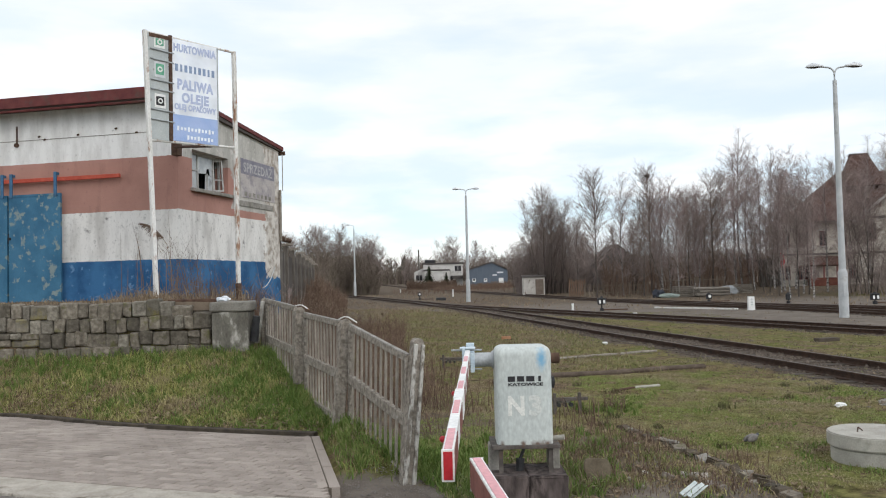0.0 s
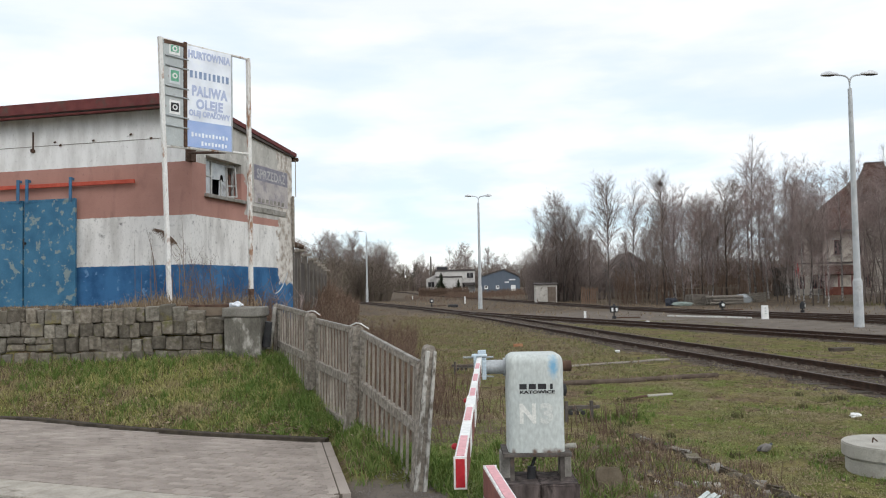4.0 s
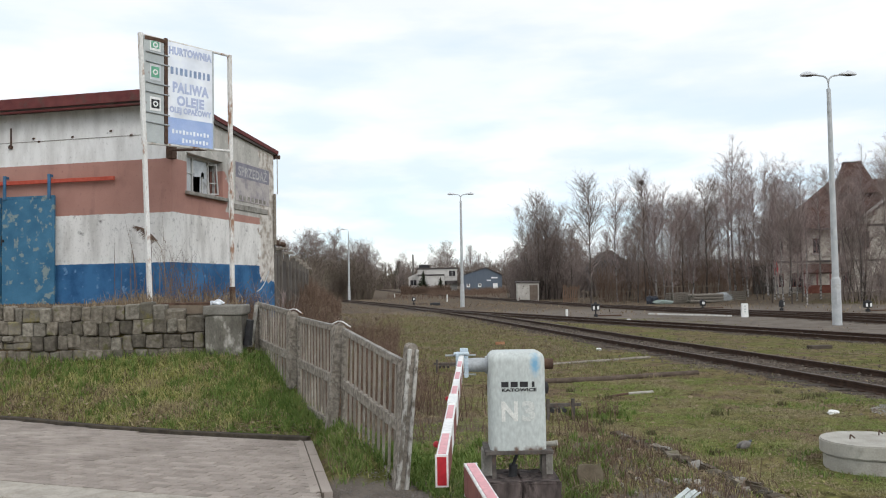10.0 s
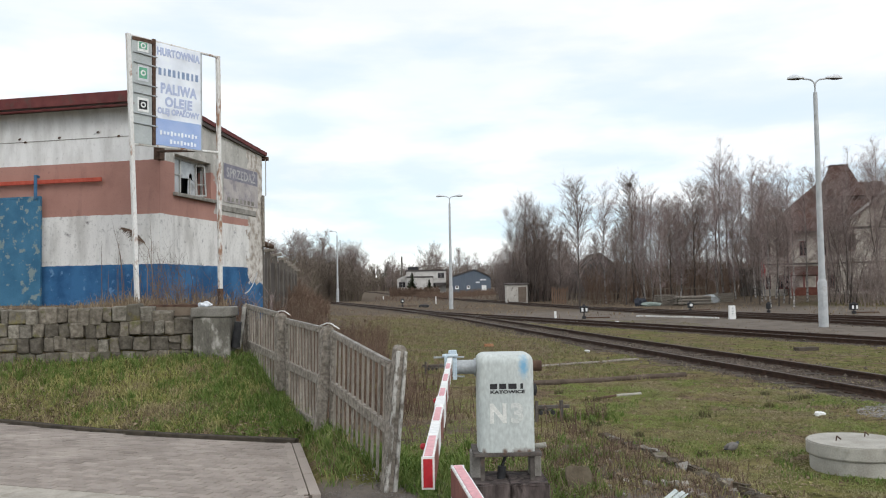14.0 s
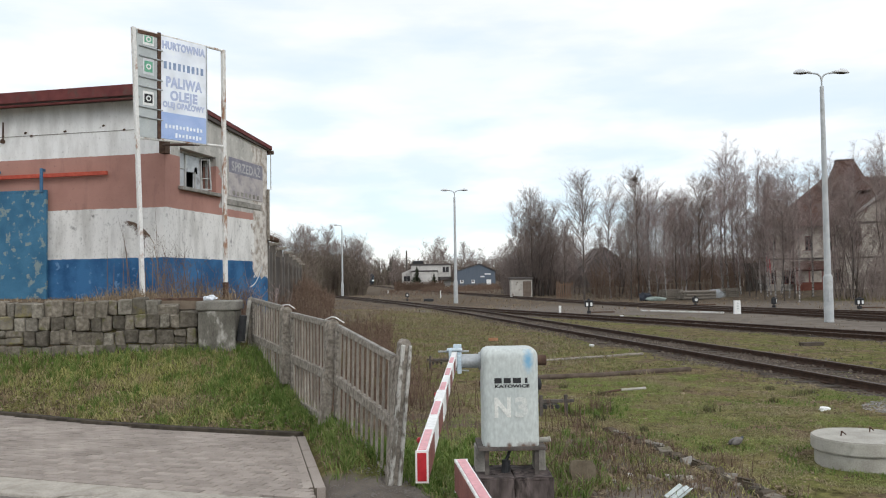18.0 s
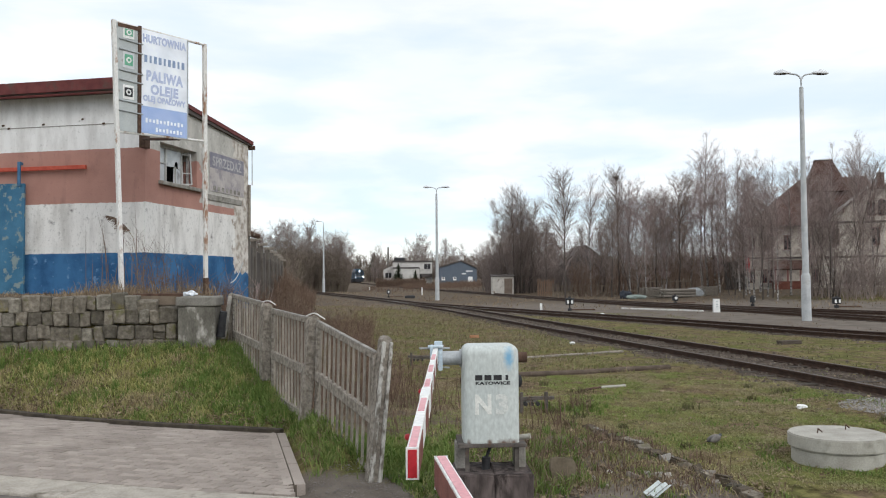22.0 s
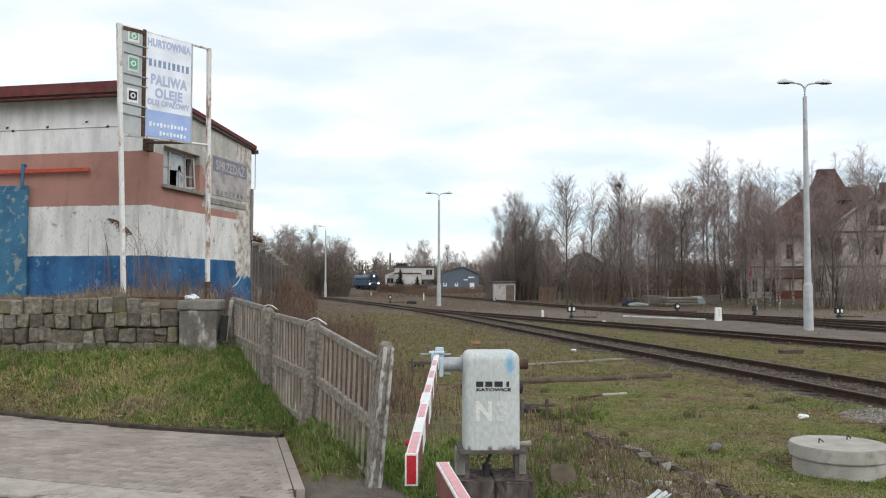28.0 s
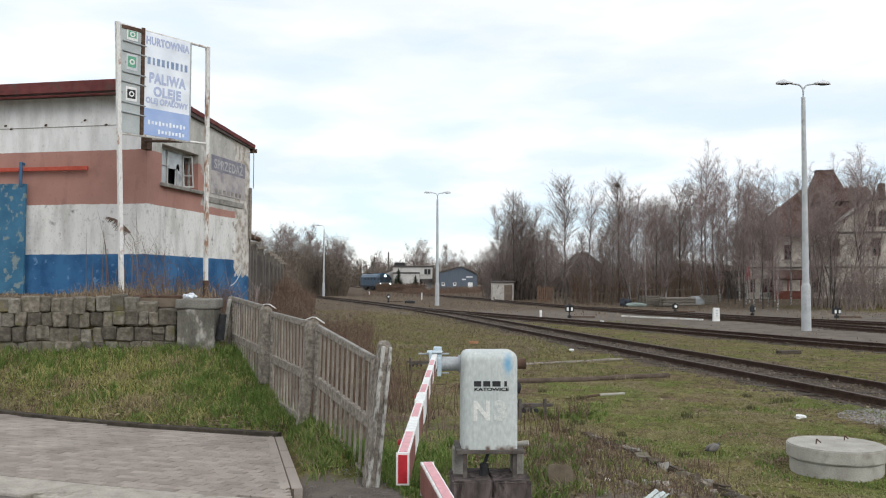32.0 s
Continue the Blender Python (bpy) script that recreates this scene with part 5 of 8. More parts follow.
def build_lamp(x, y, h, arms, rz, label):
    t = thing("yard_lamp", pose(x, y, ground_z(x, y) - 0.05, 0, 0, rz), label, "street lamp", "yard lamps")
    bm = bmesh.new()
    rod(bm, (0, 0, 0), (0, 0, 2.0), 0.20, 0.19, 18)
    part("foot_section", bm, M_LAMP, t, smooth=True)
    bm = bmesh.new()
    rod(bm, (0, 0, 1.95), (0, 0, h - 0.62), 0.14, 0.085, 16)
    rod(bm, (0, 0, 1.92), (0, 0, 2.10), 0.192, 0.14, 18)
    part("shaft", bm, M_LAMP, t, smooth=True)
    bm = bmesh.new()
    solid(bm, 0, -0.2, 1.2, 0.16, 0.02, 0.5, bevel=0.005)
    part("hatch", bm, M_LAMP, t)
    for s in arms:
        bm = bmesh.new()
        bend = [Vector((0, 0, h - 0.62)), Vector((0, 0, h - 0.36))] + [Vector((s * 0.30 * (1 - math.cos(k * 0.31)), 0, h - 0.36 + 0.31 * math.sin(k * 0.31))) for k in range(1, 6)] + [Vector((s * 0.56, 0, h - 0.02))]
        tube(bm, bend, 0.036)
        arm = part("arm", bm, M_LAMP, t, smooth=True)
        bm = bmesh.new()
        bmesh.ops.create_uvsphere(bm, u_segments=18, v_segments=12, radius=1, matrix=Matrix.Rotation(radians(4 * s), 4, "Y") @ Matrix.Diagonal((0.385, 0.18, 0.175, 1)))
        for v in bm.verts:
            v.co.z = max(v.co.z, -0.035) * (0.62 if v.co.x * s < 0 else 1.0)
            v.co += Vector((s * 0.83, 0, h - 0.01))
        part("lamp_head", bm, M_LENS, arm, "pale domed lamp hood", smooth=True)
        bm = bmesh.new()
        bmesh.ops.create_uvsphere(bm, u_segments=12, v_segments=8, radius=1, matrix=Matrix.Translation((s * 0.88, 0, h - 0.045)) @ Matrix.Diagonal((0.26, 0.12, 0.035, 1)))
        part("lens", bm, M_GRIME, arm, "dull dark lamp glass", smooth=True)
    return t


build_lamp(16.84, 35.8, 10.75, (-1, 1), 0, "tall grey double-arm lamp post in the yard")
build_lamp(2.14, 75.0, 10.1, (-1, 1), 0, "tall grey double-arm lamp post beside the tracks")
build_lamp(-13.2, 126.0, 10.6, (-1,), 0, "tall grey single-arm lamp post before the thicket")

# ---- plants ----


def leafy(name, cols, rough=0.8, spec=0.2, patch=(), size=0.9):
    """Colour that changes from blade to blade or twig to twig; patch: a second set of colours, in drifts over the ground."""
    m = bpy.data.materials.new(name)
    m.use_nodes = True
    n, l = m.node_tree.nodes, m.node_tree.links
    b = n["Principled BSDF"]
    b.inputs["Roughness"].default_value, b.inputs["Specular IOR Level"].default_value = rough, spec
    g = n.new("ShaderNodeNewGeometry")
    r = n.new("ShaderNodeValToRGB")
    el = r.color_ramp.elements
    while len(el) < len(cols):
        el.new(0.5)
    for i, c in enumerate(cols):
        el[i].position = i / (len(cols) - 1)
        el[i].color = (*c, 1)
    l.new(g.outputs["Random Per Island"], r.inputs["Fac"])
    col = r.outputs["Color"]
    if patch:
        q = n.new("ShaderNodeValToRGB")
        while len(q.color_ramp.elements) < len(patch):
            q.color_ramp.elements.new(0.5)
        for i, c in enumerate(patch):
            q.color_ramp.elements[i].position = i / (len(patch) - 1)
            q.color_ramp.elements[i].color = (*c, 1)
        l.new(g.outputs["Random Per Island"], q.inputs["Fac"])
        drift = n.new("ShaderNodeTexNoise")
        drift.inputs["Scale"].default_value, drift.inputs["Detail"].default_value, drift.inputs["Roughness"].default_value = size, 7, 0.62
        l.new(n.new("ShaderNodeTexCoord").outputs["Object"], drift.inputs["Vector"])
        edge = n.new("ShaderNodeMapRange")
        edge.inputs["From Min"].default_value, edge.inputs["From Max"].default_value = 0.44, 0.58
        l.new(drift.outputs["Fac"], edge.inputs["Value"])
        mx = n.new("ShaderNodeMix")
        mx.data_type = "RGBA"
        l.new(edge.outputs["Result"], mx.inputs["Factor"])
        l.new(col, mx.inputs["A"])
        l.new(q.outputs["Color"], mx.inputs["B"])
        col = mx.outputs["Result"]
    l.new(col, b.inputs["Base Color"])
    return m


M_GRASS = leafy("fresh_grass", [(0.065, 0.120, 0.026), (0.120, 0.194, 0.041), (0.194, 0.245, 0.069), (0.090, 0.159, 0.033)], patch=[(0.095, 0.155, 0.036), (0.165, 0.225, 0.06), (0.235, 0.27, 0.088)], size=1.1)
M_MOSSDULL = leafy("dull_moss_between_tracks", [(0.17, 0.172, 0.075), (0.23, 0.215, 0.105), (0.20, 0.20, 0.085)], patch=[(0.20, 0.165, 0.11), (0.27, 0.225, 0.155), (0.17, 0.135, 0.095)], size=0.35)
M_GRASSDULL = leafy("dull_grass", [(0.23, 0.25, 0.066), (0.34, 0.33, 0.11), (0.44, 0.40, 0.18), (0.28, 0.30, 0.085)], patch=[(0.27, 0.22, 0.12), (0.38, 0.31, 0.19), (0.31, 0.28, 0.11)], size=1.3)
M_STRAW = leafy("dead_stalks", [(0.15, 0.108, 0.07), (0.23, 0.17, 0.11), (0.33, 0.26, 0.175), (0.12, 0.082, 0.056)])
M_MOSS = leafy("moss_and_short_grass", [(0.17, 0.215, 0.06), (0.225, 0.265, 0.082), (0.275, 0.295, 0.11), (0.20, 0.245, 0.068)],
               patch=[(0.28, 0.225, 0.14), (0.36, 0.295, 0.195), (0.32, 0.265, 0.155), (0.23, 0.18, 0.12)], size=0.5)
M_BRAMBLE = leafy("brown_brush", [(0.10, 0.062, 0.046), (0.16, 0.108, 0.078), (0.21, 0.15, 0.11)])
M_TWIG = leafy("bare_twigs", [(0.205, 0.165, 0.147), (0.295, 0.24, 0.215), (0.16, 0.128, 0.114)])
M_TWIGPALE = leafy("birch_twigs", [(0.27, 0.205, 0.19), (0.36, 0.285, 0.265), (0.20, 0.15, 0.14)])
M_FARTWIG = leafy("thicket_twigs", [(0.125, 0.095, 0.08), (0.18, 0.14, 0.118), (0.15, 0.13, 0.09), (0.10, 0.077, 0.066)])
M_BARK = mat("dark_bark", [(0.06, 0.05, 0.043), (0.11, 0.092, 0.08)], 0.95, 3, fine=30, stretch=(1, 1, 0.3))
M_BIRCH = mat("birch_bark", [(0.27, 0.245, 0.225), (0.50, 0.475, 0.45)], 0.85, 2.5, fine=20, stain=(0.06, 0.05, 0.045), stain_at=(0.47, 0.56), stain_scale=5, stretch=(1, 1, 1.6))
M_EVERGREEN = leafy("conifer_needles", [(0.03, 0.038, 0.024), (0.05, 0.06, 0.034), (0.04, 0.045, 0.03)])


def blades(name, spots, heights, width, lean, material, label, category="grass", bend=True, seed=1):
    """Thin bent leaves or stalks, each of two or three triangles, as one body of plants."""
    rng = np.random.default_rng(seed)
    k = len(spots)
    P = np.array(spots)
    h = np.asarray(heights)
    a = rng.uniform(0, 2 * np.pi, k)
    out = np.stack([np.cos(a), np.sin(a)], 1)
    face = a + rng.uniform(-1.2, 1.2, k)
    side = np.stack([-np.sin(face), np.cos(face)], 1) * (width * rng.uniform(0.6, 1.4, k))[:, None] / 2
    tilt = rng.uniform(0.1, 1.0, k) * lean
    V = np.zeros((k, 5, 3))
    V[:, 0, :2], V[:, 1, :2] = P[:, :2] - side, P[:, :2] + side
    V[:, 0, 2] = V[:, 1, 2] = P[:, 2] - 0.01
    mid = P[:, :2] + out * (h * tilt * 0.35)[:, None]
    V[:, 2, :2], V[:, 3, :2] = mid - side * 0.8, mid + side * 0.8
    V[:, 2, 2] = V[:, 3, 2] = P[:, 2] + h * 0.55
    V[:, 4, :2] = P[:, :2] + out * (h * tilt)[:, None]
    V[:, 4, 2] = P[:, 2] + h * np.sqrt(np.clip(1 - (tilt * 0.6) ** 2, 0.2, 1))
    i = np.arange(k) * 5
    F = np.concatenate([np.stack([i, i + 1, i + 3], 1), np.stack([i, i + 3, i + 2], 1), np.stack([i + 2, i + 3, i + 4], 1)])
    me = bpy.data.meshes.new(name)
    me.from_pydata(V.reshape(-1, 3).tolist(), [], F.tolist())
    me.materials.append(material)
    return tagged(new(name, me), label, category, kind="stuff")


def tufts(name, spots, size, each, material, label, seed, lean=0.9):
    """Clumps of long blades that bend outwards from one root."""
    g = random.Random(seed)
    pts, hs = [], []
    for x, y, z in spots:
        k = g.uniform(0.6, 1.25)
        for _ in range(int(each * g.uniform(0.6, 1.3))):
            a, d = g.uniform(0, 6.28), abs(g.gauss(0, 0.035)) * k
            pts.append((x + math.cos(a) * d, y + math.sin(a) * d, z))
            hs.append(size * k * g.uniform(0.45, 1.1))
    return blades(name, pts, hs, 0.009, lean, material, label, seed=seed)


def sow(n, x0, x1, y0, y1, keep, seed):
    rng = np.random.default_rng(seed)
    out = []
    for x, y in zip(rng.uniform(x0, x1, n), rng.uniform(y0, y1, n)):
        if keep(x, y, rng):
            out.append((x, y, ground_z(x, y)))
    return out


def bank(x, y, rng):
    if y > 14.2 or x > fence_x(y) + 0.1 and y > 8.1 or x < -9:
        return False
    if x < pave_right(y) + 0.16 and y < pave_far(x) + 0.10:
        return False
    if y < 9.0 and x > -1.25:
        return rng.random() < (0.04 if y < 8.45 + 0.4 * noise.noise((x * 2.5, y * 2.5, 6)) else 0.4)
    if y < pave_far(x) + 0.55 + 0.5 * noise.noise((x * 1.8, y * 1.8, 5)):
        return rng.random() < 0.45
    return y > 8.2


def vary(spots, lo, hi, s, seed):
    rng = np.random.default_rng(seed)
    return [(lo + (hi - lo) * rng.random() ** 1.3) * (0.75 + 0.7 * (noise.noise((x * s, y * s, seed)) + 0.3)) for x, y, z in spots]


def build_grass():
    clump_at = lambda x, y: noise.noise((x * 1.7, y * 1.7, 1)) + 0.5 * noise.noise((x * 5, y * 5, 2))
    fresh = lambda x: smooth_step(-4.2, -2.2, x)
    green = lambda x, y, rng: bank(x, y, rng) and rng.random() < 0.22 + 0.75 * fresh(x) + 0.9 * clump_at(x, y)
    dull = lambda x, y, rng: bank(x, y, rng) and rng.random() < 0.75 - 0.55 * fresh(x) - 0.8 * clump_at(x, y)
    pale = lambda x, y, rng: bank(x, y, rng) and rng.random() < 0.34 - 0.18 * fresh(x) + 0.9 * noise.noise((x * 1.2, y * 1.2, 9))
    s = sow(95000, -9, -0.3, 8.2, 14.25, green, 1)
    blades("grass", s, vary(s, 0.025, 0.13, 2.2, 2), 0.010, 1.5, M_GRASS, "fresh green grass on the bank", seed=3)
    s = sow(85000, -9, -0.3, 8.2, 14.25, dull, 4)
    blades("dry_grass", s, vary(s, 0.025, 0.13, 2.2, 5), 0.010, 1.6, M_GRASSDULL, "yellowed winter grass on the bank", seed=6)
    s = sow(50000, -9, -0.3, 8.2, 14.25, pale, 40)
    blades("dry_grass", s, vary(s, 0.03, 0.12, 2.2, 41), 0.009, 1.7, M_STRAW, "bleached dead grass matted on the bank", seed=42)
    # tall tufts along the foot of the stone wall and fence
    foot = lambda x, y, rng: (13.85 < y < 14.22 and -9 < x < -3.2) or (abs(x - fence_x(y) + 0.12) < 0.22 and y > 8.4 and rng.random() < 0.35 + 0.65 * smooth_step(9.5, 12.0, y))
    s = sow(24000, -9, 0.2, 8.3, 14.3, foot, 7)
    blades("grass", s, vary(s, 0.05, 0.19, 1.6, 8), 0.012, 1.0, M_GRASS, "long grass along the wall and fence", seed=9)

    lush = lambda x, y, rng: bank(x, y, rng) and rng.random() < 0.85 * (1 - smooth_step(0.2, 1.5, fence_x(y) - x)) + 0.7 * smooth_step(13.2, 14.1, y) + 0.10
    s = sow(2600, -8.6, -0.3, 8.5, 14.2, lush, 110)
    tufts("grass_tufts", s, 0.165, 28, M_GRASS, "lush green tufts below the wall and fence", 111, 1.2)
    sparse = lambda x, y, rng: bank(x, y, rng) and noise.noise((x * 0.9, y * 1.3, 12)) > 0.02
    s = sow(1500, -8.6, -0.5, 9.4, 13.9, sparse, 112)
    tufts("dry_tufts", s, 0.12, 20, M_GRASSDULL, "tangled yellow tufts on the bank", 113, 1.5)
    near_machine = lambda x, y, rng: x > fence_x(y) + 0.15 and y > 7.7 and math.hypot(x - 0.1, y - 8.8) < 1.7 and rng.random() < (0.75 if x < 0.5 else 0.45)
    s = sow(640, -1.6, 1.7, 7.7, 10.6, near_machine, 114)
    tufts("grass_tufts", s, 0.15, 24, M_GRASS, "rank green tufts behind the barrier machine", 115, 1.1)
    weeds = lambda x, y, rng: 0.9 < x < 9 and to_track(x, y) > 1.7 and math.hypot(x - 4.46, y - 8.85) > 0.6 and noise.noise((x * 0.8, y * 0.8, 15)) > 0.12
    s = sow(620, 0.9, 9, 8.2, 17, weeds, 116)
    tufts("grass_tufts", s, 0.06, 20, M_MOSS, "low mossy tufts in the yard", 117, 1.6)

    def yard(x, y, rng):
        if x < fence_x(y) + 0.25 and y > 8:
            return False
        if x < 1.6 and y < 8.0:
            return False
        if x < 2.35 + (10.3 - y) * 0.30 and y < 10.5 and x > 0.9 and rng.random() < 0.75:
            return False
        if to_track(x, y) < 1.15 + 0.4 * noise.noise((x, y, 8)):
            return rng.random() < 0.03
        n = noise.noise((x * 0.55, y * 0.55, 3.3)) + 0.9 * noise.noise((x * 1.7, y * 1.7, 1.3)) + 0.4 * noise.noise((x * 5, y * 5, 1.3))
        return rng.random() < 0.50 + 1.5 * n
    s = sow(275000, -0.6, 9.5, 7.0, 17, yard, 10)
    blades("moss_grass", s, vary(s, 0.008, 0.026, 1.6, 11), 0.011, 2.4, M_MOSS, "short mossy winter grass in the yard", seed=12)
    s = sow(60000, -3, 13, 17, 46, yard, 13)
    blades("moss_grass", s, vary(s, 0.015, 0.05, 0.7, 14), 0.026, 2.4, M_MOSSDULL, "short patchy grass between the tracks", seed=15)
    inv = lambda x, y, rng: -0.6 < x and x > fence_x(y) + 0.25 and to_track(x, y) > 1.2 and rng.random() < 0.20 - 1.3 * (noise.noise((x * 0.55, y * 0.55, 3.3)) + 0.9 * noise.noise((x * 1.7, y * 1.7, 1.3)) + 0.3 * noise.noise((x * 5, y * 5, 1.3)))
    s = sow(60000, -0.6, 10, 8.4, 19, inv, 80)
    blades("dead_grass", s, vary(s, 0.012, 0.05, 1.6, 81), 0.011, 1.9, M_STRAW, "thin brown dead grass between the moss", seed=82)
    odd = lambda x, y, rng: yard(x, y, rng) and noise.noise((x * 2.3, y * 2.3, 4.4)) > 0.30
    s = sow(26000, 0.2, 9, 7.9, 16, odd, 83)
    blades("grass", s, vary(s, 0.012, 0.045, 1.6, 84), 0.011, 2.0, M_GRASSDULL, "yellow winter tussocks in the yard", seed=85)
    clump = lambda x, y, rng: yard(x, y, rng) and noise.noise((x * 1.1, y * 1.1, 7.7)) > 0.22
    s = sow(22000, 0.2, 8, 7.9, 14, clump, 16)
    blades("grass", s, vary(s, 0.025, 0.08, 1.1, 17), 0.010, 1.3, M_GRASS, "fresh tufts among the moss", seed=18)

    def machine(x, y, rng):
        return math.hypot(x - 0.15, (y - 8.2) * 0.9) < 1.35 and x > fence_x(y) + 0.12 and y > 7.5 and rng.random() < (0.62 if x < 0.35 else 0.20) + 0.9 * noise.noise((x * 1.6, y * 1.6, 2.2))
    s = sow(26000, -1, 1.8, 7.4, 10.4, machine, 19)
    blades("grass", s, vary(s, 0.03, 0.13, 1.2, 20), 0.010, 1.1, M_GRASS, "rank green grass round the barrier machine", seed=21)

    soil_tuft = lambda x, y, rng: 0.9 < x < 2.4 + (10.3 - y) * 0.30 and noise.noise((x * 2.4, y * 2.4, 5.1)) > 0.22 and rng.random() < 0.45
    s = sow(16000, 0.9, 3.8, 7.3, 10.4, soil_tuft, 86)
    blades("grass", s, vary(s, 0.03, 0.11, 1.8, 87), 0.011, 1.2, M_GRASS, "green tufts on the littered soil", seed=88)
    stems = lambda x, y, rng: 0.7 < x < 2.6 + (10.3 - y) * 0.30 and rng.random() < 0.35 + 1.0 * noise.noise((x * 1.4, y * 1.4, 8.1))
    s = sow(9500, 0.7, 3.8, 7.6, 10.6, stems, 89)
    blades("dead_stalks", s, vary(s, 0.04, 0.26, 1.3, 90), 0.006, 0.9, M_BRAMBLE, "thin dead weed stalks on the soil", "stalks", seed=91)
    mixed = lambda x, y, rng: -0.1 < x < 2.5 + (10.3 - y) * 0.30 and x > fence_x(y) + 0.15 and rng.random() < 0.35 + 0.8 * noise.noise((x * 2.1, y * 2.1, 6.6))
    s = sow(22000, -0.5, 3.8, 7.5, 11.0, mixed, 92)
    blades("dry_grass", s, vary(s, 0.02, 0.09, 1.6, 93), 0.008, 1.8, M_GRASSDULL, "matted winter grass on the littered soil", seed=94)
    verge = lambda x, y, rng: (y > 17 or x < fence_x(y) + 3.2) and x > fence_x(min(y, 15)) + 0.2 - 0.12 * max(0, y - 15) and to_track(x, y) > 1.05 and rng.random() < 0.45 + 0.9 * noise.noise((x * 0.7, y * 0.5, 2.9))
    s = sow(60000, -13, 4.5, 16, 60, verge, 120)
    blades("moss_grass", s, [h * (1 + 0.01 * p[1]) for h, p in zip(vary(s, 0.03, 0.11, 0.7, 121), s)], 0.02, 1.8, M_MOSSDULL, "greenish winter grass beside the first track", seed=122)
    s = sow(52000, -13, 4.5, 12, 62, verge, 95)
    blades("dry_grass", s, [h * (1 + 0.012 * p[1]) for h, p in zip(vary(s, 0.03, 0.13, 0.7, 96), s)], 0.016, 1.6, M_STRAW, "brown dead grass between the fence and the rails", seed=97)
    foot_of_ring = lambda x, y, rng: 0.60 < math.hypot(x - 4.45, y - 8.93) < 0.78 and rng.random() < 0.6 + 0.9 * noise.noise((x * 2, y * 2, 3))
    s = sow(4200, 3.6, 5.3, 8.0, 9.8, foot_of_ring, 98)
    blades("grass", s, vary(s, 0.02, 0.08, 2.0, 99), 0.010, 1.2, M_GRASS, "green tufts round the foot of the manhole ring", seed=100)
    g = random.Random(44)
    spots, hs = [], []
    for _ in range(24):
        cx, cy, k = g.uniform(0.9, 8.5), g.uniform(8.6, 15.5), g.uniform(0.03, 0.08)
        if to_track(cx, cy) < 1.6 or math.hypot(cx - 4.45, cy - 8.93) < 0.8:
            continue
        for _ in range(45):
            x, y = g.gauss(cx, k), g.gauss(cy, k * 0.8)
            spots.append((x, y, ground_z(x, y)))
            hs.append(g.uniform(0.03, 0.09) + k * g.random())
    blades("weed_clumps", spots, hs, 0.011, 1.1, leafy("dark_weeds", [(0.06, 0.075, 0.027), (0.11, 0.10, 0.05), (0.13, 0.10, 0.065), (0.08, 0.11, 0.032)]), "dark low weeds scattered over the yard", "weeds", seed=45)
    # dead stalks and brush
    def brush(x, y, rng):
        d = x - fence_x(y)
        return 0.15 < d < 3.4 + 0.05 * y and rng.random() < 0.28 + 0.9 * noise.noise((x * 0.5, y * 0.4, 6)) + 0.3 * (1 - smooth_step(0.5, 3.0, d))
    s = sow(44000, -16, 2.5, 10.5, 44, brush, 22)
    hs = [h * (0.55 + 0.45 * smooth_step(11, 16, p[1])) for h, p in zip(vary(s, 0.15, 0.85, 0.6, 23), s)]
    blades("dead_brush", s, hs, 0.012, 0.6, M_BRAMBLE, "brown dead brush and bramble beyond the fence", "brush", seed=24)
    litter = lambda x, y, rng: 0.9 < x < 2.5 + (10.3 - y) * 0.30 and rng.random() < 0.40 + 0.9 * noise.noise((x * 2.2, y * 2.2, 3))
    s = sow(9000, 0.9, 4.0, 7.3, 10.3, litter, 25)
    blades("dead_stalks", s, vary(s, 0.03, 0.13, 2.5, 26), 0.008, 2.2, M_STRAW, "flattened dead stalks beside the broken edging", "stalks", seed=27)
    plat = lambda x, y, rng: 14.55 < y < 18.2 and x < -3.4 and y < 19 - 0.24 * (x + 5.93) and rng.random() < 0.3 + 0.7 * smooth_step(-6.4, -5.4, x)
    s = sow(8000, -9.5, -3.4, 14.5, 18.4, plat, 28)
    blades("dead_grass", s, [h * (0.3 + 0.7 * smooth_step(-6.6, -5.6, p[0])) for h, p in zip(vary(s, 0.06, 0.32, 1.4, 29), s)], 0.012, 1.3, M_STRAW, "dead grass tangled before the storehouse", "grass", seed=30)
    tall = lambda x, y, rng: 15.3 < y < 18.6 and -6.3 < x < -4.0
    s = sow(70, -6.5, -4.2, 15.4, 18.4, tall, 31)
    blades("dead_weeds", s, vary(s, 0.6, 1.9, 0.9, 32), 0.016, 0.35, M_BRAMBLE, "tall bare weed stems before the storehouse", "weeds", seed=33)
    near_bare = lambda x, y, rng: to_track(x, y) > 1.4 and x > 4 and rng.random() < 0.2 + 1.1 * noise.noise((x * 0.5, y * 0.5, 5))
    s = sow(15000, 4, 34, 20, 60, near_bare, 50)
    blades("dry_grass", s, vary(s, 0.02, 0.075, 0.8, 51), 0.03, 1.6, M_STRAW, "thin dead grass on the gravelly yard", seed=52)
    far = lambda x, y, rng: to_track(x, y) > 2.4 and x > -22 and rng.random() < 0.5 + 0.8 * noise.noise((x * 0.15, y * 0.1, 5))
    s = sow(34000, -26, 60, 46, 125, far, 34)
    blades("dry_grass", s, vary(s, 0.04, 0.20, 0.3, 35), 0.05, 1.1, M_STRAW, "bleached dead grass across the far yard", seed=36)


build_grass()


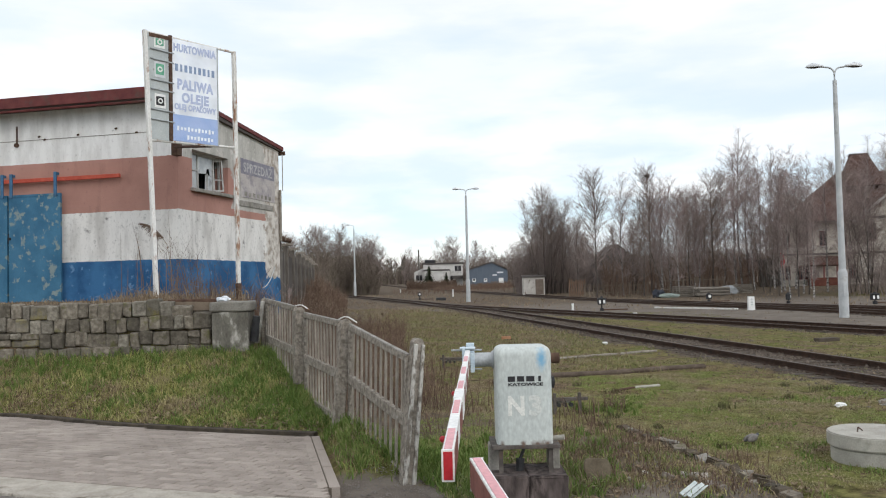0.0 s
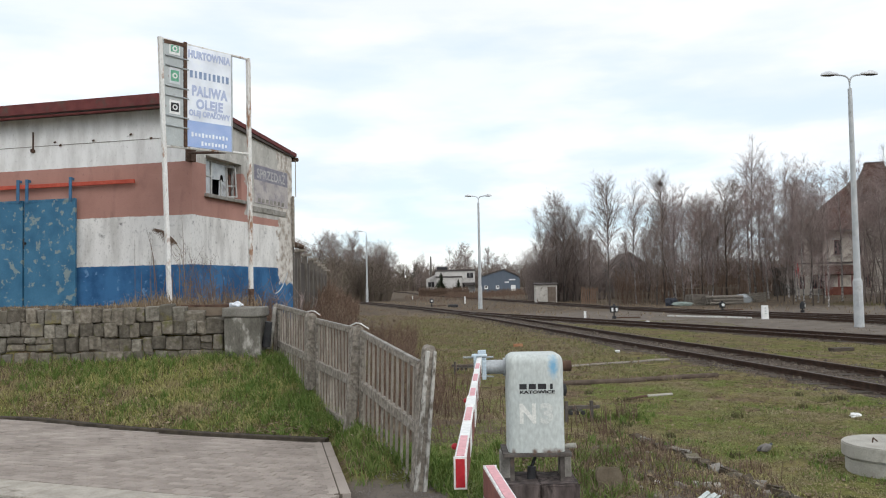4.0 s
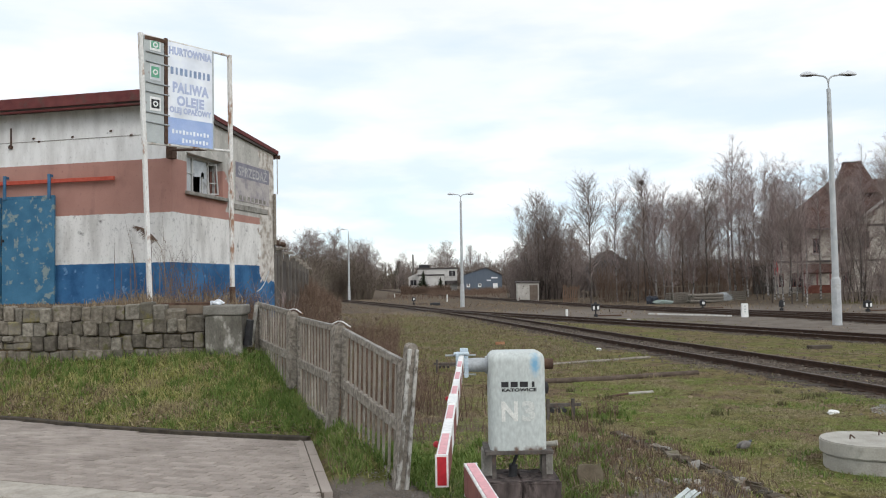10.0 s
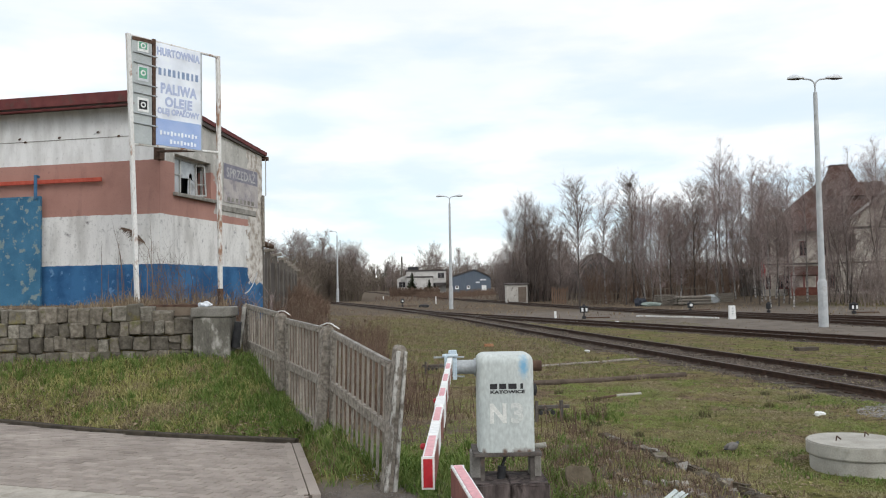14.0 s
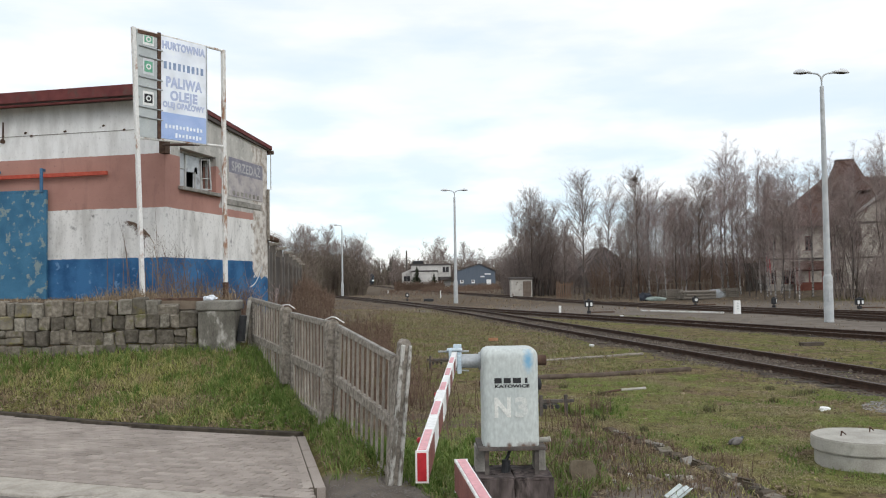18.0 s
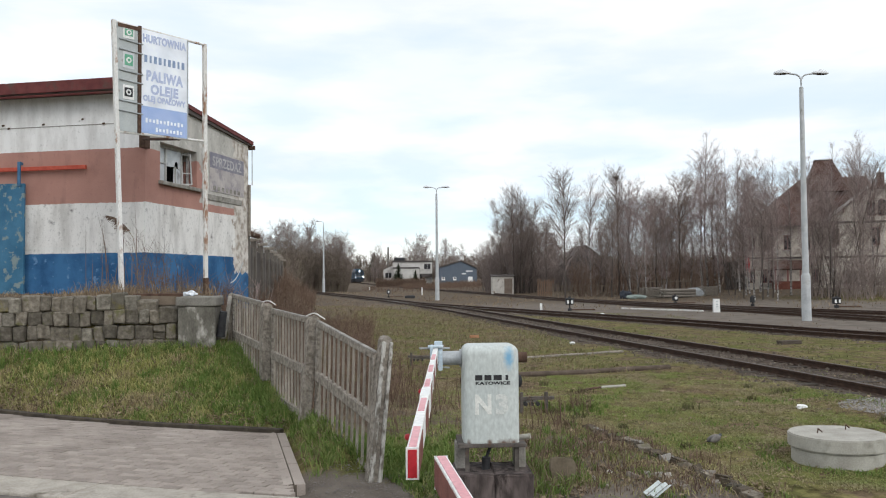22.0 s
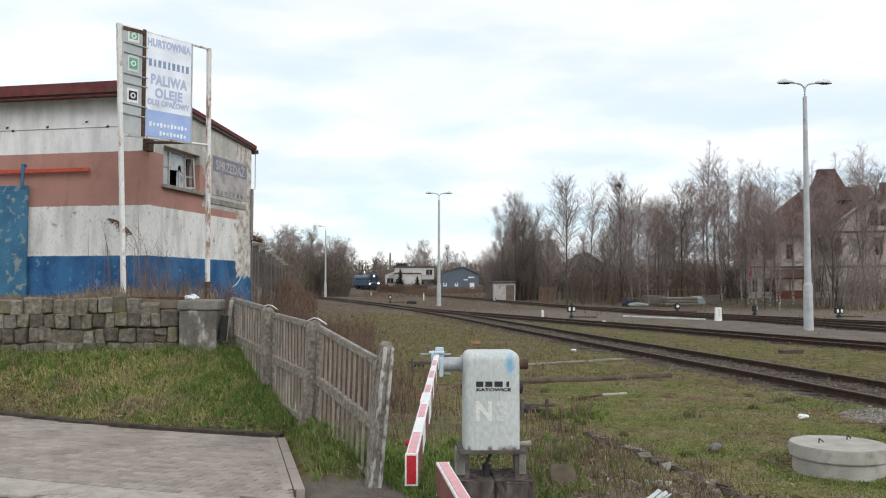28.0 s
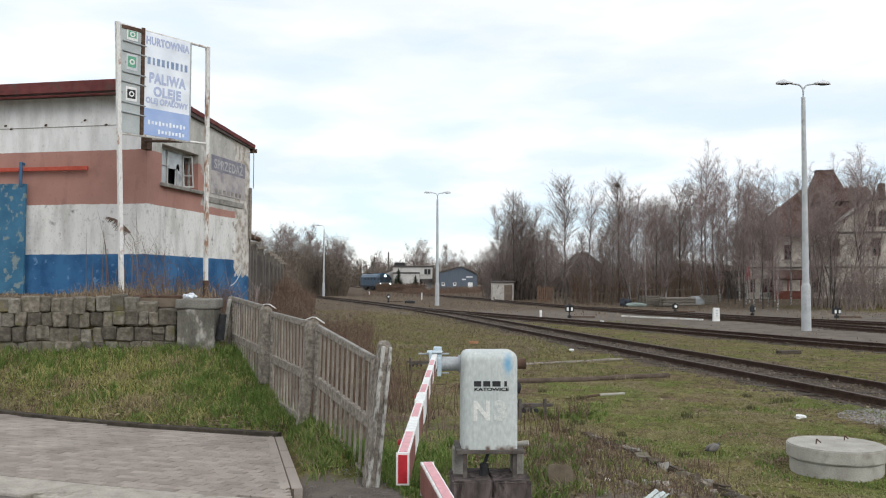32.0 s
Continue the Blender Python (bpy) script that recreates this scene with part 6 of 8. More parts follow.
def sticks(bars, material, name):
    """Tapered three-sided bars: (a, b, ra, rb) each."""
    A = np.array([b[0] for b in bars], float)
    B = np.array([b[1] for b in bars], float)
    ra = np.array([b[2] for b in bars])
    rb = np.array([b[3] for b in bars])
    D = B - A
    D /= np.linalg.norm(D, axis=1)[:, None] + 1e-9
    ref = np.where(np.abs(D[:, 2:3]) > 0.9, np.array([[1.0, 0, 0]]), np.array([[0, 0, 1.0]]))
    U = np.cross(D, ref)
    U /= np.linalg.norm(U, axis=1)[:, None] + 1e-9
    W = np.cross(D, U)
    k = len(bars)
    V = np.zeros((k, 6, 3))
    for j in range(3):
        c, s = math.cos(2.094 * j), math.sin(2.094 * j)
        off = U * c + W * s
        V[:, j] = A + off * ra[:, None]
        V[:, 3 + j] = B + off * rb[:, None]
    i = np.arange(k) * 6
    F = []
    for j in range(3):
        q = (j + 1) % 3
        F.append(np.stack([i + j, i + q, i + 3 + q, i + 3 + j], 1))
    me = bpy.data.meshes.new(name)
    me.from_pydata(V.reshape(-1, 3).tolist(), [], np.concatenate(F).tolist())
    me.materials.append(material)
    return me


def grow(seed, h, spread, stems, limbs, fine, droop, low, twig_r):
    """Stems, limbs, side branches and a crown of fine twigs for a bare tree of height h."""
    r = random.Random(seed)
    trunk, branch, crown = [], [], []
    for s in range(stems):
        ang = r.uniform(0, 6.28)
        lean = 0.0 if stems == 1 else r.uniform(0.05, 0.27)
        top = h * (1.0 if s == 0 else r.uniform(0.7, 0.97))
        base = Vector((0, 0, 0)) if stems == 1 else Vector((math.cos(ang), math.sin(ang), 0)) * r.uniform(0.1, 0.8)
        bend = Vector((r.uniform(-1, 1), r.uniform(-1, 1), 0)) * 0.02 * h
        pts = []
        for i in range(9):
            f = i / 8
            pts.append(base + Vector((math.cos(ang) * lean * top * f, math.sin(ang) * lean * top * f, top * f)) + bend * math.sin(f * 4)
                       + Vector((r.uniform(-0.06, 0.06), r.uniform(-0.06, 0.06), 0)) * (f > 0))
        r0 = h * 0.0088 * (1.0 if stems == 1 else 0.7)
        for i in range(8):
            trunk.append((pts[i], pts[i + 1], r0 * (1 - i / 8.2), r0 * (1 - (i + 1) / 8.2)))
        for _ in range(limbs // stems):
            f = low + (0.985 - low) * r.random()
            k = min(7, int(f * 8))
            p = pts[k].lerp(pts[k + 1], f * 8 - k)
            a = r.uniform(0, 6.28)
            g = (f - low) / (1 - low)
            L = spread * (0.30 + 1.5 * g) * (1 - g) ** 0.85 * r.uniform(0.55, 1.15) + 0.22
            d = Vector((math.cos(a), math.sin(a), (r.uniform(0.75, 1.5) + 0.9 * g) * (1.0 if droop > 0.05 else 0.72))).normalized()
            q = p + d * L * 0.5
            e = q + (d + Vector((0, 0, 0.30 - droop))).normalized() * L * 0.6
            rr = 0.009 + 0.009 * L
            branch.append((p, q, rr, rr * 0.65))
            branch.append((q, e, rr * 0.65, rr * 0.25))
            for _ in range(1 + int(3.6 * L)):
                g2 = r.uniform(0.12, 1.0)
                o = p.lerp(q, g2 * 2) if g2 < 0.5 else q.lerp(e, g2 * 2 - 1)
                b = r.uniform(0, 6.28)
                sd = (d + Vector((math.cos(b), math.sin(b), r.uniform(-0.1, 0.6))) * 0.95).normalized()
                SL = 0.25 + L * r.uniform(0.14, 0.45) * (1.15 - 0.55 * g2)
                w = o + (sd + Vector((0, 0, -0.25 * droop))) * SL
                crown.append((o, w, twig_r * 1.3, twig_r * 0.5))
                for _ in range(max(1, int((fine - 1) * min(1.0, 0.25 + 0.6 * L)))):
                    b = r.uniform(0, 6.28)
                    td = (sd + Vector((math.cos(b), math.sin(b), r.uniform(-0.3, 0.6) - droop)) * 0.85).normalized()
                    o2 = o.lerp(w, r.uniform(0.1, 0.95))
                    crown.append((o2, o2 + td * r.uniform(0.30, 0.85) * (0.5 + 0.5 * SL), twig_r * 0.8, twig_r * 0.3))
    return trunk, branch, crown


def tree_proto(seed, h, spread, stems, limbs, fine, droop, low, bark, twig, label, twig_r=0.0062, name="birch_tree"):
    t = thing(name, pose(0, 100, 0), label, "tree", "bare trees behind the tracks")
    a, b, c = grow(seed, h, spread, stems, limbs, fine, droop, low, twig_r)
    for k in range(1, len(a) // 8):
        ob = new("trunk", sticks(a[k * 8:k * 8 + 8], bark, "trunk"))
        ob.parent = t
    for nm, bars, mt in (("trunk", a[:8], bark), ("branchwork", b, twig), ("crown", c, twig)):
        ob = new(nm, sticks(bars, mt, nm))
        ob.parent = t
    return t


PROTO = [
    tree_proto(1, 12, 3.4, 1, 64, 8, 0.34, 0.13, M_BIRCH, M_TWIGPALE, "slender bare birch with drooping pale twigs", 0.0050),
    tree_proto(2, 14, 3.8, 1, 70, 8, 0.40, 0.12, M_BIRCH, M_TWIGPALE, "tall bare birch with fine hanging twigs", 0.0050),
    tree_proto(3, 11, 4.6, 1, 66, 7, 0.0, 0.16, M_BARK, M_TWIG, "bare upright tree with dark twigs", name="bare_tree"),
    tree_proto(4, 10.5, 4.2, 6, 138, 6, 0.0, 0.12, M_BARK, M_TWIG, "bare many-stemmed tree with dense dark twigs", name="bare_tree"),
    tree_proto(5, 12.5, 4.2, 2, 80, 6, 0.08, 0.14, M_BARK, M_TWIG, "bare twin-stemmed tree with dark twigs", name="bare_tree"),
    tree_proto(6, 15, 3.6, 1, 74, 8, 0.36, 0.16, M_BIRCH, M_TWIGPALE, "very tall bare birch with pale trunk", 0.0050),
]
PROTO_H = [12, 14, 11, 10.5, 12.5, 15]
STANDING = set()


def plant(kind, bearing, depth, height, rz=None):
    """A tree by its bearing (metres aside for each metre away), with its own size."""
    k = height / PROTO_H[kind]
    x = bearing * depth
    m = pose(x, depth, ground_z(x, depth) - 0.05, 0, 0, random.uniform(0, 360) if rz is None else rz)
    if kind in STANDING:
        o = copy_thing(PROTO[kind], m)
    else:
        o = PROTO[kind]
        o.matrix_basis = m
        STANDING.add(kind)
    o.scale = (k * random.uniform(0.9, 1.1), k * random.uniform(0.9, 1.1), k)
    return o


R = random.Random(5)
# bearing x/y, depth, height, kind
for b, d, h, k in ((0.113, 104, 11.0, 3), (0.124, 106, 11.6, 3), (0.100, 112, 6.0, 3), (0.134, 104, 9.6, 3), (0.119, 103, 12.8, 2), (0.107, 106, 8.6, 3), (0.128, 103, 11.4, 2), (0.121, 102, 11.4, 4), (0.142, 106, 8.4, 3), (0.152, 104, 7.6, 4),
                   (0.180, 80, 11.8, 2), (0.158, 98, 8.6, 2), (0.212, 84, 12.0, 0), (0.244, 85, 12.6, 2), (0.250, 92, 12, 0),
                   (0.268, 84, 11.6, 0), (0.283, 92, 10.8, 4), (0.296, 86, 10.6, 0), (0.308, 95, 11, 4), (0.318, 84, 11.6, 2), (0.330, 88, 12.4, 1),
                   (0.352, 85, 16.0, 5), (0.345, 90, 14.6, 1), (0.362, 88, 14.8, 1), (0.375, 84, 12.8, 0), (0.390, 78, 13.2, 5), (0.402, 72, 11.6, 0),
                   (0.415, 74, 12.4, 1), (0.432, 72, 11.6, 5), (0.478, 72, 11.8, 1), (0.505, 70, 12.4, 5), (0.540, 68, 12.6, 0), (0.58, 72, 12, 5), (0.262, 78, 7.6, 4),
                   (0.278, 76, 9.6, 0), (0.236, 80, 8.6, 4), (0.395, 66, 6.6, 2), (0.345, 78, 10.5, 0),
                   (0.50, 60, 7.6, 3), (0.548, 60, 8.8, 4), (0.424, 66, 9.6, 0), (0.43, 64, 7.2, 2), (0.483, 63, 9.6, 4), (0.513, 62, 9.8, 4), (0.535, 63, 11.2, 0), (0.38, 72, 9.8, 4), 
                   (0.29, 79, 9.0, 2), 
                   (0.306, 104, 11.8, 3), (0.408, 64, 9.4, 0), (0.452, 66, 10.6, 5), (0.555, 61, 10.4, 5), (0.398, 70, 10.8, 5), (0.366, 78, 11.4, 1), (0.418, 62, 7.6, 2), (0.436, 60, 8.0, 1), (0.474, 59, 8.4, 0), (0.500, 61, 9.4, 5), (0.258, 80, 11.2, 5), (0.300, 80, 10.4, 1)):
    plant(k, b, d, h)
for _ in range(14):   # the depth of the wood
    b = R.uniform(0.20, 0.40)
    plant(R.choice((2, 3, 4, 0, 4, 2)), b, R.uniform(90, 116), R.uniform(8.0, 11.0))
for _ in range(14):
    b = R.uniform(0.085, 0.17)
    plant(R.choice((3, 4, 2)), b, R.uniform(108, 126), R.uniform(5.5, 8.2))
for b, d, h, k in ((-0.041, 262, 11.6, 3), (-0.046, 270, 9.5, 3), (-0.003, 262, 13.2, 3), (0.012, 262, 14.0, 2), (0.008, 272, 12.0, 3), (0.0386, 262, 12.4, 2), (0.0553, 262, 11.2, 3), (-0.02, 275, 8.5, 3), (0.025, 275, 9.0, 3),
                   (0.070, 268, 8.0, 3), (0.047, 276, 8.5, 3), (-0.031, 275, 8.0, 3)):
    plant(k, b, d, h)

bm = bmesh.new()
bmesh.ops.create_icosphere(bm, subdivisions=2, radius=0.30)
for v in bm.verts:
    v.co *= random.uniform(0.75, 1.15)
    v.co.z *= 0.8
one("bird_nest", bm, M_BARK, pose(0.2436 * 85, 85, 11.9), "dark stick nest high in a bare tree", "nest")


def shoots(name, n, area, h, twig_n, r, material, label, category, seed, top=None):
    """A thicket: leaning shoots with side twigs over an area of the plan."""
    rg = random.Random(seed)
    bars = []
    made = 0
    while made < n:
        x, y = area(rg)
        made += 1
        H = (h[0] + (h[1] - h[0]) * rg.random()) * (top(x, y) if top else 1.0)
        a = rg.uniform(0, 6.28)
        base = Vector((x, y, ground_z(x, y) - 0.05))
        tip = base + Vector((math.cos(a) * H * 0.22, math.sin(a) * H * 0.22, H))
        mid = base.lerp(tip, 0.5) + Vector((rg.uniform(-0.1, 0.1) * H, rg.uniform(-0.1, 0.1) * H, 0)) * 0.5
        bars.append((base, mid, r * 1.5, r))
        bars.append((mid, tip, r, r * 0.5))
        for _ in range(twig_n):
            f = rg.uniform(0.3, 1.0)
            o = base.lerp(mid, f * 2) if f < 0.5 else mid.lerp(tip, f * 2 - 1)
            b = rg.uniform(0, 6.28)
            L = H * rg.uniform(0.10, 0.28)
            bars.append((o, o + Vector((math.cos(b) * 0.75, math.sin(b) * 0.75, rg.uniform(0.2, 1.1))) * L, r * 0.7, r * 0.35))
    return tagged(new(name, sticks(bars, material, name)), label, category, kind="stuff")


# round-crowned bare trees rise out of the thicket beyond the storehouse
for b, d, h, k in ((-0.186, 138, 9.4, 3), (-0.176, 150, 10.6, 4), (-0.166, 142, 9.8, 3), (-0.155, 152, 11.2, 3), (-0.146, 140, 10.4, 3), (-0.138, 150, 11.4, 4), (-0.130, 138, 10.0, 3), (-0.122, 146, 9.6, 2),
                   (-0.112, 140, 8.0, 3), (-0.106, 148, 9.0, 3), (-0.100, 138, 8.8, 3), (-0.094, 146, 9.3, 3), (-0.089, 140, 8.6, 3), (-0.084, 148, 8.4, 3), (-0.196, 146, 9.6, 3), (-0.118, 136, 7.4, 3), (-0.080, 150, 7.4, 3)):
    o = plant(k, b, d, h)
    o.scale = (o.scale.x * 1.3, o.scale.y * 1.3, o.scale.z * 1.09)
# thicket on the near side of the curve
shoots("thicket", 2800, lambda g: ((lambda d: (g.uniform(-0.205, -0.0765) * d, d))(g.uniform(128, 172))), (4.2, 7.6), 30, 0.020, M_FARTWIG, "dense leafless thicket beside the curving line", "thicket", 41,
       top=lambda x, y: 0.94 * (0.62 + 0.38 * smooth_step(0.078, 0.098, -x / y)) * (0.86 + 0.2 * noise.noise((x * 0.22, y * 0.2, 1))))
shoots("thicket", 500, lambda g: ((lambda d: (g.uniform(-0.30, -0.13) * d, d))(g.uniform(60, 110))), (2.5, 5.0), 12, 0.022, M_FARTWIG, "leafless bushes behind the storehouse", "thicket", 42)
shoots("undergrowth", 1900, lambda g: ((lambda d: (g.uniform(0.19, 0.62) * d, d))(g.uniform(82, 118))), (1.2, 4.2), 10, 0.017, M_BRAMBLE, "brown leafless undergrowth beneath the trees", "undergrowth", 43)
shoots("undergrowth", 900, lambda g: ((lambda d: (g.uniform(0.085, 0.20) * d, d))(g.uniform(106, 126))), (1.6, 4.6), 12, 0.018, M_TWIG, "brown leafless scrub beside the hut", "undergrowth", 44)
shoots("undergrowth", 300, lambda g: ((lambda d: (g.uniform(0.47, 0.66) * d, d))(g.uniform(58, 66))), (0.9, 1.9), 14, 0.014, M_TWIG, "bare hedge before the station house", "hedge", 45)
shoots("brush", 800, lambda g: ((lambda d: (g.uniform(-0.018, 0.075) * d, d))(g.uniform(186, 197))), (0.2, 0.6), 6, 0.022, M_BRAMBLE, "reddish brown brush along the far line", "brush", 46)
shoots("brush", 900, lambda g: (g.uniform(-8.5, 3.0), g.uniform(193.5, 196)), (0.7, 2.1), 10, 0.025, M_BRAMBLE, "reddish brown brush grown over the low brick wall", "brush", 75)
shoots("brush", 1500, lambda g: ((lambda d: (g.uniform(-0.01, 0.085) * d, d))(g.uniform(160, 194))), (0.4, 1.15), 8, 0.022, M_BRAMBLE, "dark brown brush before the blue shed", "brush", 76)
shoots("brush", 600, lambda g: ((lambda d: (g.uniform(-0.20, -0.115) * d, d))(g.uniform(46, 90))), (0.4, 1.2), 6, 0.016, M_BRAMBLE, "brown brush beside the first track", "brush", 47)
shoots("brush", 1100, lambda g: ((lambda d: (g.uniform(-0.165, -0.118) * d, d))(g.uniform(22, 60))), (0.35, 1.1), 8, 0.008, M_BRAMBLE, "brown bramble below the yard wall", "brush", 65)
shoots("bush", 160, lambda g: ((lambda d: (g.uniform(0.515, 0.60) * d, d))(g.uniform(55, 59))), (1.6, 3.4), 22, 0.010, M_TWIG, "dense bare bush beside the siding", "bush", 66)
shoots("saplings", 60, lambda g: (fence_x(17) + g.uniform(0.2, 1.4) - 0.05, g.uniform(15.5, 24)), (0.5, 1.3), 9, 0.005, M_BRAMBLE, "bare saplings beyond the fence", "saplings", 48)
shoots("saplings", 16, lambda g: (g.uniform(-3.5, -2.9), g.uniform(15.0, 17.5)), (0.7, 1.5), 7, 0.006, M_TWIGPALE, "pale bare saplings at the end of the fence", "saplings", 67)
shoots("dead_weeds", 34, lambda g: (g.gauss(-5.0, 0.32), g.uniform(16.6, 18.2)), (0.5, 1.35), 11, 0.0035, M_BRAMBLE, "tangled bare weeds before the storehouse", "weeds", 74)
shoots("far_woods", 6000, lambda g: ((lambda d: (g.uniform(-0.5, 0.6) * d, d))(g.uniform(300, 330))), (1.6, 5.0), 10, 0.17, M_FARTWIG, "low leafless scrub along the horizon", "woods", 50)
shoots("far_woods", 5200, lambda g: ((lambda d: (g.uniform(-0.9, 0.9) * d, d))(g.uniform(330, 420))), (5.5, 10.5), 14, 0.11, M_FARTWIG, "leafless woods along the horizon", "woods", 49)
shoots("brush", 2300, lambda g: (lambda y: (fence_x(min(y, 15)) + g.uniform(0.2 if y < 15.4 else -1.5, 2.6) - 0.05 * max(0, y - 15), y))(g.uniform(12.5, 32)), (0.25, 0.85), 7, 0.005, M_BRAMBLE, "tangled brown bramble beyond the fence", "brush", 60)
shoots("brush", 700, lambda g: (g.uniform(-5.2, -2.6), g.uniform(15.2, 30)), (0.25, 0.8), 8, 0.0055, M_BRAMBLE, "brown bramble on the slope below the yard wall", "brush", 63)
shoots("brush", 900, lambda g: ((lambda d: (g.uniform(-0.06, 0.10) * d, d))(g.uniform(120, 185))), (0.2, 0.7), 6, 0.02, M_BRAMBLE, "low brown brush before the sheds", "brush", 64)
shoots("woodland_shoots", 320, lambda g: ((lambda d: (g.uniform(0.20, 0.415) * d, d))(g.uniform(96, 120))), (3.0, 6.0), 14, 0.012, M_TWIG, "close-grown bare young growth inside the wood", "young trees", 61)
shoots("woodland_shoots", 420, lambda g: ((lambda d: (g.uniform(0.088, 0.20) * d, d))(g.uniform(112, 130))), (3.5, 7.0), 16, 0.014, M_TWIG, "close-grown bare young growth behind the hut", "young trees", 62)


def fallen_leaves():
    """Flat dead leaves and chips on the soil round the barrier machine."""
    g = random.Random(70)
    v, f = [], []
    for k in range(8200):
        y = g.uniform(7.5, 10.4) if k < 5200 else g.uniform(8.0, 16.5)
        x = g.uniform(0.3, 2.45 + (10.3 - y) * 0.30) if k < 5200 else g.uniform(0.5, 9.0)
        if noise.noise((x * 1.5, y * 1.5, 6)) < -0.15:
            continue
        s, a, z = g.uniform(0.012, 0.032), g.uniform(0, 6.28), ground_z(x, y) + g.uniform(0.004, 0.03)
        c, d = math.cos(a) * s, math.sin(a) * s
        i = len(v)
        k = g.uniform(-0.6, 0.6) * s
        v += [(x - c, y - d, z), (x + d * 0.6, y - c * 0.6, z + k), (x + c, y + d, z), (x - d * 0.6, y + c * 0.6, z + abs(k))]
        f.append((i, i + 1, i + 2, i + 3))
    for k in range(2600):
        x = g.uniform(-6.5, -0.7)
        y = max(pave_far(x) + 0.1, 8.9) + abs(g.gauss(0, 0.55))
        if y > 14 or x > fence_x(y) - 0.05 or (x > -1.65 and y < 10.3 and x < pave_right(y) + 0.2) or noise.noise((x * 1.1, y * 1.6, 3)) < 0.0:
            continue
        s, a, z = g.uniform(0.014, 0.036), g.uniform(0, 6.28), ground_z(x, y) + g.uniform(0.02, 0.07)
        c, d, i, k = math.cos(a) * s, math.sin(a) * s, len(v), g.uniform(-0.6, 0.6) * s
        v += [(x - c, y - d, z), (x + d * 0.6, y - c * 0.6, z + k), (x + c, y + d, z), (x - d * 0.6, y + c * 0.6, z + abs(k))]
        f.append((i, i + 1, i + 2, i + 3))
    tagged(new("fallen_leaves", from_arrays("fallen_leaves", v, f, M_STRAW)), "brown fallen leaves and chips on the soil and turf", "leaves", kind="stuff")


fallen_leaves()


# a tall dry reed by the sign's post, its plume blown aside
t = thing("dry_reed", pose(-5.62, 17.3, ground_z(-5.62, 17.3)), "tall dry reed with a feathery brown plume", "reed")
bm = bmesh.new()
tube(bm, [(0.10, 0, -0.05), (0.06, 0, 0.7), (-0.02, 0, 1.15), (-0.16, 0, 1.36), (-0.36, 0, 1.52), (-0.50, 0, 1.58)], 0.006, 6)
part("stem", bm, M_STRAW, t)
g = random.Random(3)
bars = []
for _ in range(340):
    f = g.random()
    o = Vector((-0.08 - 0.42 * f, g.uniform(-0.02, 0.02), 1.28 + 0.30 * math.sin(f * 1.57)))
    L = g.uniform(0.06, 0.21) * (1.1 - f * 0.45)
    d = Vector((-0.95, g.uniform(-0.3, 0.3), g.uniform(-0.35, 0.30)))
    e = o + d * L * 0.6
    bars.append((o, e, 0.0035, 0.0028))
    bars.append((e, e + (d + Vector((0, 0, -0.5))) * L * 0.5, 0.0028, 0.001))
ob = new("plume", sticks(bars, M_BRAMBLE, "plume"))
ob.parent = t

# ---- concrete post-and-panel wall behind the storehouse ----
M_OLDCONC = mat("blackened_concrete", [(0.075, 0.064, 0.056), (0.18, 0.16, 0.14)], 0.95, 4, fine=40, stain=(0.42, 0.40, 0.37), stain_at=(0.57, 0.66), stain_scale=3, stretch=(2, 2, 0.5))


def build_yard_wall():
    t = thing("yard_wall", Matrix(), "blackened precast concrete yard wall with cranked posts", "wall")
    a, b, n = Vector((-4.78, 24.6)), Vector((-6.45, 42.0)), 7
    d = (b - a) / n
    rz = math.degrees(math.atan2(d.y, d.x)) - 90
    r = random.Random(9)
    for i in range(n + 1):
        p, top = a + d * i, 3.16 - 0.34 * i / n
        bm = bmesh.new()
        solid(bm, 0, 0, top / 2 - 0.5, 0.17, 0.16, top - 1.0, bevel=0.012)
        post = part("post", bm, M_OLDCONC, t, m=pose(p.x, p.y, 0.98, 0, r.uniform(-1.5, 1.5), rz))
        bm = bmesh.new()
        solid(bm, 0.06, 0, top - 0.97, 0.36, 0.20, 0.09, 0, 0, r.uniform(-6, 10), bevel=0.015)
        part("post_head", bm, M_FENCE, post, "cranked post head")
        if i < n:
            for k in range(5):
                hh = top - 1.22 - r.uniform(0.0, 0.16)
                bm = bmesh.new()
                solid(bm, 0, 0, hh / 2, 0.06, d.length / 5.4, hh, bevel=0.006)
                q = p + d * ((k + 0.75) / 5.6)
                part("panel", bm, r.choice((M_BARK, M_BARK, M_OLDCONC)), t, m=pose(q.x - 0.04, q.y, 1.0, r.uniform(-1.5, 1.5), 0, rz))
    bm = bmesh.new()
    rod(bm, (-4.70, 24.4, 3.20), (-4.50, 24.9, 3.12), 0.09, 0.07, 10)
    one("loose_pipe", bm, M_RUST, Matrix(), "rusty pipe end resting on the yard wall", "pipe")
    bm = bmesh.new()
    tube(bm, [(-4.75 + 0.16 * i, 23.9 - 0.95 * i, 2.35 - 0.55 * math.sin(i / 8 * 1.5)) for i in range(9)], 0.012, 6)
    one("loose_wire", bm, M_GALV, Matrix(), "slack pale wire hanging from the gable", "wire")


build_yard_wall()

# ---- things in the yard ----


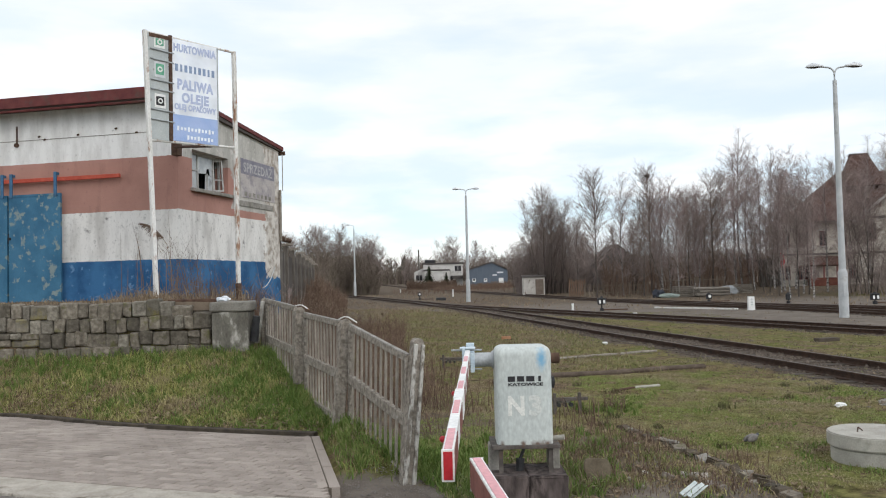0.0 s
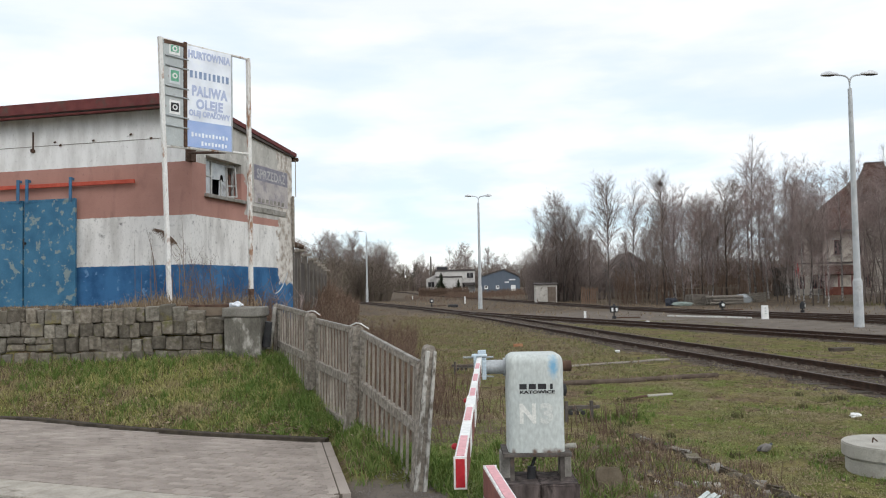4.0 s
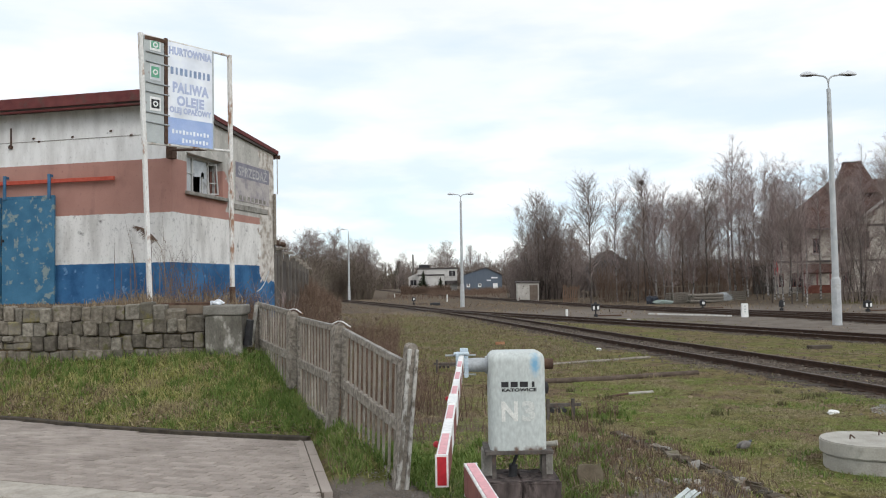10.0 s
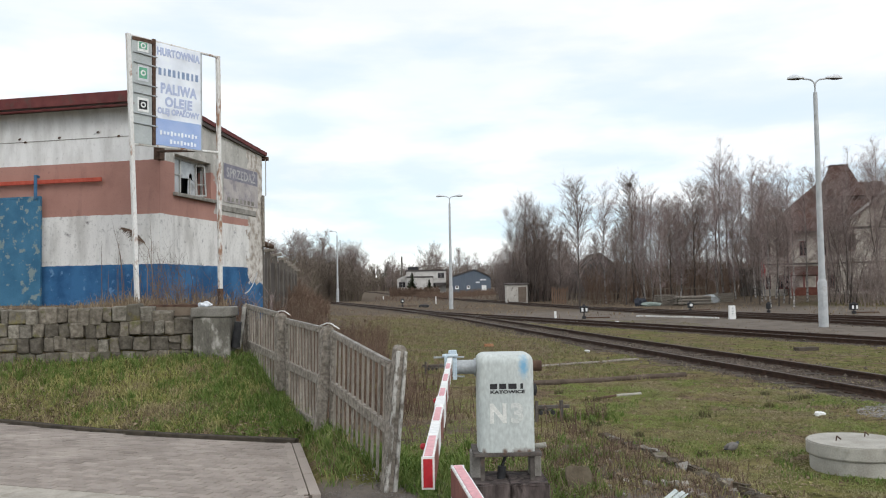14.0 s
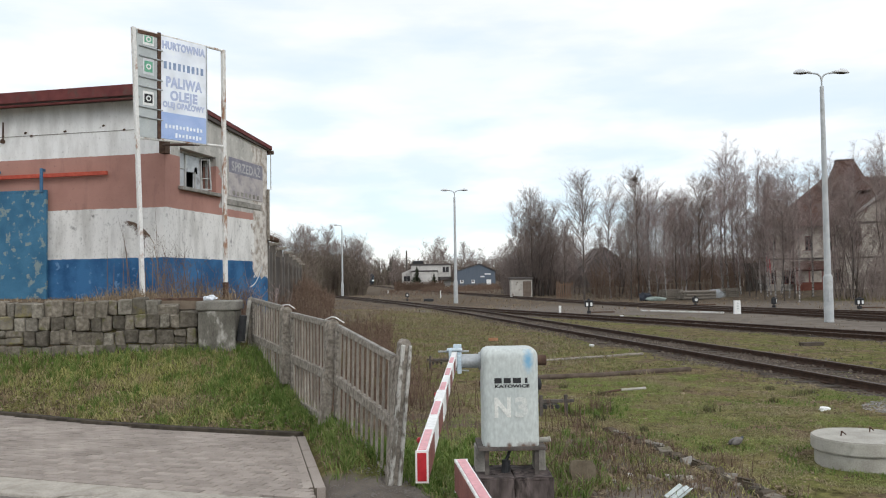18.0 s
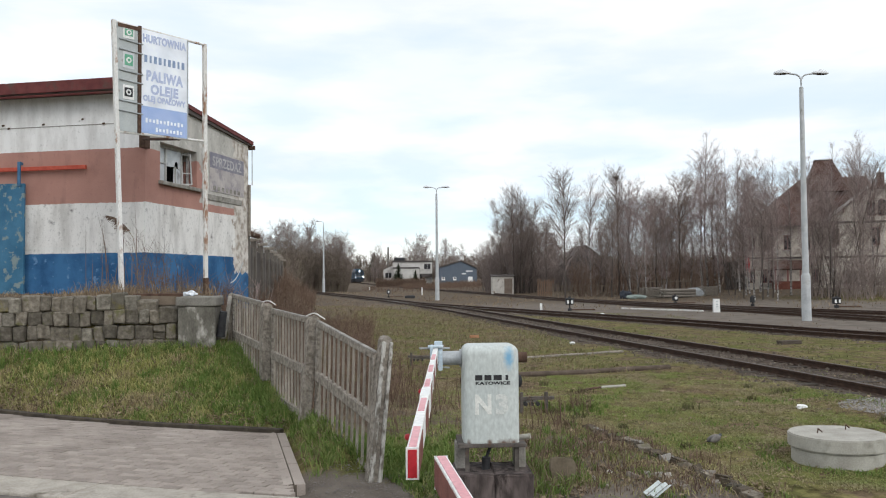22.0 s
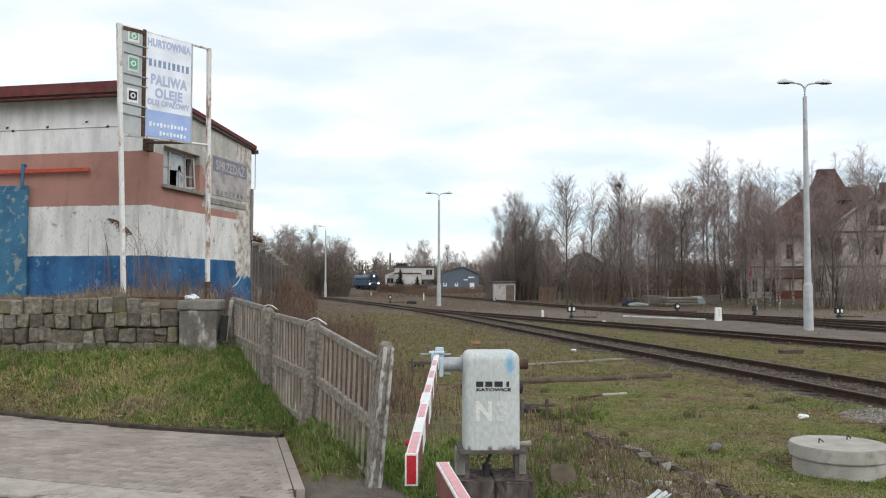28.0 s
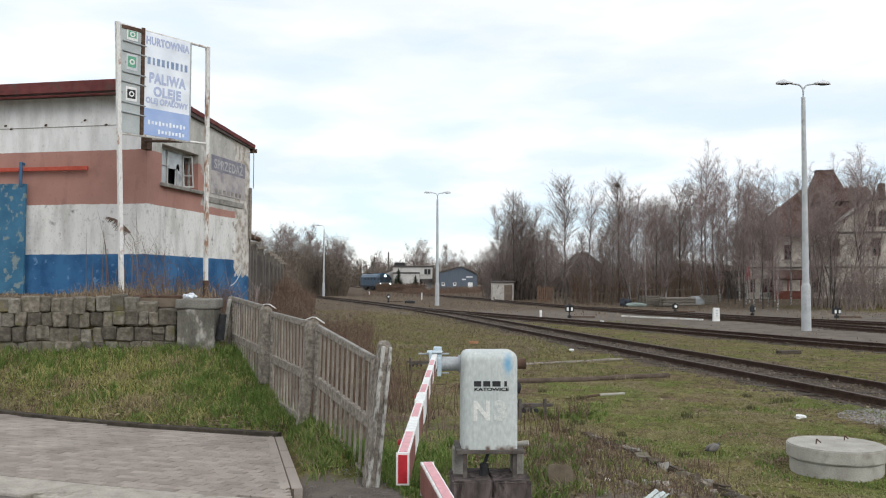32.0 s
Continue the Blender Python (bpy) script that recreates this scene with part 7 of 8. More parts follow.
def build_ring():
    t = thing("manhole_ring", pose(4.46, 8.85, -0.15), "pale concrete manhole ring with a lid on the grass", "manhole")
    bm = bmesh.new()
    rod(bm, (0, 0, 0), (0, 0, 0.19), 0.455, seg=48)
    bmesh.ops.bevel(bm, geom=[e for e in bm.edges if abs(e.verts[0].co.z - e.verts[1].co.z) < 0.01], offset=0.01, segments=2, affect="EDGES")
    part("ring", bm, M_RING, t, smooth=True)
    bm = bmesh.new()
    rod(bm, (0, 0, 0.195), (0, 0, 0.335), 0.488, seg=48)
    bmesh.ops.bevel(bm, geom=[e for e in bm.edges if abs(e.verts[0].co.z - e.verts[1].co.z) < 0.01], offset=0.012, segments=2, affect="EDGES")
    part("lid", bm, M_RING, t, smooth=True)
    for x, y, r in ((-0.2, -0.02, -30), (0.2, 0.18, 10)):
        bm = bmesh.new()
        rod(bm, (-0.02, 0, 0.32), (-0.012, 0, 0.385), 0.007, seg=6)
        rod(bm, (-0.012, 0, 0.385), (0.03, 0, 0.35), 0.007, seg=6)
        part("lifting_loop", bm, M_RUST, t, m=pose(x, y, 0, 0, 0, r))


build_ring()


def build_pigeon():
    g = mat("grey_feathers", [(0.13, 0.118, 0.11), (0.21, 0.195, 0.18)], 0.7, 20)
    t = thing("pigeon", pose(3.50, 9.8, ground_z(3.5, 9.8) - 0.02, 0, 0, 20), "grey pigeon standing hunched on the grass", "pigeon")
    t.scale = (0.8, 0.8, 0.8)
    bm = bmesh.new()
    bmesh.ops.create_uvsphere(bm, u_segments=16, v_segments=10, radius=1, matrix=Matrix.Translation((0, 0, 0.125)) @ Matrix.Rotation(radians(-12), 4, "Y") @ Matrix.Diagonal((0.085, 0.05, 0.058, 1)))
    part("body", bm, g, t, smooth=True)
    bm = bmesh.new()
    rod(bm, (0.05, 0, 0.135), (0.082, 0, 0.165), 0.034, 0.022, 10)
    bmesh.ops.create_uvsphere(bm, u_segments=12, v_segments=8, radius=0.022, matrix=Matrix.Translation((0.086, 0, 0.170)))
    rod(bm, (0.102, 0, 0.168), (0.122, 0, 0.160), 0.006, 0.001, 6)
    part("head", bm, mat("dark_neck", [(0.06, 0.07, 0.08), (0.10, 0.11, 0.12)], 0.6, 20), t, smooth=True)
    bm = bmesh.new()
    solid(bm, -0.10, 0, 0.10, 0.09, 0.05, 0.014, 0, 0, -14, bevel=0.004)
    part("tail", bm, M_BLACK, t)
    for y in (-0.02, 0.02):
        bm = bmesh.new()
        rod(bm, (0.01, y, 0.085), (0.015, y, 0.0), 0.005, seg=6)
        part("leg", bm, M_RUST, t)
    for y in (-1, 1):
        bm = bmesh.new()
        bmesh.ops.create_uvsphere(bm, u_segments=12, v_segments=8, radius=1, matrix=Matrix.Translation((-0.03, y * 0.043, 0.13)) @ Matrix.Rotation(radians(-16), 4, "Y") @ Matrix.Diagonal((0.10, 0.016, 0.04, 1)))
        part("wing", bm, g, t, smooth=True)


build_pigeon()

M_PIPEBROWN = mat("brown_cable_jacket", [(0.075, 0.055, 0.042), (0.145, 0.11, 0.085)], 0.9, 6, fine=40)
for i, (a, b, r, mt, lb) in enumerate((((2.3, 20.4), (5.4, 21.8), 0.035, M_FENCE, "thin weathered pipe lying on the ground"), ((1.5, 16.38), (5.4, 17.8), 0.055, M_PIPEBROWN, "thick brown cable pipe lying on the ground"),
                                       ((3.26, 14.71), (3.72, 14.87), 0.026, M_RING, "pale broken stick on the grass"), ((2.85, 14.45), (3.24, 14.69), 0.024, M_RUST, "rusty bar end beside the pale stick"), ((0.9, 15.8), (1.9, 16.6), 0.07, M_RUST, "short rusty pipe in the grass"))):
    bm = bmesh.new()
    n = 6
    P = [Vector((a[0] + (b[0] - a[0]) * k / n, a[1] + (b[1] - a[1]) * k / n, 0)) for k in range(n + 1)]
    for p in P:
        p.z = ground_z(p.x, p.y) + r * 0.7
    tube(bm, P, r)
    one("ground_pipe", bm, mt, Matrix(), lb, "pipe")


def rusty_frame(x, y, rz, w, label):
    t = thing("rusty_frame", pose(x, y, ground_z(x, y), 0, 0, rz), label, "frame")
    for s in (-w / 2, w / 2):
        bm = bmesh.new()
        solid(bm, s, -0.02, 0.12, 0.045, 0.05, 0.34, bevel=0.004)
        part("upright", bm, M_GRIME, t)
    bm = bmesh.new()
    solid(bm, 0.02, 0, 0.20, w + 0.20, 0.06, 0.045, bevel=0.004)
    part("bar", bm, M_GRIME, t)
    bm = bmesh.new()
    solid(bm, -0.05, 0.05, 0.155, w - 0.14, 0.02, 0.04)
    part("pale_plate", bm, M_RING, t, "pale plate behind the pulleys")
    for k in range(3):
        bm = bmesh.new()
        rod(bm, (-w / 2 + 0.06 + k * 0.09, -0.03, 0.12), (-w / 2 + 0.06 + k * 0.09, 0.03, 0.12), 0.03, seg=10)
        part("pulley", bm, M_BLACK, t)


rusty_frame(1.72, 12.2, 4, 0.36, "low dark wire-pulley frame in the grass")
rusty_frame(0.25, 19.0, -4, 0.60, "low dark wire-pulley frame beyond the fence")

bm = bmesh.new()
solid(bm, 0, 0, 0.05, 0.30, 0.10, 0.09, bevel=0.008)
one("loose_brick", bm, mat("orange_brick", [(0.36, 0.17, 0.09), (0.48, 0.26, 0.15)], 0.9, 9), pose(1.96, 27.3, -0.08, 0, 0, 10), "orange brick lying beside the track", "brick")


def build_edging():
    t = thing("broken_edging", Matrix(), "broken low edging of bricks and slabs in the turf", "edging")
    r = random.Random(8)
    for k in range(26):
        f = k / 25
        x, y = 2.23 + (3.0 - 2.23) * f, 11.0 + (7.4 - 11.0) * f
        s = r.uniform(0.06, 0.15)
        bm = bmesh.new()
        solid(bm, 0, 0, 0, s, r.uniform(0.10, 0.17), r.uniform(0.05, 0.10), bevel=0.008)
        for v in bm.verts:
            v.co += Vector([r.uniform(-0.012, 0.012) for _ in range(3)])
        part("slab", bm, r.choice((M_DIRT, M_CONC, M_DIRT, M_STONE, M_DIRT)), t, m=pose(x + r.uniform(-0.06, 0.06), y, ground_z(x, y) + 0.02, r.uniform(-15, 15), r.uniform(-15, 15), 15 + r.uniform(-25, 25)))
    for k in range(12):
        x, y = r.uniform(2.1, 3.0), r.uniform(7.6, 8.3)
        bm = bmesh.new()
        solid(bm, 0, 0, 0, r.uniform(0.05, 0.12), r.uniform(0.05, 0.12), 0.05, bevel=0.008)
        part("fragment", bm, r.choice((M_FENCE, M_RING, M_CONC)), t, m=pose(x, y, ground_z(x, y) + 0.015, r.uniform(-15, 15), r.uniform(-15, 15), r.uniform(0, 90)))


build_edging()


bm = bmesh.new()
prism(bm, [(-0.128, -0.1), (0.128, -0.1), (0.125, 0.17), (0.095, 0.215), (-0.105, 0.225), (-0.128, 0.19)], -0.035, 0.035)
bmesh.ops.bevel(bm, geom=bm.edges[:], offset=0.012, segments=2, affect="EDGES")
one("stone_slab", bm, mat("tan_sandstone", [(0.125, 0.10, 0.07), (0.195, 0.16, 0.115)], 0.95, 7, fine=50), pose(1.425, 8.17, ground_z(1.425, 8.17) - 0.005, -8, 0, -6), "tan upright stone slab in the weeds", "stone")
rr = random.Random(17)
for _ in range(34):
    x, y = rr.uniform(0.95, 2.75), rr.uniform(7.5, 10.2)
    if x > 2.2 + (11.0 - y) * 0.21 - 0.1:
        continue
    bm = bmesh.new()
    bmesh.ops.create_icosphere(bm, subdivisions=1, radius=1, matrix=Matrix.Diagonal((rr.uniform(0.02, 0.05), rr.uniform(0.015, 0.04), rr.uniform(0.012, 0.03), 1)))
    for v in bm.verts:
        v.co *= rr.uniform(0.75, 1.25)
    one("rubble_stone", bm, rr.choice((M_FENCE, M_CONC, M_STONE, M_RING, M_STONE)), pose(x, y, ground_z(x, y) + 0.012, 0, 0, rr.uniform(0, 180)), "small grey rubble stone on the littered soil", "stone", group="rubble by the barrier machine")


def litter(name, x, y, s, material, label, seed):
    r = random.Random(seed)
    bm = bmesh.new()
    bmesh.ops.create_icosphere(bm, subdivisions=2, radius=1, matrix=Matrix.Diagonal((*s, 1)))
    for v in bm.verts:
        v.co *= r.uniform(0.7, 1.25)
    one(name, bm, material, pose(x, y, ground_z(x, y) + s[2] * 0.7, 0, 0, r.uniform(0, 180)), label, "litter")


litter("paper_scrap", 5.67, 12.3, (0.10, 0.06, 0.035), M_WHITE, "crumpled white paper on the grass", 1)
litter("plastic_scrap", 1.95, 8.5, (0.045, 0.03, 0.02), M_WHITE, "small white plastic scrap on the soil", 2)
litter("plastic_scrap", 0.42, 7.9, (0.04, 0.03, 0.02), M_WHITE, "small white scrap under the barrier machine", 3)
litter("paper_scrap", 4.6, 24.5, (0.10, 0.07, 0.04), M_WHITE, "white paper scrap beside the rails", 4)
litter("paper_scrap", 9.3, 41.5, (0.22, 0.12, 0.10), M_WHITE, "bent white scrap beside the siding", 5)
litter("plastic_scrap", -4.8, 11.6, (0.05, 0.03, 0.02), M_WHITE, "small white scrap at the grass edge", 6)
litter("plastic_scrap", -0.25, 9.6, (0.04, 0.03, 0.02), M_WHITE, "small white scrap behind the fence", 7)
bm = bmesh.new()
for i in range(4):
    solid(bm, 0, i * 0.032, 0.02 + 0.010 * (i % 2), 0.34, 0.034, 0.008, 0, 26 if i % 2 else -26)
one("corrugated_scrap", bm, mat("bluish_plastic_sheet", [(0.40, 0.45, 0.44), (0.54, 0.58, 0.56)], 0.5, 12), pose(2.17, 7.42, -0.05, 6, -6, 52), "scrap of pale bluish corrugated plastic on the soil", "litter")
shoots("weed_bush", 40, lambda g: (g.gauss(2.32, 0.14), g.gauss(12.45, 0.10)), (0.12, 0.30), 10, 0.0035, M_BRAMBLE, "dark dead weed bush on the turf", "weeds", 71)
weed_bed = random.Random(77)
weed_spots = [(weed_bed.gauss(2.3, 0.22), weed_bed.gauss(12.4, 0.2)) for _ in range(34)] + [(weed_bed.gauss(1.7, 0.3), weed_bed.gauss(9.9, 0.5)) for _ in range(46)] + [(weed_bed.gauss(1.35, 0.2), weed_bed.gauss(8.6, 0.3)) for _ in range(30)]
tufts("grass_tufts", [(x, y, ground_z(x, y)) for x, y in weed_spots], 0.13, 22, M_GRASS, "fresh green tufts among the dead weeds", 78, 1.1)
shoots("weed_bush", 24, lambda g: (g.gauss(1.9, 0.10), g.gauss(11.3, 0.10)), (0.08, 0.2), 10, 0.0035, M_BRAMBLE, "small dark weed bush on the turf", "weeds", 72)
shoots("weed_bush", 60, lambda g: (g.uniform(1.3, 2.3), g.gauss(9.3, 0.4)), (0.12, 0.32), 8, 0.003, M_BRAMBLE, "dead weed stems beside the broken edging", "weeds", 73)

# pale fresh gravel at the crossing's edge
rg = random.Random(21)
gv, gf = [], []
for _ in range(1900):
    a, rad = rg.uniform(0, 6.28), rg.random() ** 0.6
    x, y = 7.05 + math.cos(a) * rad * 0.75, 12.25 + math.sin(a) * rad * 0.8
    s = rg.uniform(0.008, 0.022)
    z = ground_z(x, y) + s * 0.4
    i = len(gv)
    gv += [(x + s, y, z), (x - s * 0.8, y + s * 0.5, z), (x - s * 0.4, y - s, z), (x, y, z + s * rg.uniform(0.6, 1.1)), (x, y + s, z)]
    gf += [(i, i + 4, i + 3), (i + 4, i + 1, i + 3), (i + 1, i + 2, i + 3), (i + 2, i, i + 3)]
tagged(new("gravel", from_arrays("gravel", gv, gf, mat("pale_gravel", [(0.22, 0.205, 0.19), (0.36, 0.34, 0.32)], 0.95, 9, island=0.35))), "pale fresh gravel beside the rail", "gravel", kind="stuff")

# ---- lanterns of the switches, markers, signal gear ----


def switch_lantern(x, y, label, rz=0, h=0.8, shape=0):
    z = ground_z(x, y)
    t = thing("switch_lantern", pose(x, y, z, 0, 0, rz), label, "switch lantern", "switch lanterns")
    bm = bmesh.new()
    solid(bm, 0, 0, 0.08, 0.2, 0.2, 0.18, bevel=0.02)
    part("foot", bm, M_BLACK, t)
    bm = bmesh.new()
    rod(bm, (0, 0, 0.15), (0, 0, max(0.2, h - 0.15)), 0.04, seg=10)
    part("stem", bm, M_BLACK, t)
    bm = bmesh.new()
    solid(bm, 0, 0, h, 0.46 if shape else 0.38, 0.28, 0.38, bevel=0.05)
    rod(bm, (0, 0, h + 0.18), (0, 0, h + 0.27), 0.10, 0.07, 12)
    solid(bm, 0, -0.17, h + 0.15, 0.44 if shape else 0.34, 0.10, 0.03)
    case = part("case", bm, M_BLACK, t)
    if shape == 0:
        bm = bmesh.new()
        rod(bm, (0.02, -0.141, h + 0.02), (0.02, -0.152, h + 0.02), 0.11, seg=20)
        part("white_disc", bm, M_WHITE, case, "round white signal face")
    else:
        for s in (-0.13, 0.13):
            bm = bmesh.new()
            solid(bm, s * 0.92, -0.146, h - 0.03, 0.115, 0.012, 0.20, bevel=0.005)
            part("white_face", bm, M_WHITE, case, "upright white signal face")
    bm = bmesh.new()
    solid(bm, 0.75, 0.1, 0.07, 1.5, 0.08, 0.07)
    part("throw_rod", bm, M_RUST, t)
    return t


switch_lantern(-2.56, 88.8, "black switch lantern with a round white face", h=0.58)
switch_lantern(8.97, 48.4, "black switch lantern with two white faces", shape=1, h=0.56)
switch_lantern(18.68, 59.9, "black switch lantern with a white face beyond the main line", h=0.42)
switch_lantern(21.56, 53.2, "dark switch lantern beyond the main line", rz=60, h=0.42)
switch_lantern(24.65, 48.6, "black switch lantern with two pale faces", shape=1, h=0.42)
bm = bmesh.new()
a, b = Vector((12.04, 48.6)), Vector((15.12, 43.8))
solid(bm, 0, 0, 0, 0.09, (b - a).length, 0.075, bevel=0.01)
one("white_beam", bm, M_POSTPAINT, pose((a.x + b.x) / 2, (a.y + b.y) / 2, 0.03, 0, 0, math.degrees(math.atan2(-(b.x - a.x), b.y - a.y))), "long white-painted clearance beam beside the rails", "beam")
t = thing("number_post", pose(16.13, 44.65, ground_z(16.13, 44.65)), "white concrete marker post with dark figures", "marker post")
bm = bmesh.new()
prism(bm, [(-0.17, 0), (0.17, 0), (0.15, 0.72), (-0.15, 0.72)], -0.1, 0.1)
part("post", bm, M_WHITE, t)
for z in (0.58, 0.42, 0.30):
    bm = bmesh.new()
    solid(bm, 0, -0.103, z, 0.09, 0.006, 0.05)
    part("figure_bar", bm, M_PANELGREY, t)
for x, y, h in ((7.5, 49.6, 0.42), (1.06, 100, 0.9), (-7.7, 150, 0.55)):
    bm = bmesh.new()
    solid(bm, 0, 0, h / 2, 0.13, 0.13, h, bevel=0.01)
    one("marker_peg", bm, M_WHITE, pose(x, y, ground_z(x, y)), "short white marker peg beside the rails", "marker post", "marker pegs")
bm = bmesh.new()
solid(bm, 0, 0, 0.12, 1.0, 0.6, 0.34, bevel=0.10)
one("switch_motor", bm, M_BLACK, pose(-0.3, 84, ground_z(-0.3, 84)), "low dark switch motor case beside the track", "switch motor")
for x, y, rz in ((10.67, 23.8, 12),):
    bm = bmesh.new()
    solid(bm, 0, 0, 0.04, 0.66, 0.25, 0.14, bevel=0.02)
    one("old_sleeper", bm, M_SLEEPER, pose(x, y, ground_z(x, y), 0, 0, rz), "short dark sleeper end lying in the weeds", "sleeper", "loose sleepers")

# ---- far sheds ----
M_SHEDBLUE = mat("blue_grey_cladding", [(0.095, 0.118, 0.15), (0.125, 0.15, 0.185)], 0.7, 1, fine=12, stretch=(6, 1, 0.3))
M_SHEDROOF = mat("brown_grey_roof", [(0.075, 0.065, 0.06), (0.12, 0.105, 0.10)], 0.9, 1)
M_OFFWHITE = mat("grimy_white_render", [(0.50, 0.48, 0.45), (0.62, 0.60, 0.57)], 0.9, 0.6, fine=9, stain=(0.30, 0.28, 0.26), stain_at=(0.55, 0.7), stain_scale=0.8)
M_WINDARK = mat("dark_window", [(0.025, 0.026, 0.03), (0.05, 0.05, 0.055)], 0.25, 2, bump=0)


def add_window(parent, x, z, w, h, y, frame_mat=None, arched=False):
    bm = bmesh.new()
    if arched:
        out = [(-w / 2, -h / 2), (w / 2, -h / 2), (w / 2, h / 4), (w / 4, h / 2.2), (0, h / 1.8), (-w / 4, h / 2.2), (-w / 2, h / 4)]
        prism(bm, [(px + x, pz + z) for px, pz in out], y - 0.05, y + 0.1)
    else:
        solid(bm, x, y, z, w, 0.12, h)
    win = part("window", bm, frame_mat or M_OFFWHITE, parent)
    for s in (-1, 1):
        bm = bmesh.new()
        solid(bm, x + s * w / 4, y - 0.07, z, w / 2 - 0.09, 0.03, h - 0.16)
        part("pane", bm, M_WINDARK, win)
    return win


def build_shed():
    t = thing("blue_shed", pose(10.5, 201, 0.0), "blue-grey clad shed with a low gabled roof", "shed")
    bm = bmesh.new()
    prism(bm, [(-4.7, 0), (4.7, 0), (4.7, 4.05), (0.9, 5.8), (-4.7, 4.15)], 0, 14)
    part("wall_shell", bm, M_SHEDBLUE, t)
    bm = bmesh.new()
    prism(bm, [(-5.0, 4.12), (0.9, 5.88), (5.0, 3.95), (5.0, 4.15), (0.9, 6.10), (-5.0, 4.34)], -0.3, 14.3)
    part("roof", bm, M_SHEDROOF, t)
    for x, w, h, z, mt, nm in ((3.1, 1.1, 2.1, 1.15, M_WHITE, "door"), (-3.3, 0.8, 0.8, 1.75, M_WHITE, "window"), (-0.6, 0.8, 0.8, 1.75, M_WHITE, "window")):
        bm = bmesh.new()
        solid(bm, x, -0.05, z, w, 0.1, h)
        p = part(nm, bm, mt, t)
        if nm == "window":
            bm = bmesh.new()
            solid(bm, x, -0.11, z + 0.1, w * 0.55, 0.03, h * 0.5)
            part("pane", bm, M_WINDARK, p)
    for x, z, w in ((2.9, 3.5, 1.5), (1.6, 2.9, 1.0)):
        bm = bmesh.new()
        solid(bm, x, -0.05, z, w, 0.06, 0.32)
        part("sign_bar", bm, M_LENS, t)
    bw = thing("brick_wall", pose(-3.0, 196.5, -0.1), "low reddish brown brick wall before the works", "wall")
    for k in range(6):
        bm = bmesh.new()
        solid(bm, -3.55 + 1.42 * k, 0, 0.60 + 0.06 * (k % 2), 1.40, 0.25, 1.4)
        part("wall_bay", bm, mat("sooty_brick", [(0.085, 0.052, 0.042), (0.145, 0.09, 0.072)], 0.95, 1.5, fine=14) if k == 0 else bw.children[0].data.materials[0], bw)
    w = thing("white_works", pose(-1.0, 206, 0.45), "old grimy white works building with a dark flat roof", "building")
    bm = bmesh.new()
    solid(bm, 0.9, 5, 2.7, 9.6, 10, 5.4)
    part("hall", bm, M_OFFWHITE, w)
    bm = bmesh.new()
    solid(bm, 0.9, 5, 5.55, 10, 10.4, 0.4)
    part("roof", bm, M_SHEDROOF, w)
    bm = bmesh.new()
    solid(bm, -0.6, -1.6, 1.9, 6, 3, 3.8)
    part("annexe", bm, M_OFFWHITE, w)
    bm = bmesh.new()
    solid(bm, -0.6, -1.6, 3.9, 6.4, 3.4, 0.25, 0, -4)
    part("annexe_roof", bm, M_SHEDROOF, w)
    bm = bmesh.new()
    solid(bm, -2.3, 4, 6.1, 2.6, 3, 0.9)
    part("roof_hood", bm, M_BLACK, w)
    for x in (-5.0,):
        bm = bmesh.new()
        prism(bm, [(-6.2, 0), (-3.9, 0), (-3.9, 4.6), (-6.2, 3.6)], 2, 9)
        part("side_wing", bm, M_OFFWHITE, w)
    for x, z in ((4.1, 4.3), (4.9, 4.3), (3.0, 1.9), (-5.4, 2.2), (-4.6, 2.2)):
        add_window(w, x, z, 0.7, 1.3, -0.02 if x > 2.5 else 1.96, M_SHEDROOF)
    bm = bmesh.new()
    solid(bm, 4.4, -0.6, 2.2, 2.6, 1.4, 0.7)
    part("porch", bm, M_SHEDROOF, w)
    for x, y, h in ((-3.4, 198, 5.6), (0.6, 199, 3.9), (-15.0, 330, 11.5), (-16.2, 338, 10.0)):
        r = random.Random(int(x * 10))
        k = thing("conifer", pose(x, y, ground_z(x, y)), "dark narrow evergreen beside the works", "tree", "evergreens by the works")
        bm = bmesh.new()
        rod(bm, (0, 0, 0), (0, 0, h * 0.9), 0.10, 0.02, 8)
        part("trunk", bm, M_BARK, k)
        bars = []
        for _ in range(420):
            f = r.random()
            a = r.uniform(0, 6.28)
            L = (1.05 - f) * h * 0.30 * r.uniform(0.4, 1.15)
            p = Vector((0, 0, h * (0.06 + 0.92 * f)))
            bars.append((p, p + Vector((math.cos(a) * L, math.sin(a) * L, L * 0.5)), 0.07, 0.04))
        ob = new("crown", sticks(bars, M_EVERGREEN, "crown"))
        ob.parent = k
    bm = bmesh.new()
    rod(bm, (0, 0, 0), (0, 0, 9.6), 0.28, 0.2, 12)
    one("tall_chimney", bm, M_OLDCONC, pose(-6.6, 228, 0.7), "thin dark tall chimney by the works", "chimney")


build_shed()


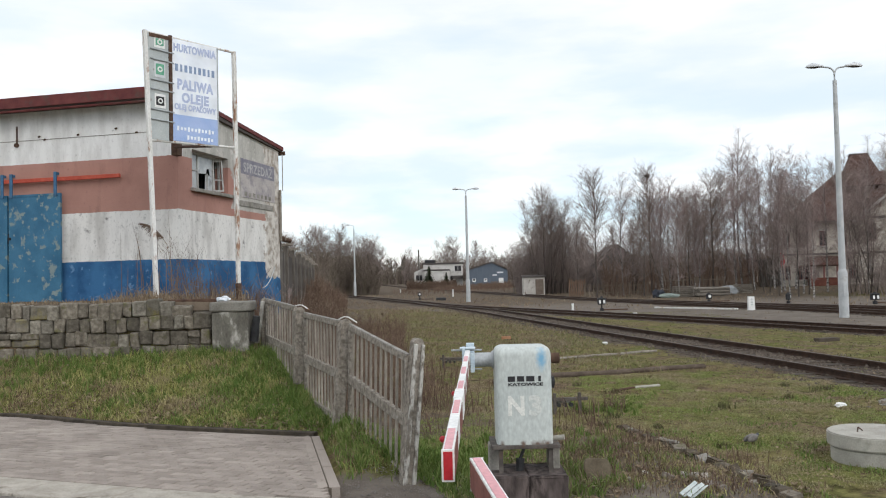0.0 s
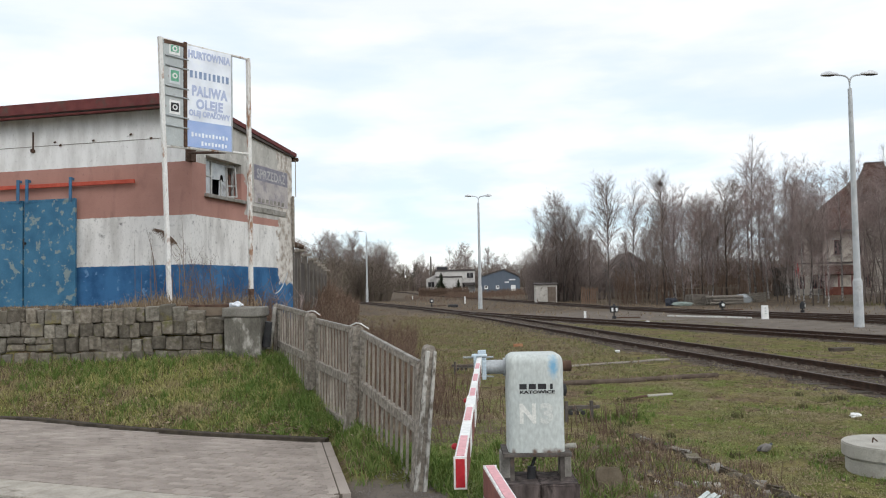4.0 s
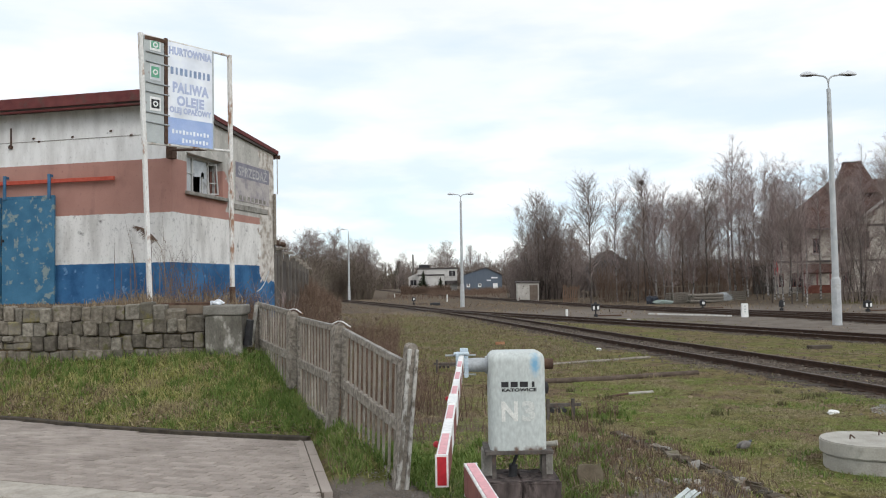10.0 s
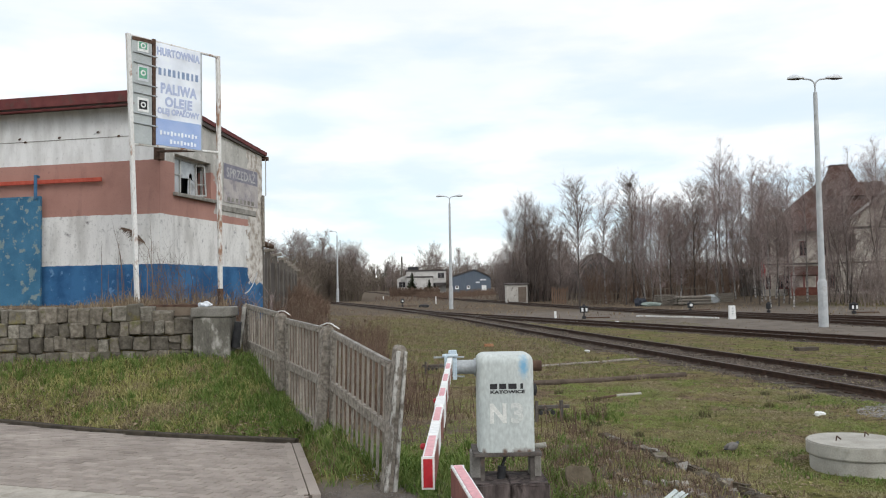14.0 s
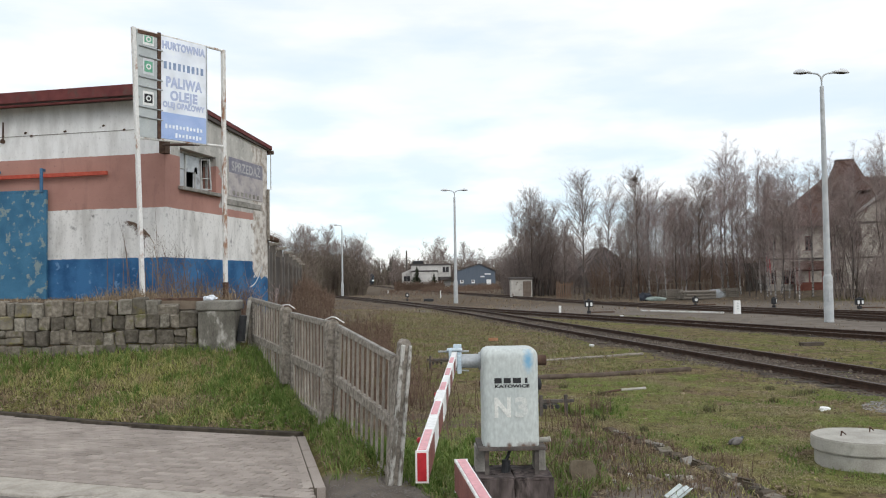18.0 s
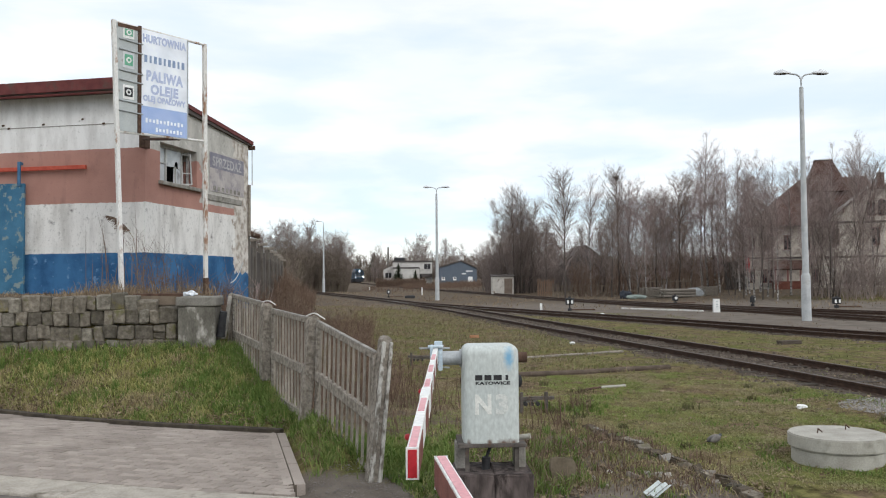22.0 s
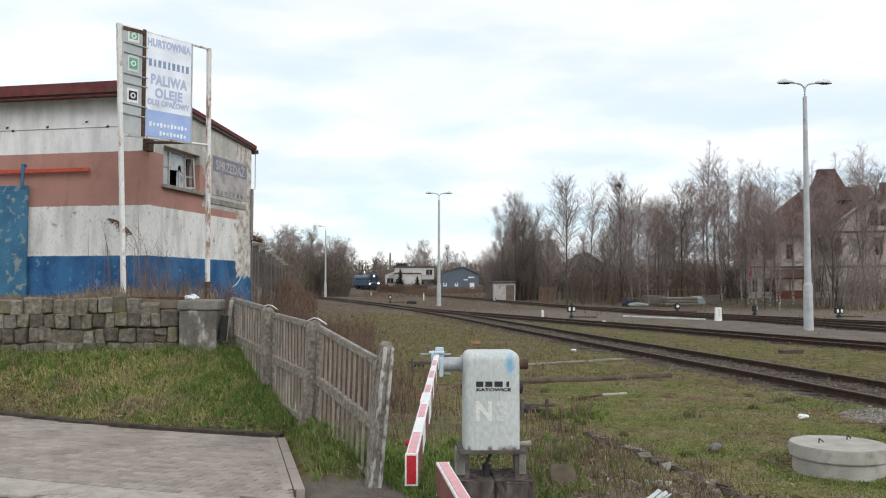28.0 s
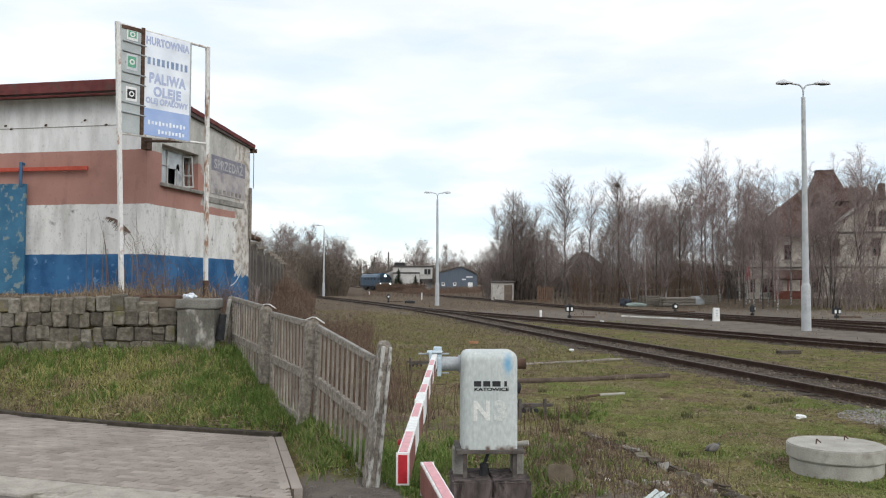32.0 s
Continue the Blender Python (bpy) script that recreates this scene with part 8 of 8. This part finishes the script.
def build_hut():
    t = thing("track_hut", pose(10.65, 100, ground_z(10.65, 100)), "small peeling whitewashed hut with brown doors", "hut")
    bm = bmesh.new()
    solid(bm, 0, 1, 1.05, 2.5, 2, 2.2, bevel=0.02)
    part("wall_shell", bm, mat("peeling_whitewash", [(0.46, 0.43, 0.385), (0.62, 0.59, 0.54)], 0.95, 1.5, fine=14, stain=(0.20, 0.16, 0.13), stain_at=(0.56, 0.62), stain_scale=2.5), t)
    bm = bmesh.new()
    solid(bm, 0, 1, 2.2, 2.8, 2.3, 0.12, 0, 3)
    part("roof", bm, M_SHEDROOF, t)
    for x, w in ((0.62, 0.95),):
        bm = bmesh.new()
        solid(bm, x, -0.02, 0.95, w, 0.06, 1.8)
        part("door", bm, mat("brown_door", [(0.15, 0.115, 0.09), (0.22, 0.175, 0.14)], 0.8, 3), t)


build_hut()

# ---- station house behind the trees ----
M_STATION = mat("cream_render", [(0.53, 0.475, 0.41), (0.68, 0.625, 0.55)], 0.92, 0.7, fine=8, stain=(0.26, 0.22, 0.19), stain_at=(0.54, 0.68), stain_scale=0.8)
M_TILES = mat("dark_brown_tiles", [(0.075, 0.045, 0.037), (0.13, 0.08, 0.066)], 0.95, 1.2, spec=0.1, fine=9, stretch=(1, 1, 4))
M_BRICK = mat("red_brick", [(0.114, 0.039, 0.027), (0.168, 0.066, 0.048)], 0.9, 3, fine=16)
M_WINRED = mat("brown_red_window_frame", [(0.16, 0.07, 0.06), (0.22, 0.10, 0.09)], 0.7, 5)


def build_station():
    t = thing("station_house", pose(32.0, 80.0, 0.45, 0, 0, -19), "old cream station house with a steep brown tiled roof and tower", "building")
    # x from the left corner, y away, z up
    bm = bmesh.new()
    solid(bm, 4.0, 5.2, 2.9, 8.0, 10, 6.4)
    part("left_wing", bm, M_STATION, t)
    bm = bmesh.new()
    prism(bm, [(6.6, -0.3), (17, -0.3), (17, 6.0), (13.0, 9.2), (10.6, 9.2), (6.6, 6.0)], -0.9, 10)
    part("gable_wing", bm, M_STATION, t)
    # hipped main roof with a truncated tower roof riding on it
    bm = bmesh.new()
    v = [bm.verts.new(p) for p in ((-0.4, -0.5, 6.0), (12.6, -0.5, 6.0), (12.6, 10.8, 6.0), (-0.4, 10.8, 6.0), (5.3, 3.9, 10.9), (11.2, 3.9, 10.9), (11.2, 5.8, 10.9), (5.3, 5.8, 10.9))]
    for f in ((0, 1, 5, 4), (3, 0, 4, 7), (2, 3, 7, 6), (1, 2, 6, 5), (4, 5, 6, 7), (0, 3, 2, 1)):
        bm.faces.new([v[k] for k in f])
    part("main_roof", bm, M_TILES, t)
    bm = bmesh.new()
    solid(bm, 4.9, -0.52, 6.02, 10.6, 0.14, 0.16)
    solid(bm, -0.45, 5.0, 6.02, 0.14, 11.2, 0.16)
    part("gutter", bm, M_SHEDROOF, t)
    bm = bmesh.new()
    v = [bm.verts.new(p) for p in ((5.3, 1.7, 9.4), (9.45, 1.7, 9.4), (9.45, 5.6, 9.4), (5.3, 5.6, 9.4), (6.56, 3.0, 12.5), (8.05, 3.0, 12.5), (8.05, 4.4, 12.5), (6.56, 4.4, 12.5))]
    for f in ((0, 1, 5, 4), (1, 2, 6, 5), (2, 3, 7, 6), (3, 0, 4, 7), (4, 5, 6, 7), (3, 2, 1, 0)):
        bm.faces.new([v[k] for k in f])
    part("tower_roof", bm, M_TILES, t)
    bm = bmesh.new()
    solid(bm, 7.3, 3.7, 12.53, 1.66, 1.56, 0.10)
    part("tower_cap", bm, M_SHEDROOF, t)
    bm = bmesh.new()
    prism(bm, [(6.0, 5.6), (10.5, 9.25), (13.1, 9.25), (17.6, 5.6), (17.6, 5.9), (13.15, 9.55), (10.45, 9.55), (6.0, 5.9)], -1.3, 10.5)
    part("gable_roof", bm, M_TILES, t)
    bm = bmesh.new()
    L = math.hypot(4.5, 3.65)
    solid(bm, 8.25, -1.35, 7.66, L, 0.12, 0.24, 0, 0, -math.degrees(math.atan2(3.65, 4.5)))
    part("barge_board", bm, M_OFFWHITE, t, "pale carved barge board")
    for k in range(3):
        bm = bmesh.new()
        solid(bm, 7.0 + 1.3 * k, -1.25, 6.3 + 1.05 * k, 0.12, 0.3, 0.5)
        part("gable_bracket", bm, M_WINRED, t)
    bm = bmesh.new()
    solid(bm, 12.4, 4.0, 10.6, 0.6, 0.6, 1.2, bevel=0.03)
    part("chimney", bm, M_TILES, t)
    bm = bmesh.new()
    solid(bm, 4.2, -0.06, 3.05, 8.6, 0.12, 0.18)
    solid(bm, 11.8, -0.96, 3.05, 10.3, 0.12, 0.18)
    part("string_course", bm, M_SHEDROOF, t)
    bm = bmesh.new()
    solid(bm, 11.8, -0.96, 6.22, 10.3, 0.12, 0.2)
    part("gable_cornice", bm, M_SHEDROOF, t)
    for x, w in ((0.45, 0.55), (1.5, 0.46), (2.0, 0.46), (3.6, 0.6), (5.3, 0.6)):
        add_window(t, x, 4.5, w, 1.4, 0.18, M_WINRED)
        bm = bmesh.new()
        solid(bm, x, 0.10, 3.74, w + 0.22, 0.2, 0.1)
        part("window_sill", bm, M_OFFWHITE, t)
        bm = bmesh.new()
        solid(bm, x, 0.14, 5.28, w + 0.26, 0.14, 0.14)
        part("window_head", bm, M_OFFWHITE, t)
    for x in (0.45, 1.5, 2.0, 6.0):
        add_window(t, x, 1.35, 0.44, 1.3, 0.18, M_WINRED)
    for x in (10.67, 11.56, 12.45):
        add_window(t, x, 7.5, 0.72, 1.5, -0.92, M_WINRED, arched=True)
    for x in (9.4, 13.0):
        add_window(t, x, 1.15, 1.9, 1.2, -0.92, M_WINRED)
    for x in (7.6, 11.0, 14.0):
        add_window(t, x, 4.9, 0.7, 1.6, -0.92, M_WINRED)
    # porch with a brick front
    bm = bmesh.new()
    solid(bm, 3.4, -1.1, 0.3, 2.5, 1.6, 1.1)
    part("porch_front", bm, M_BRICK, t)
    bm = bmesh.new()
    solid(bm, 3.4, -1.0, 2.35, 2.8, 2.0, 0.14, 0, 24)
    part("porch_roof", bm, M_TILES, t)
    for x in (2.3, 3.4, 4.5):
        bm = bmesh.new()
        solid(bm, x, -1.8, 1.4, 0.15, 0.15, 1.6)
        part("porch_post", bm, M_WINRED, t)
    bm = bmesh.new()
    solid(bm, -1.0, 5.0, 1.3, 2.0, 4.0, 2.6)
    part("side_lean_to", bm, M_OLDCONC, t)
    bm = bmesh.new()
    solid(bm, -1.1, 4.9, 2.75, 2.6, 4.6, 0.16, 0, 0, -6)
    part("lean_to_roof", bm, M_SHEDROOF, t)
    f = thing("red_flag", pose(31.4, 79.0, 0.6), "red flag on a thin pole by the station house", "flag")
    bm = bmesh.new()
    rod(bm, (0, 0, 0), (0, 0, 3.2), 0.03, seg=8)
    part("pole", bm, M_BARK, f)
    bm = bmesh.new()
    prism(bm, [(0.0, 1.75), (0.36, 1.6), (0.44, 2.3), (0.34, 2.9), (0.0, 3.1)], -0.02, 0.02)
    part("cloth", bm, M_RED, f)


build_station()


def build_outhouse():
    t = thing("grey_house", pose(23.0, 112, 0.6), "small grey house among the bare trees", "house")
    bm = bmesh.new()
    prism(bm, [(-3.2, 0), (3.2, 0), (3.2, 2.8), (0, 5.2), (-3.2, 2.8)], 0, 7)
    part("wall_shell", bm, mat("dark_grey_boards", [(0.09, 0.095, 0.10), (0.14, 0.14, 0.145)], 0.9, 2), t)
    bm = bmesh.new()
    prism(bm, [(-3.6, 2.6), (0, 5.3), (3.6, 2.6), (3.6, 2.8), (0, 5.55), (-3.6, 2.8)], -0.3, 7.3)
    part("roof", bm, M_SHEDROOF, t)


build_outhouse()

# ---- garden fence and junk under the trees ----
M_OLDWOOD = mat("silvered_wood", [(0.16, 0.125, 0.095), (0.25, 0.205, 0.16)], 0.9, 4, stretch=(1, 1, 0.3))
M_WARMWOOD = mat("warm_wood", [(0.20, 0.125, 0.085), (0.27, 0.18, 0.125)], 0.9, 4)


def picket_fence(b0, b1, depth, h, material, label, gap):
    x0, x1 = b0 * depth, b1 * depth
    t = thing("wooden_fence", pose(x0, depth, ground_z((x0 + x1) / 2, depth)), label, "fence", "garden fences")
    L = x1 - x0
    for z in (0.35, h - 0.25):
        bm = bmesh.new()
        solid(bm, L / 2, 0, z, L, 0.06, 0.10)
        part("rail", bm, material, t)
    n = int(L / gap)
    for i in range(n + 1):
        bm = bmesh.new()
        hh = h * random.uniform(0.8, 1.1)
        solid(bm, i * L / n, -0.05, hh / 2, 0.12, 0.04, hh)
        part("picket", bm, material, t)


picket_fence(0.166, 0.240, 86, 1.3, M_OLDWOOD, "grey weathered garden fence under the trees", 0.45)
picket_fence(0.148, 0.166, 88, 1.7, M_WARMWOOD, "brown board fence beside the scrub", 0.2)
picket_fence(0.258, 0.33, 82, 1.5, M_OLDWOOD, "sagging grey fence behind the junk", 0.6)


def pallet_stack(b, depth, n, label):
    x = b * depth
    t = thing("pallet_stack", pose(x, depth, ground_z(x, depth), 0, 0, random.uniform(-20, 20)), label, "pallets", "pallets under the trees")
    for k in range(n):
        bm = bmesh.new()
        solid(bm, 0, 0, 0.05 + k * 0.16, 1.6, 0.12, 0.09)
        pallet = part("pallet", bm, M_FENCE, t)
        for y in (-0.5, 0.5):
            bm = bmesh.new()
            solid(bm, 0, y, 0.05 + k * 0.16, 1.6, 0.12, 0.09)
            part("bearer", bm, M_FENCE, pallet)
        for i in range(6):
            bm = bmesh.new()
            solid(bm, -0.7 + i * 0.28, 0, 0.11 + k * 0.16, 0.16, 1.2, 0.03)
            part("board", bm, M_FENCE, pallet)


pallet_stack(0.283, 74, 6, "stack of grey weathered pallets")
pallet_stack(0.305, 75, 4, "low stack of grey pallets")
pallet_stack(0.352, 74, 5, "stack of weathered pallets beside the trees")
t = thing("timber_pile", pose(0.315 * 73, 73, ground_z(0.315 * 73, 73), 0, 0, 8), "pile of grey timber beneath the trees", "timber")
for i in range(14):
    bm = bmesh.new()
    rod(bm, (-1.4 + random.uniform(-0.2, 0.2), (i % 5) * 0.28 - 0.5, 0.14 + 0.25 * (i // 5)), (1.4, (i % 5) * 0.28 - 0.5, 0.14 + 0.25 * (i // 5)), 0.13, seg=8)
    part("log", bm, M_FENCE, t)
for b, d, s, mt, lb in ((0.253, 74, (0.6, 0.5, 0.5), mat("blue_black_tarp", [(0.02, 0.024, 0.034), (0.045, 0.05, 0.065)], 0.6, 4), "dark blue tarpaulin over a heap"), (0.266, 73, (0.9, 0.4, 0.25), mat("pale_green_tarp", [(0.20, 0.25, 0.22), (0.30, 0.35, 0.32)], 0.7, 4), "low pale green tarpaulin heap"),
                        (0.335, 74, (1.2, 0.6, 0.5), M_GALV, "grey sheet metal heap under the trees")):
    r = random.Random(int(b * 1000))
    bm = bmesh.new()
    bmesh.ops.create_icosphere(bm, subdivisions=2, radius=1, matrix=Matrix.Diagonal((*s, 1)))
    for v in bm.verts:
        v.co *= r.uniform(0.75, 1.15)
    one("metal_sheet" if b > 0.3 else "tarpaulin", bm, mt, pose(b * d, d, ground_z(b * d, d) + s[2] * 0.6), lb, "junk", "junk under the trees")

# ---- locomotive ----


def build_loco():
    navy = mat("loco_blue", [(0.016, 0.055, 0.105), (0.034, 0.092, 0.155)], 0.4, 2, fine=20)
    front = mat("loco_front", [(0.010, 0.024, 0.042), (0.022, 0.05, 0.08)], 0.4, 3, fine=20)
    dark = mat("loco_grime", [(0.02, 0.022, 0.026), (0.045, 0.045, 0.05)], 0.8, 3)
    lampm = glow("headlight_glow", (1.0, 0.97, 0.90), 14.0)
    t = thing("locomotive", pose(-60, 430, 0.8), "blue diesel locomotive with three lit headlights", "locomotive")
    # front at y = 0, body towards -y; width along x
    bm = bmesh.new()
    prism(bm, [(-1.5, 1.25), (1.5, 1.25), (1.5, 3.35), (1.15, 3.95), (0.5, 4.2), (-0.5, 4.2), (-1.15, 3.95), (-1.5, 3.35)], -19.0, -2.2)
    body = part("body", bm, navy, t)
    for i in range(10):
        for s in (-1, 1):
            bm = bmesh.new()
            solid(bm, s * 1.51, -3.6 - i * 1.55, 2.3, 0.04, 0.10, 1.9)
            part("body_rib", bm, dark, body)
    for i in range(4):
        for s in (-1, 1):
            bm = bmesh.new()
            solid(bm, s * 1.515, -4.6 - i * 3.1, 2.9, 0.03, 0.8, 0.5)
            part("grille", bm, dark, body)
    bm = bmesh.new()
    prism(bm, [(-1.45, 1.2), (1.45, 1.2), (1.45, 3.2), (1.1, 3.85), (-1.1, 3.85), (-1.45, 3.2)], -2.2, -0.5)
    cab = part("cab", bm, front, t)
    for s in (-1, 1):
        bm = bmesh.new()
        solid(bm, s * 0.62, -0.49, 2.95, 0.95, 0.06, 0.62, bevel=0.02)
        part("windscreen", bm, M_WINDARK, cab)
        bm = bmesh.new()
        solid(bm, s * 1.46, -1.3, 2.9, 0.05, 0.9, 0.6)
        part("side_window", bm, M_WINDARK, cab)
    bm = bmesh.new()
    solid(bm, 0, -0.45, 1.86, 1.9, 0.10, 0.07)
    part("waist_stripe", bm, mat("cream_stripe", [(0.5, 0.48, 0.40), (0.6, 0.58, 0.5)], 0.6, 4), cab)
    bm = bmesh.new()
    solid(bm, 0, -9.8, 1.05, 3.0, 19.4, 0.36, bevel=0.03)
    part("underframe", bm, dark, t)
    bm = bmesh.new()
    solid(bm, 0, -8.6, 0.62, 2.4, 4.5, 0.7, bevel=0.08)
    part("fuel_tank", bm, dark, t)
    for y in (-3.6, -15.6):
        bm = bmesh.new()
        solid(bm, 0, y, 0.62, 2.3, 3.9, 0.5, bevel=0.05)
        bogie = part("bogie", bm, dark, t)
        for k in (-1.4, 0, 1.4):
            for s in (-1, 1):
                bm = bmesh.new()
                rod(bm, (s * 0.70, y + k, 0.5), (s * 0.84, y + k, 0.5), 0.5, seg=20)
                part("wheel", bm, M_RAIL, bogie)
    for s in (-1, 1):
        bm = bmesh.new()
        rod(bm, (s * 0.88, -0.15, 1.05), (s * 0.88, 0.40, 1.05), 0.10, seg=12)
        rod(bm, (s * 0.88, 0.40, 1.05), (s * 0.88, 0.46, 1.05), 0.24, seg=16)
        part("buffer", bm, dark, t)
        bm = bmesh.new()
        rod(bm, (s * 1.24, -0.45, 1.66), (s * 1.24, -0.33, 1.66), 0.13, seg=16)
        part("headlight", bm, lampm, t, "lit white headlight")
    bm = bmesh.new()
    rod(bm, (0, -0.5, 3.62), (0, -0.36, 3.62), 0.17, seg=16)
    part("headlight", bm, lampm, t, "lit white top headlight")
    for s in (-1, 1):
        bm = bmesh.new()
        tube(bm, [(s * 1.35, -0.42, 1.3), (s * 1.35, -0.30, 1.5), (s * 1.35, -0.30, 2.5), (s * 1.35, -0.42, 2.6)], 0.025, 6)
        part("handrail", bm, M_POSTPAINT, t, "pale cab handrail")
        bm = bmesh.new()
        solid(bm, s * 0.62, -0.46, 2.2, 0.8, 0.04, 0.30, bevel=0.01)
        part("front_panel", bm, dark, cab)
        bm = bmesh.new()
        solid(bm, s * 1.3, -0.1, 0.75, 0.36, 0.3, 0.06)
        part("step", bm, dark, t)
    bm = bmesh.new()
    solid(bm, 0, -5.2, 4.24, 1.4, 2.2, 0.14, bevel=0.03)
    solid(bm, 0, -13.0, 4.24, 1.8, 3.4, 0.16, bevel=0.03)
    part("roof_hatch", bm, dark, body)
    bm = bmesh.new()
    rod(bm, (0, -9.2, 4.15), (0, -9.2, 4.42), 0.2, seg=12)
    part("exhaust", bm, dark, body)
    bm = bmesh.new()
    solid(bm, 0, -0.2, 0.55, 2.4, 0.12, 0.5, bevel=0.02)
    part("snow_guard", bm, dark, t)
    return t


LOCO = build_loco()

SWAY = [
        (0, 0.00), (0.5, -0.08), (1, -0.10), (1.5, 0.03), (2, 0.03), (2.5, 0.10), (3, 0.13), (3.5, 0.08), (5.5, 0.04), (6, 0.04), (6.5,
    -0.01), (7, 0.05), (7.5, 0.04), (8, 0.00), (8.5, 0.00), (9, 0.01), (9.5, 0.03), (10, 0.04), (10.5, 0.03), (11, -0.03), (11.5, 0.01),
    (12, 0.01), (12.5, 0.01), (13, 0.00), (13.5, -0.06), (14, -0.07), (14.5, -0.14), (16.5, -0.24), (17, -0.32), (17.5, -0.27), (18, -0.56),
    (18.5, -0.32), (19, -0.42), (19.5, -0.60), (20, -0.38), (20.5, -0.34), (21, -0.38), (21.5, -0.26), (22, -0.09), (22.5, -0.39), (23,
    -0.33), (23.5, -0.21), (24, -0.49), (24.5, -0.53), (25, -0.21), (25.5, -0.33), (27.5, -0.29), (28, -0.13), (28.5, -0.57), (29, -0.27),
    (29.5, -0.21), (30, -0.31), (30.5, -0.63), (31, -0.67), (31.5, -0.43), (32, -0.43)
]
FAR_SWAY = [
        (0, -0.00), (0.5, -0.00), (1, -0.06), (1.5, -0.08), (2, -0.07), (2.5, -0.11), (3, -0.15), (3.5, -0.13), (5.5, -0.04), (6, -0.00),
    (6.5, 0.01), (7, -0.05), (7.5, -0.04), (8, -0.00), (8.5, 0.00), (9, -0.01), (9.5, 0.01), (10, -0.05), (10.5, -0.03), (11, -0.02), (11.5,
    -0.01), (12, -0.06), (12.5, -0.06), (13, -0.01), (13.5, 0.06), (14, 0.03), (14.5, 0.01), (16.5, 0.03), (17, 0.03), (17.5, 0.02), (18,
    0.07), (18.5, 0.12), (19, 0.15), (19.5, 0.17), (20, 0.15), (20.5, 0.14), (21, 0.15), (21.5, 0.10), (22, 0.09), (22.5, 0.15), (23, 0.14),
    (23.5, 0.09), (24, 0.04), (24.5, 0.04), (25, -0.00), (25.5, -0.00), (27.5, -0.04), (28, -0.00), (28.5, -0.01), (29, -0.03), (29.5,
    0.05), (30, 0.11), (30.5, 0.07), (31, -0.03), (31.5, 0.02), (32, 0.68)
]


def motions():
    """The locomotive rolls up the main line; the booms sway in the wind."""
    line = along(TRACK_C, 0.5)

    def on_track(y):
        p, d = min(line, key=lambda q: abs(q[0].y - y))
        return pose(p.x, p.y, rail_z(p.x, p.y), 0, 0, math.degrees(math.atan2(d.x, -d.y)) + 8)
    walk(LOCO, [(t, on_track(y)) for t, y in ((0, 385), (6, 356), (12, 318), (17, 282.5), (19, 272.5), (20, 268), (23, 256), (25.5, 244), (28, 231), (30, 219), (32, 205))])
    walk(BOOM, [(t, pose(0.19, 7.25, 1.205, 0, 0, -2.55 + a)) for t, a in SWAY])
    walk(FAR_BOOM, [(t, pose(0.45, -0.9, 1.19, 0, 0, 185.3 + a)) for t, a in FAR_SWAY])


motions()
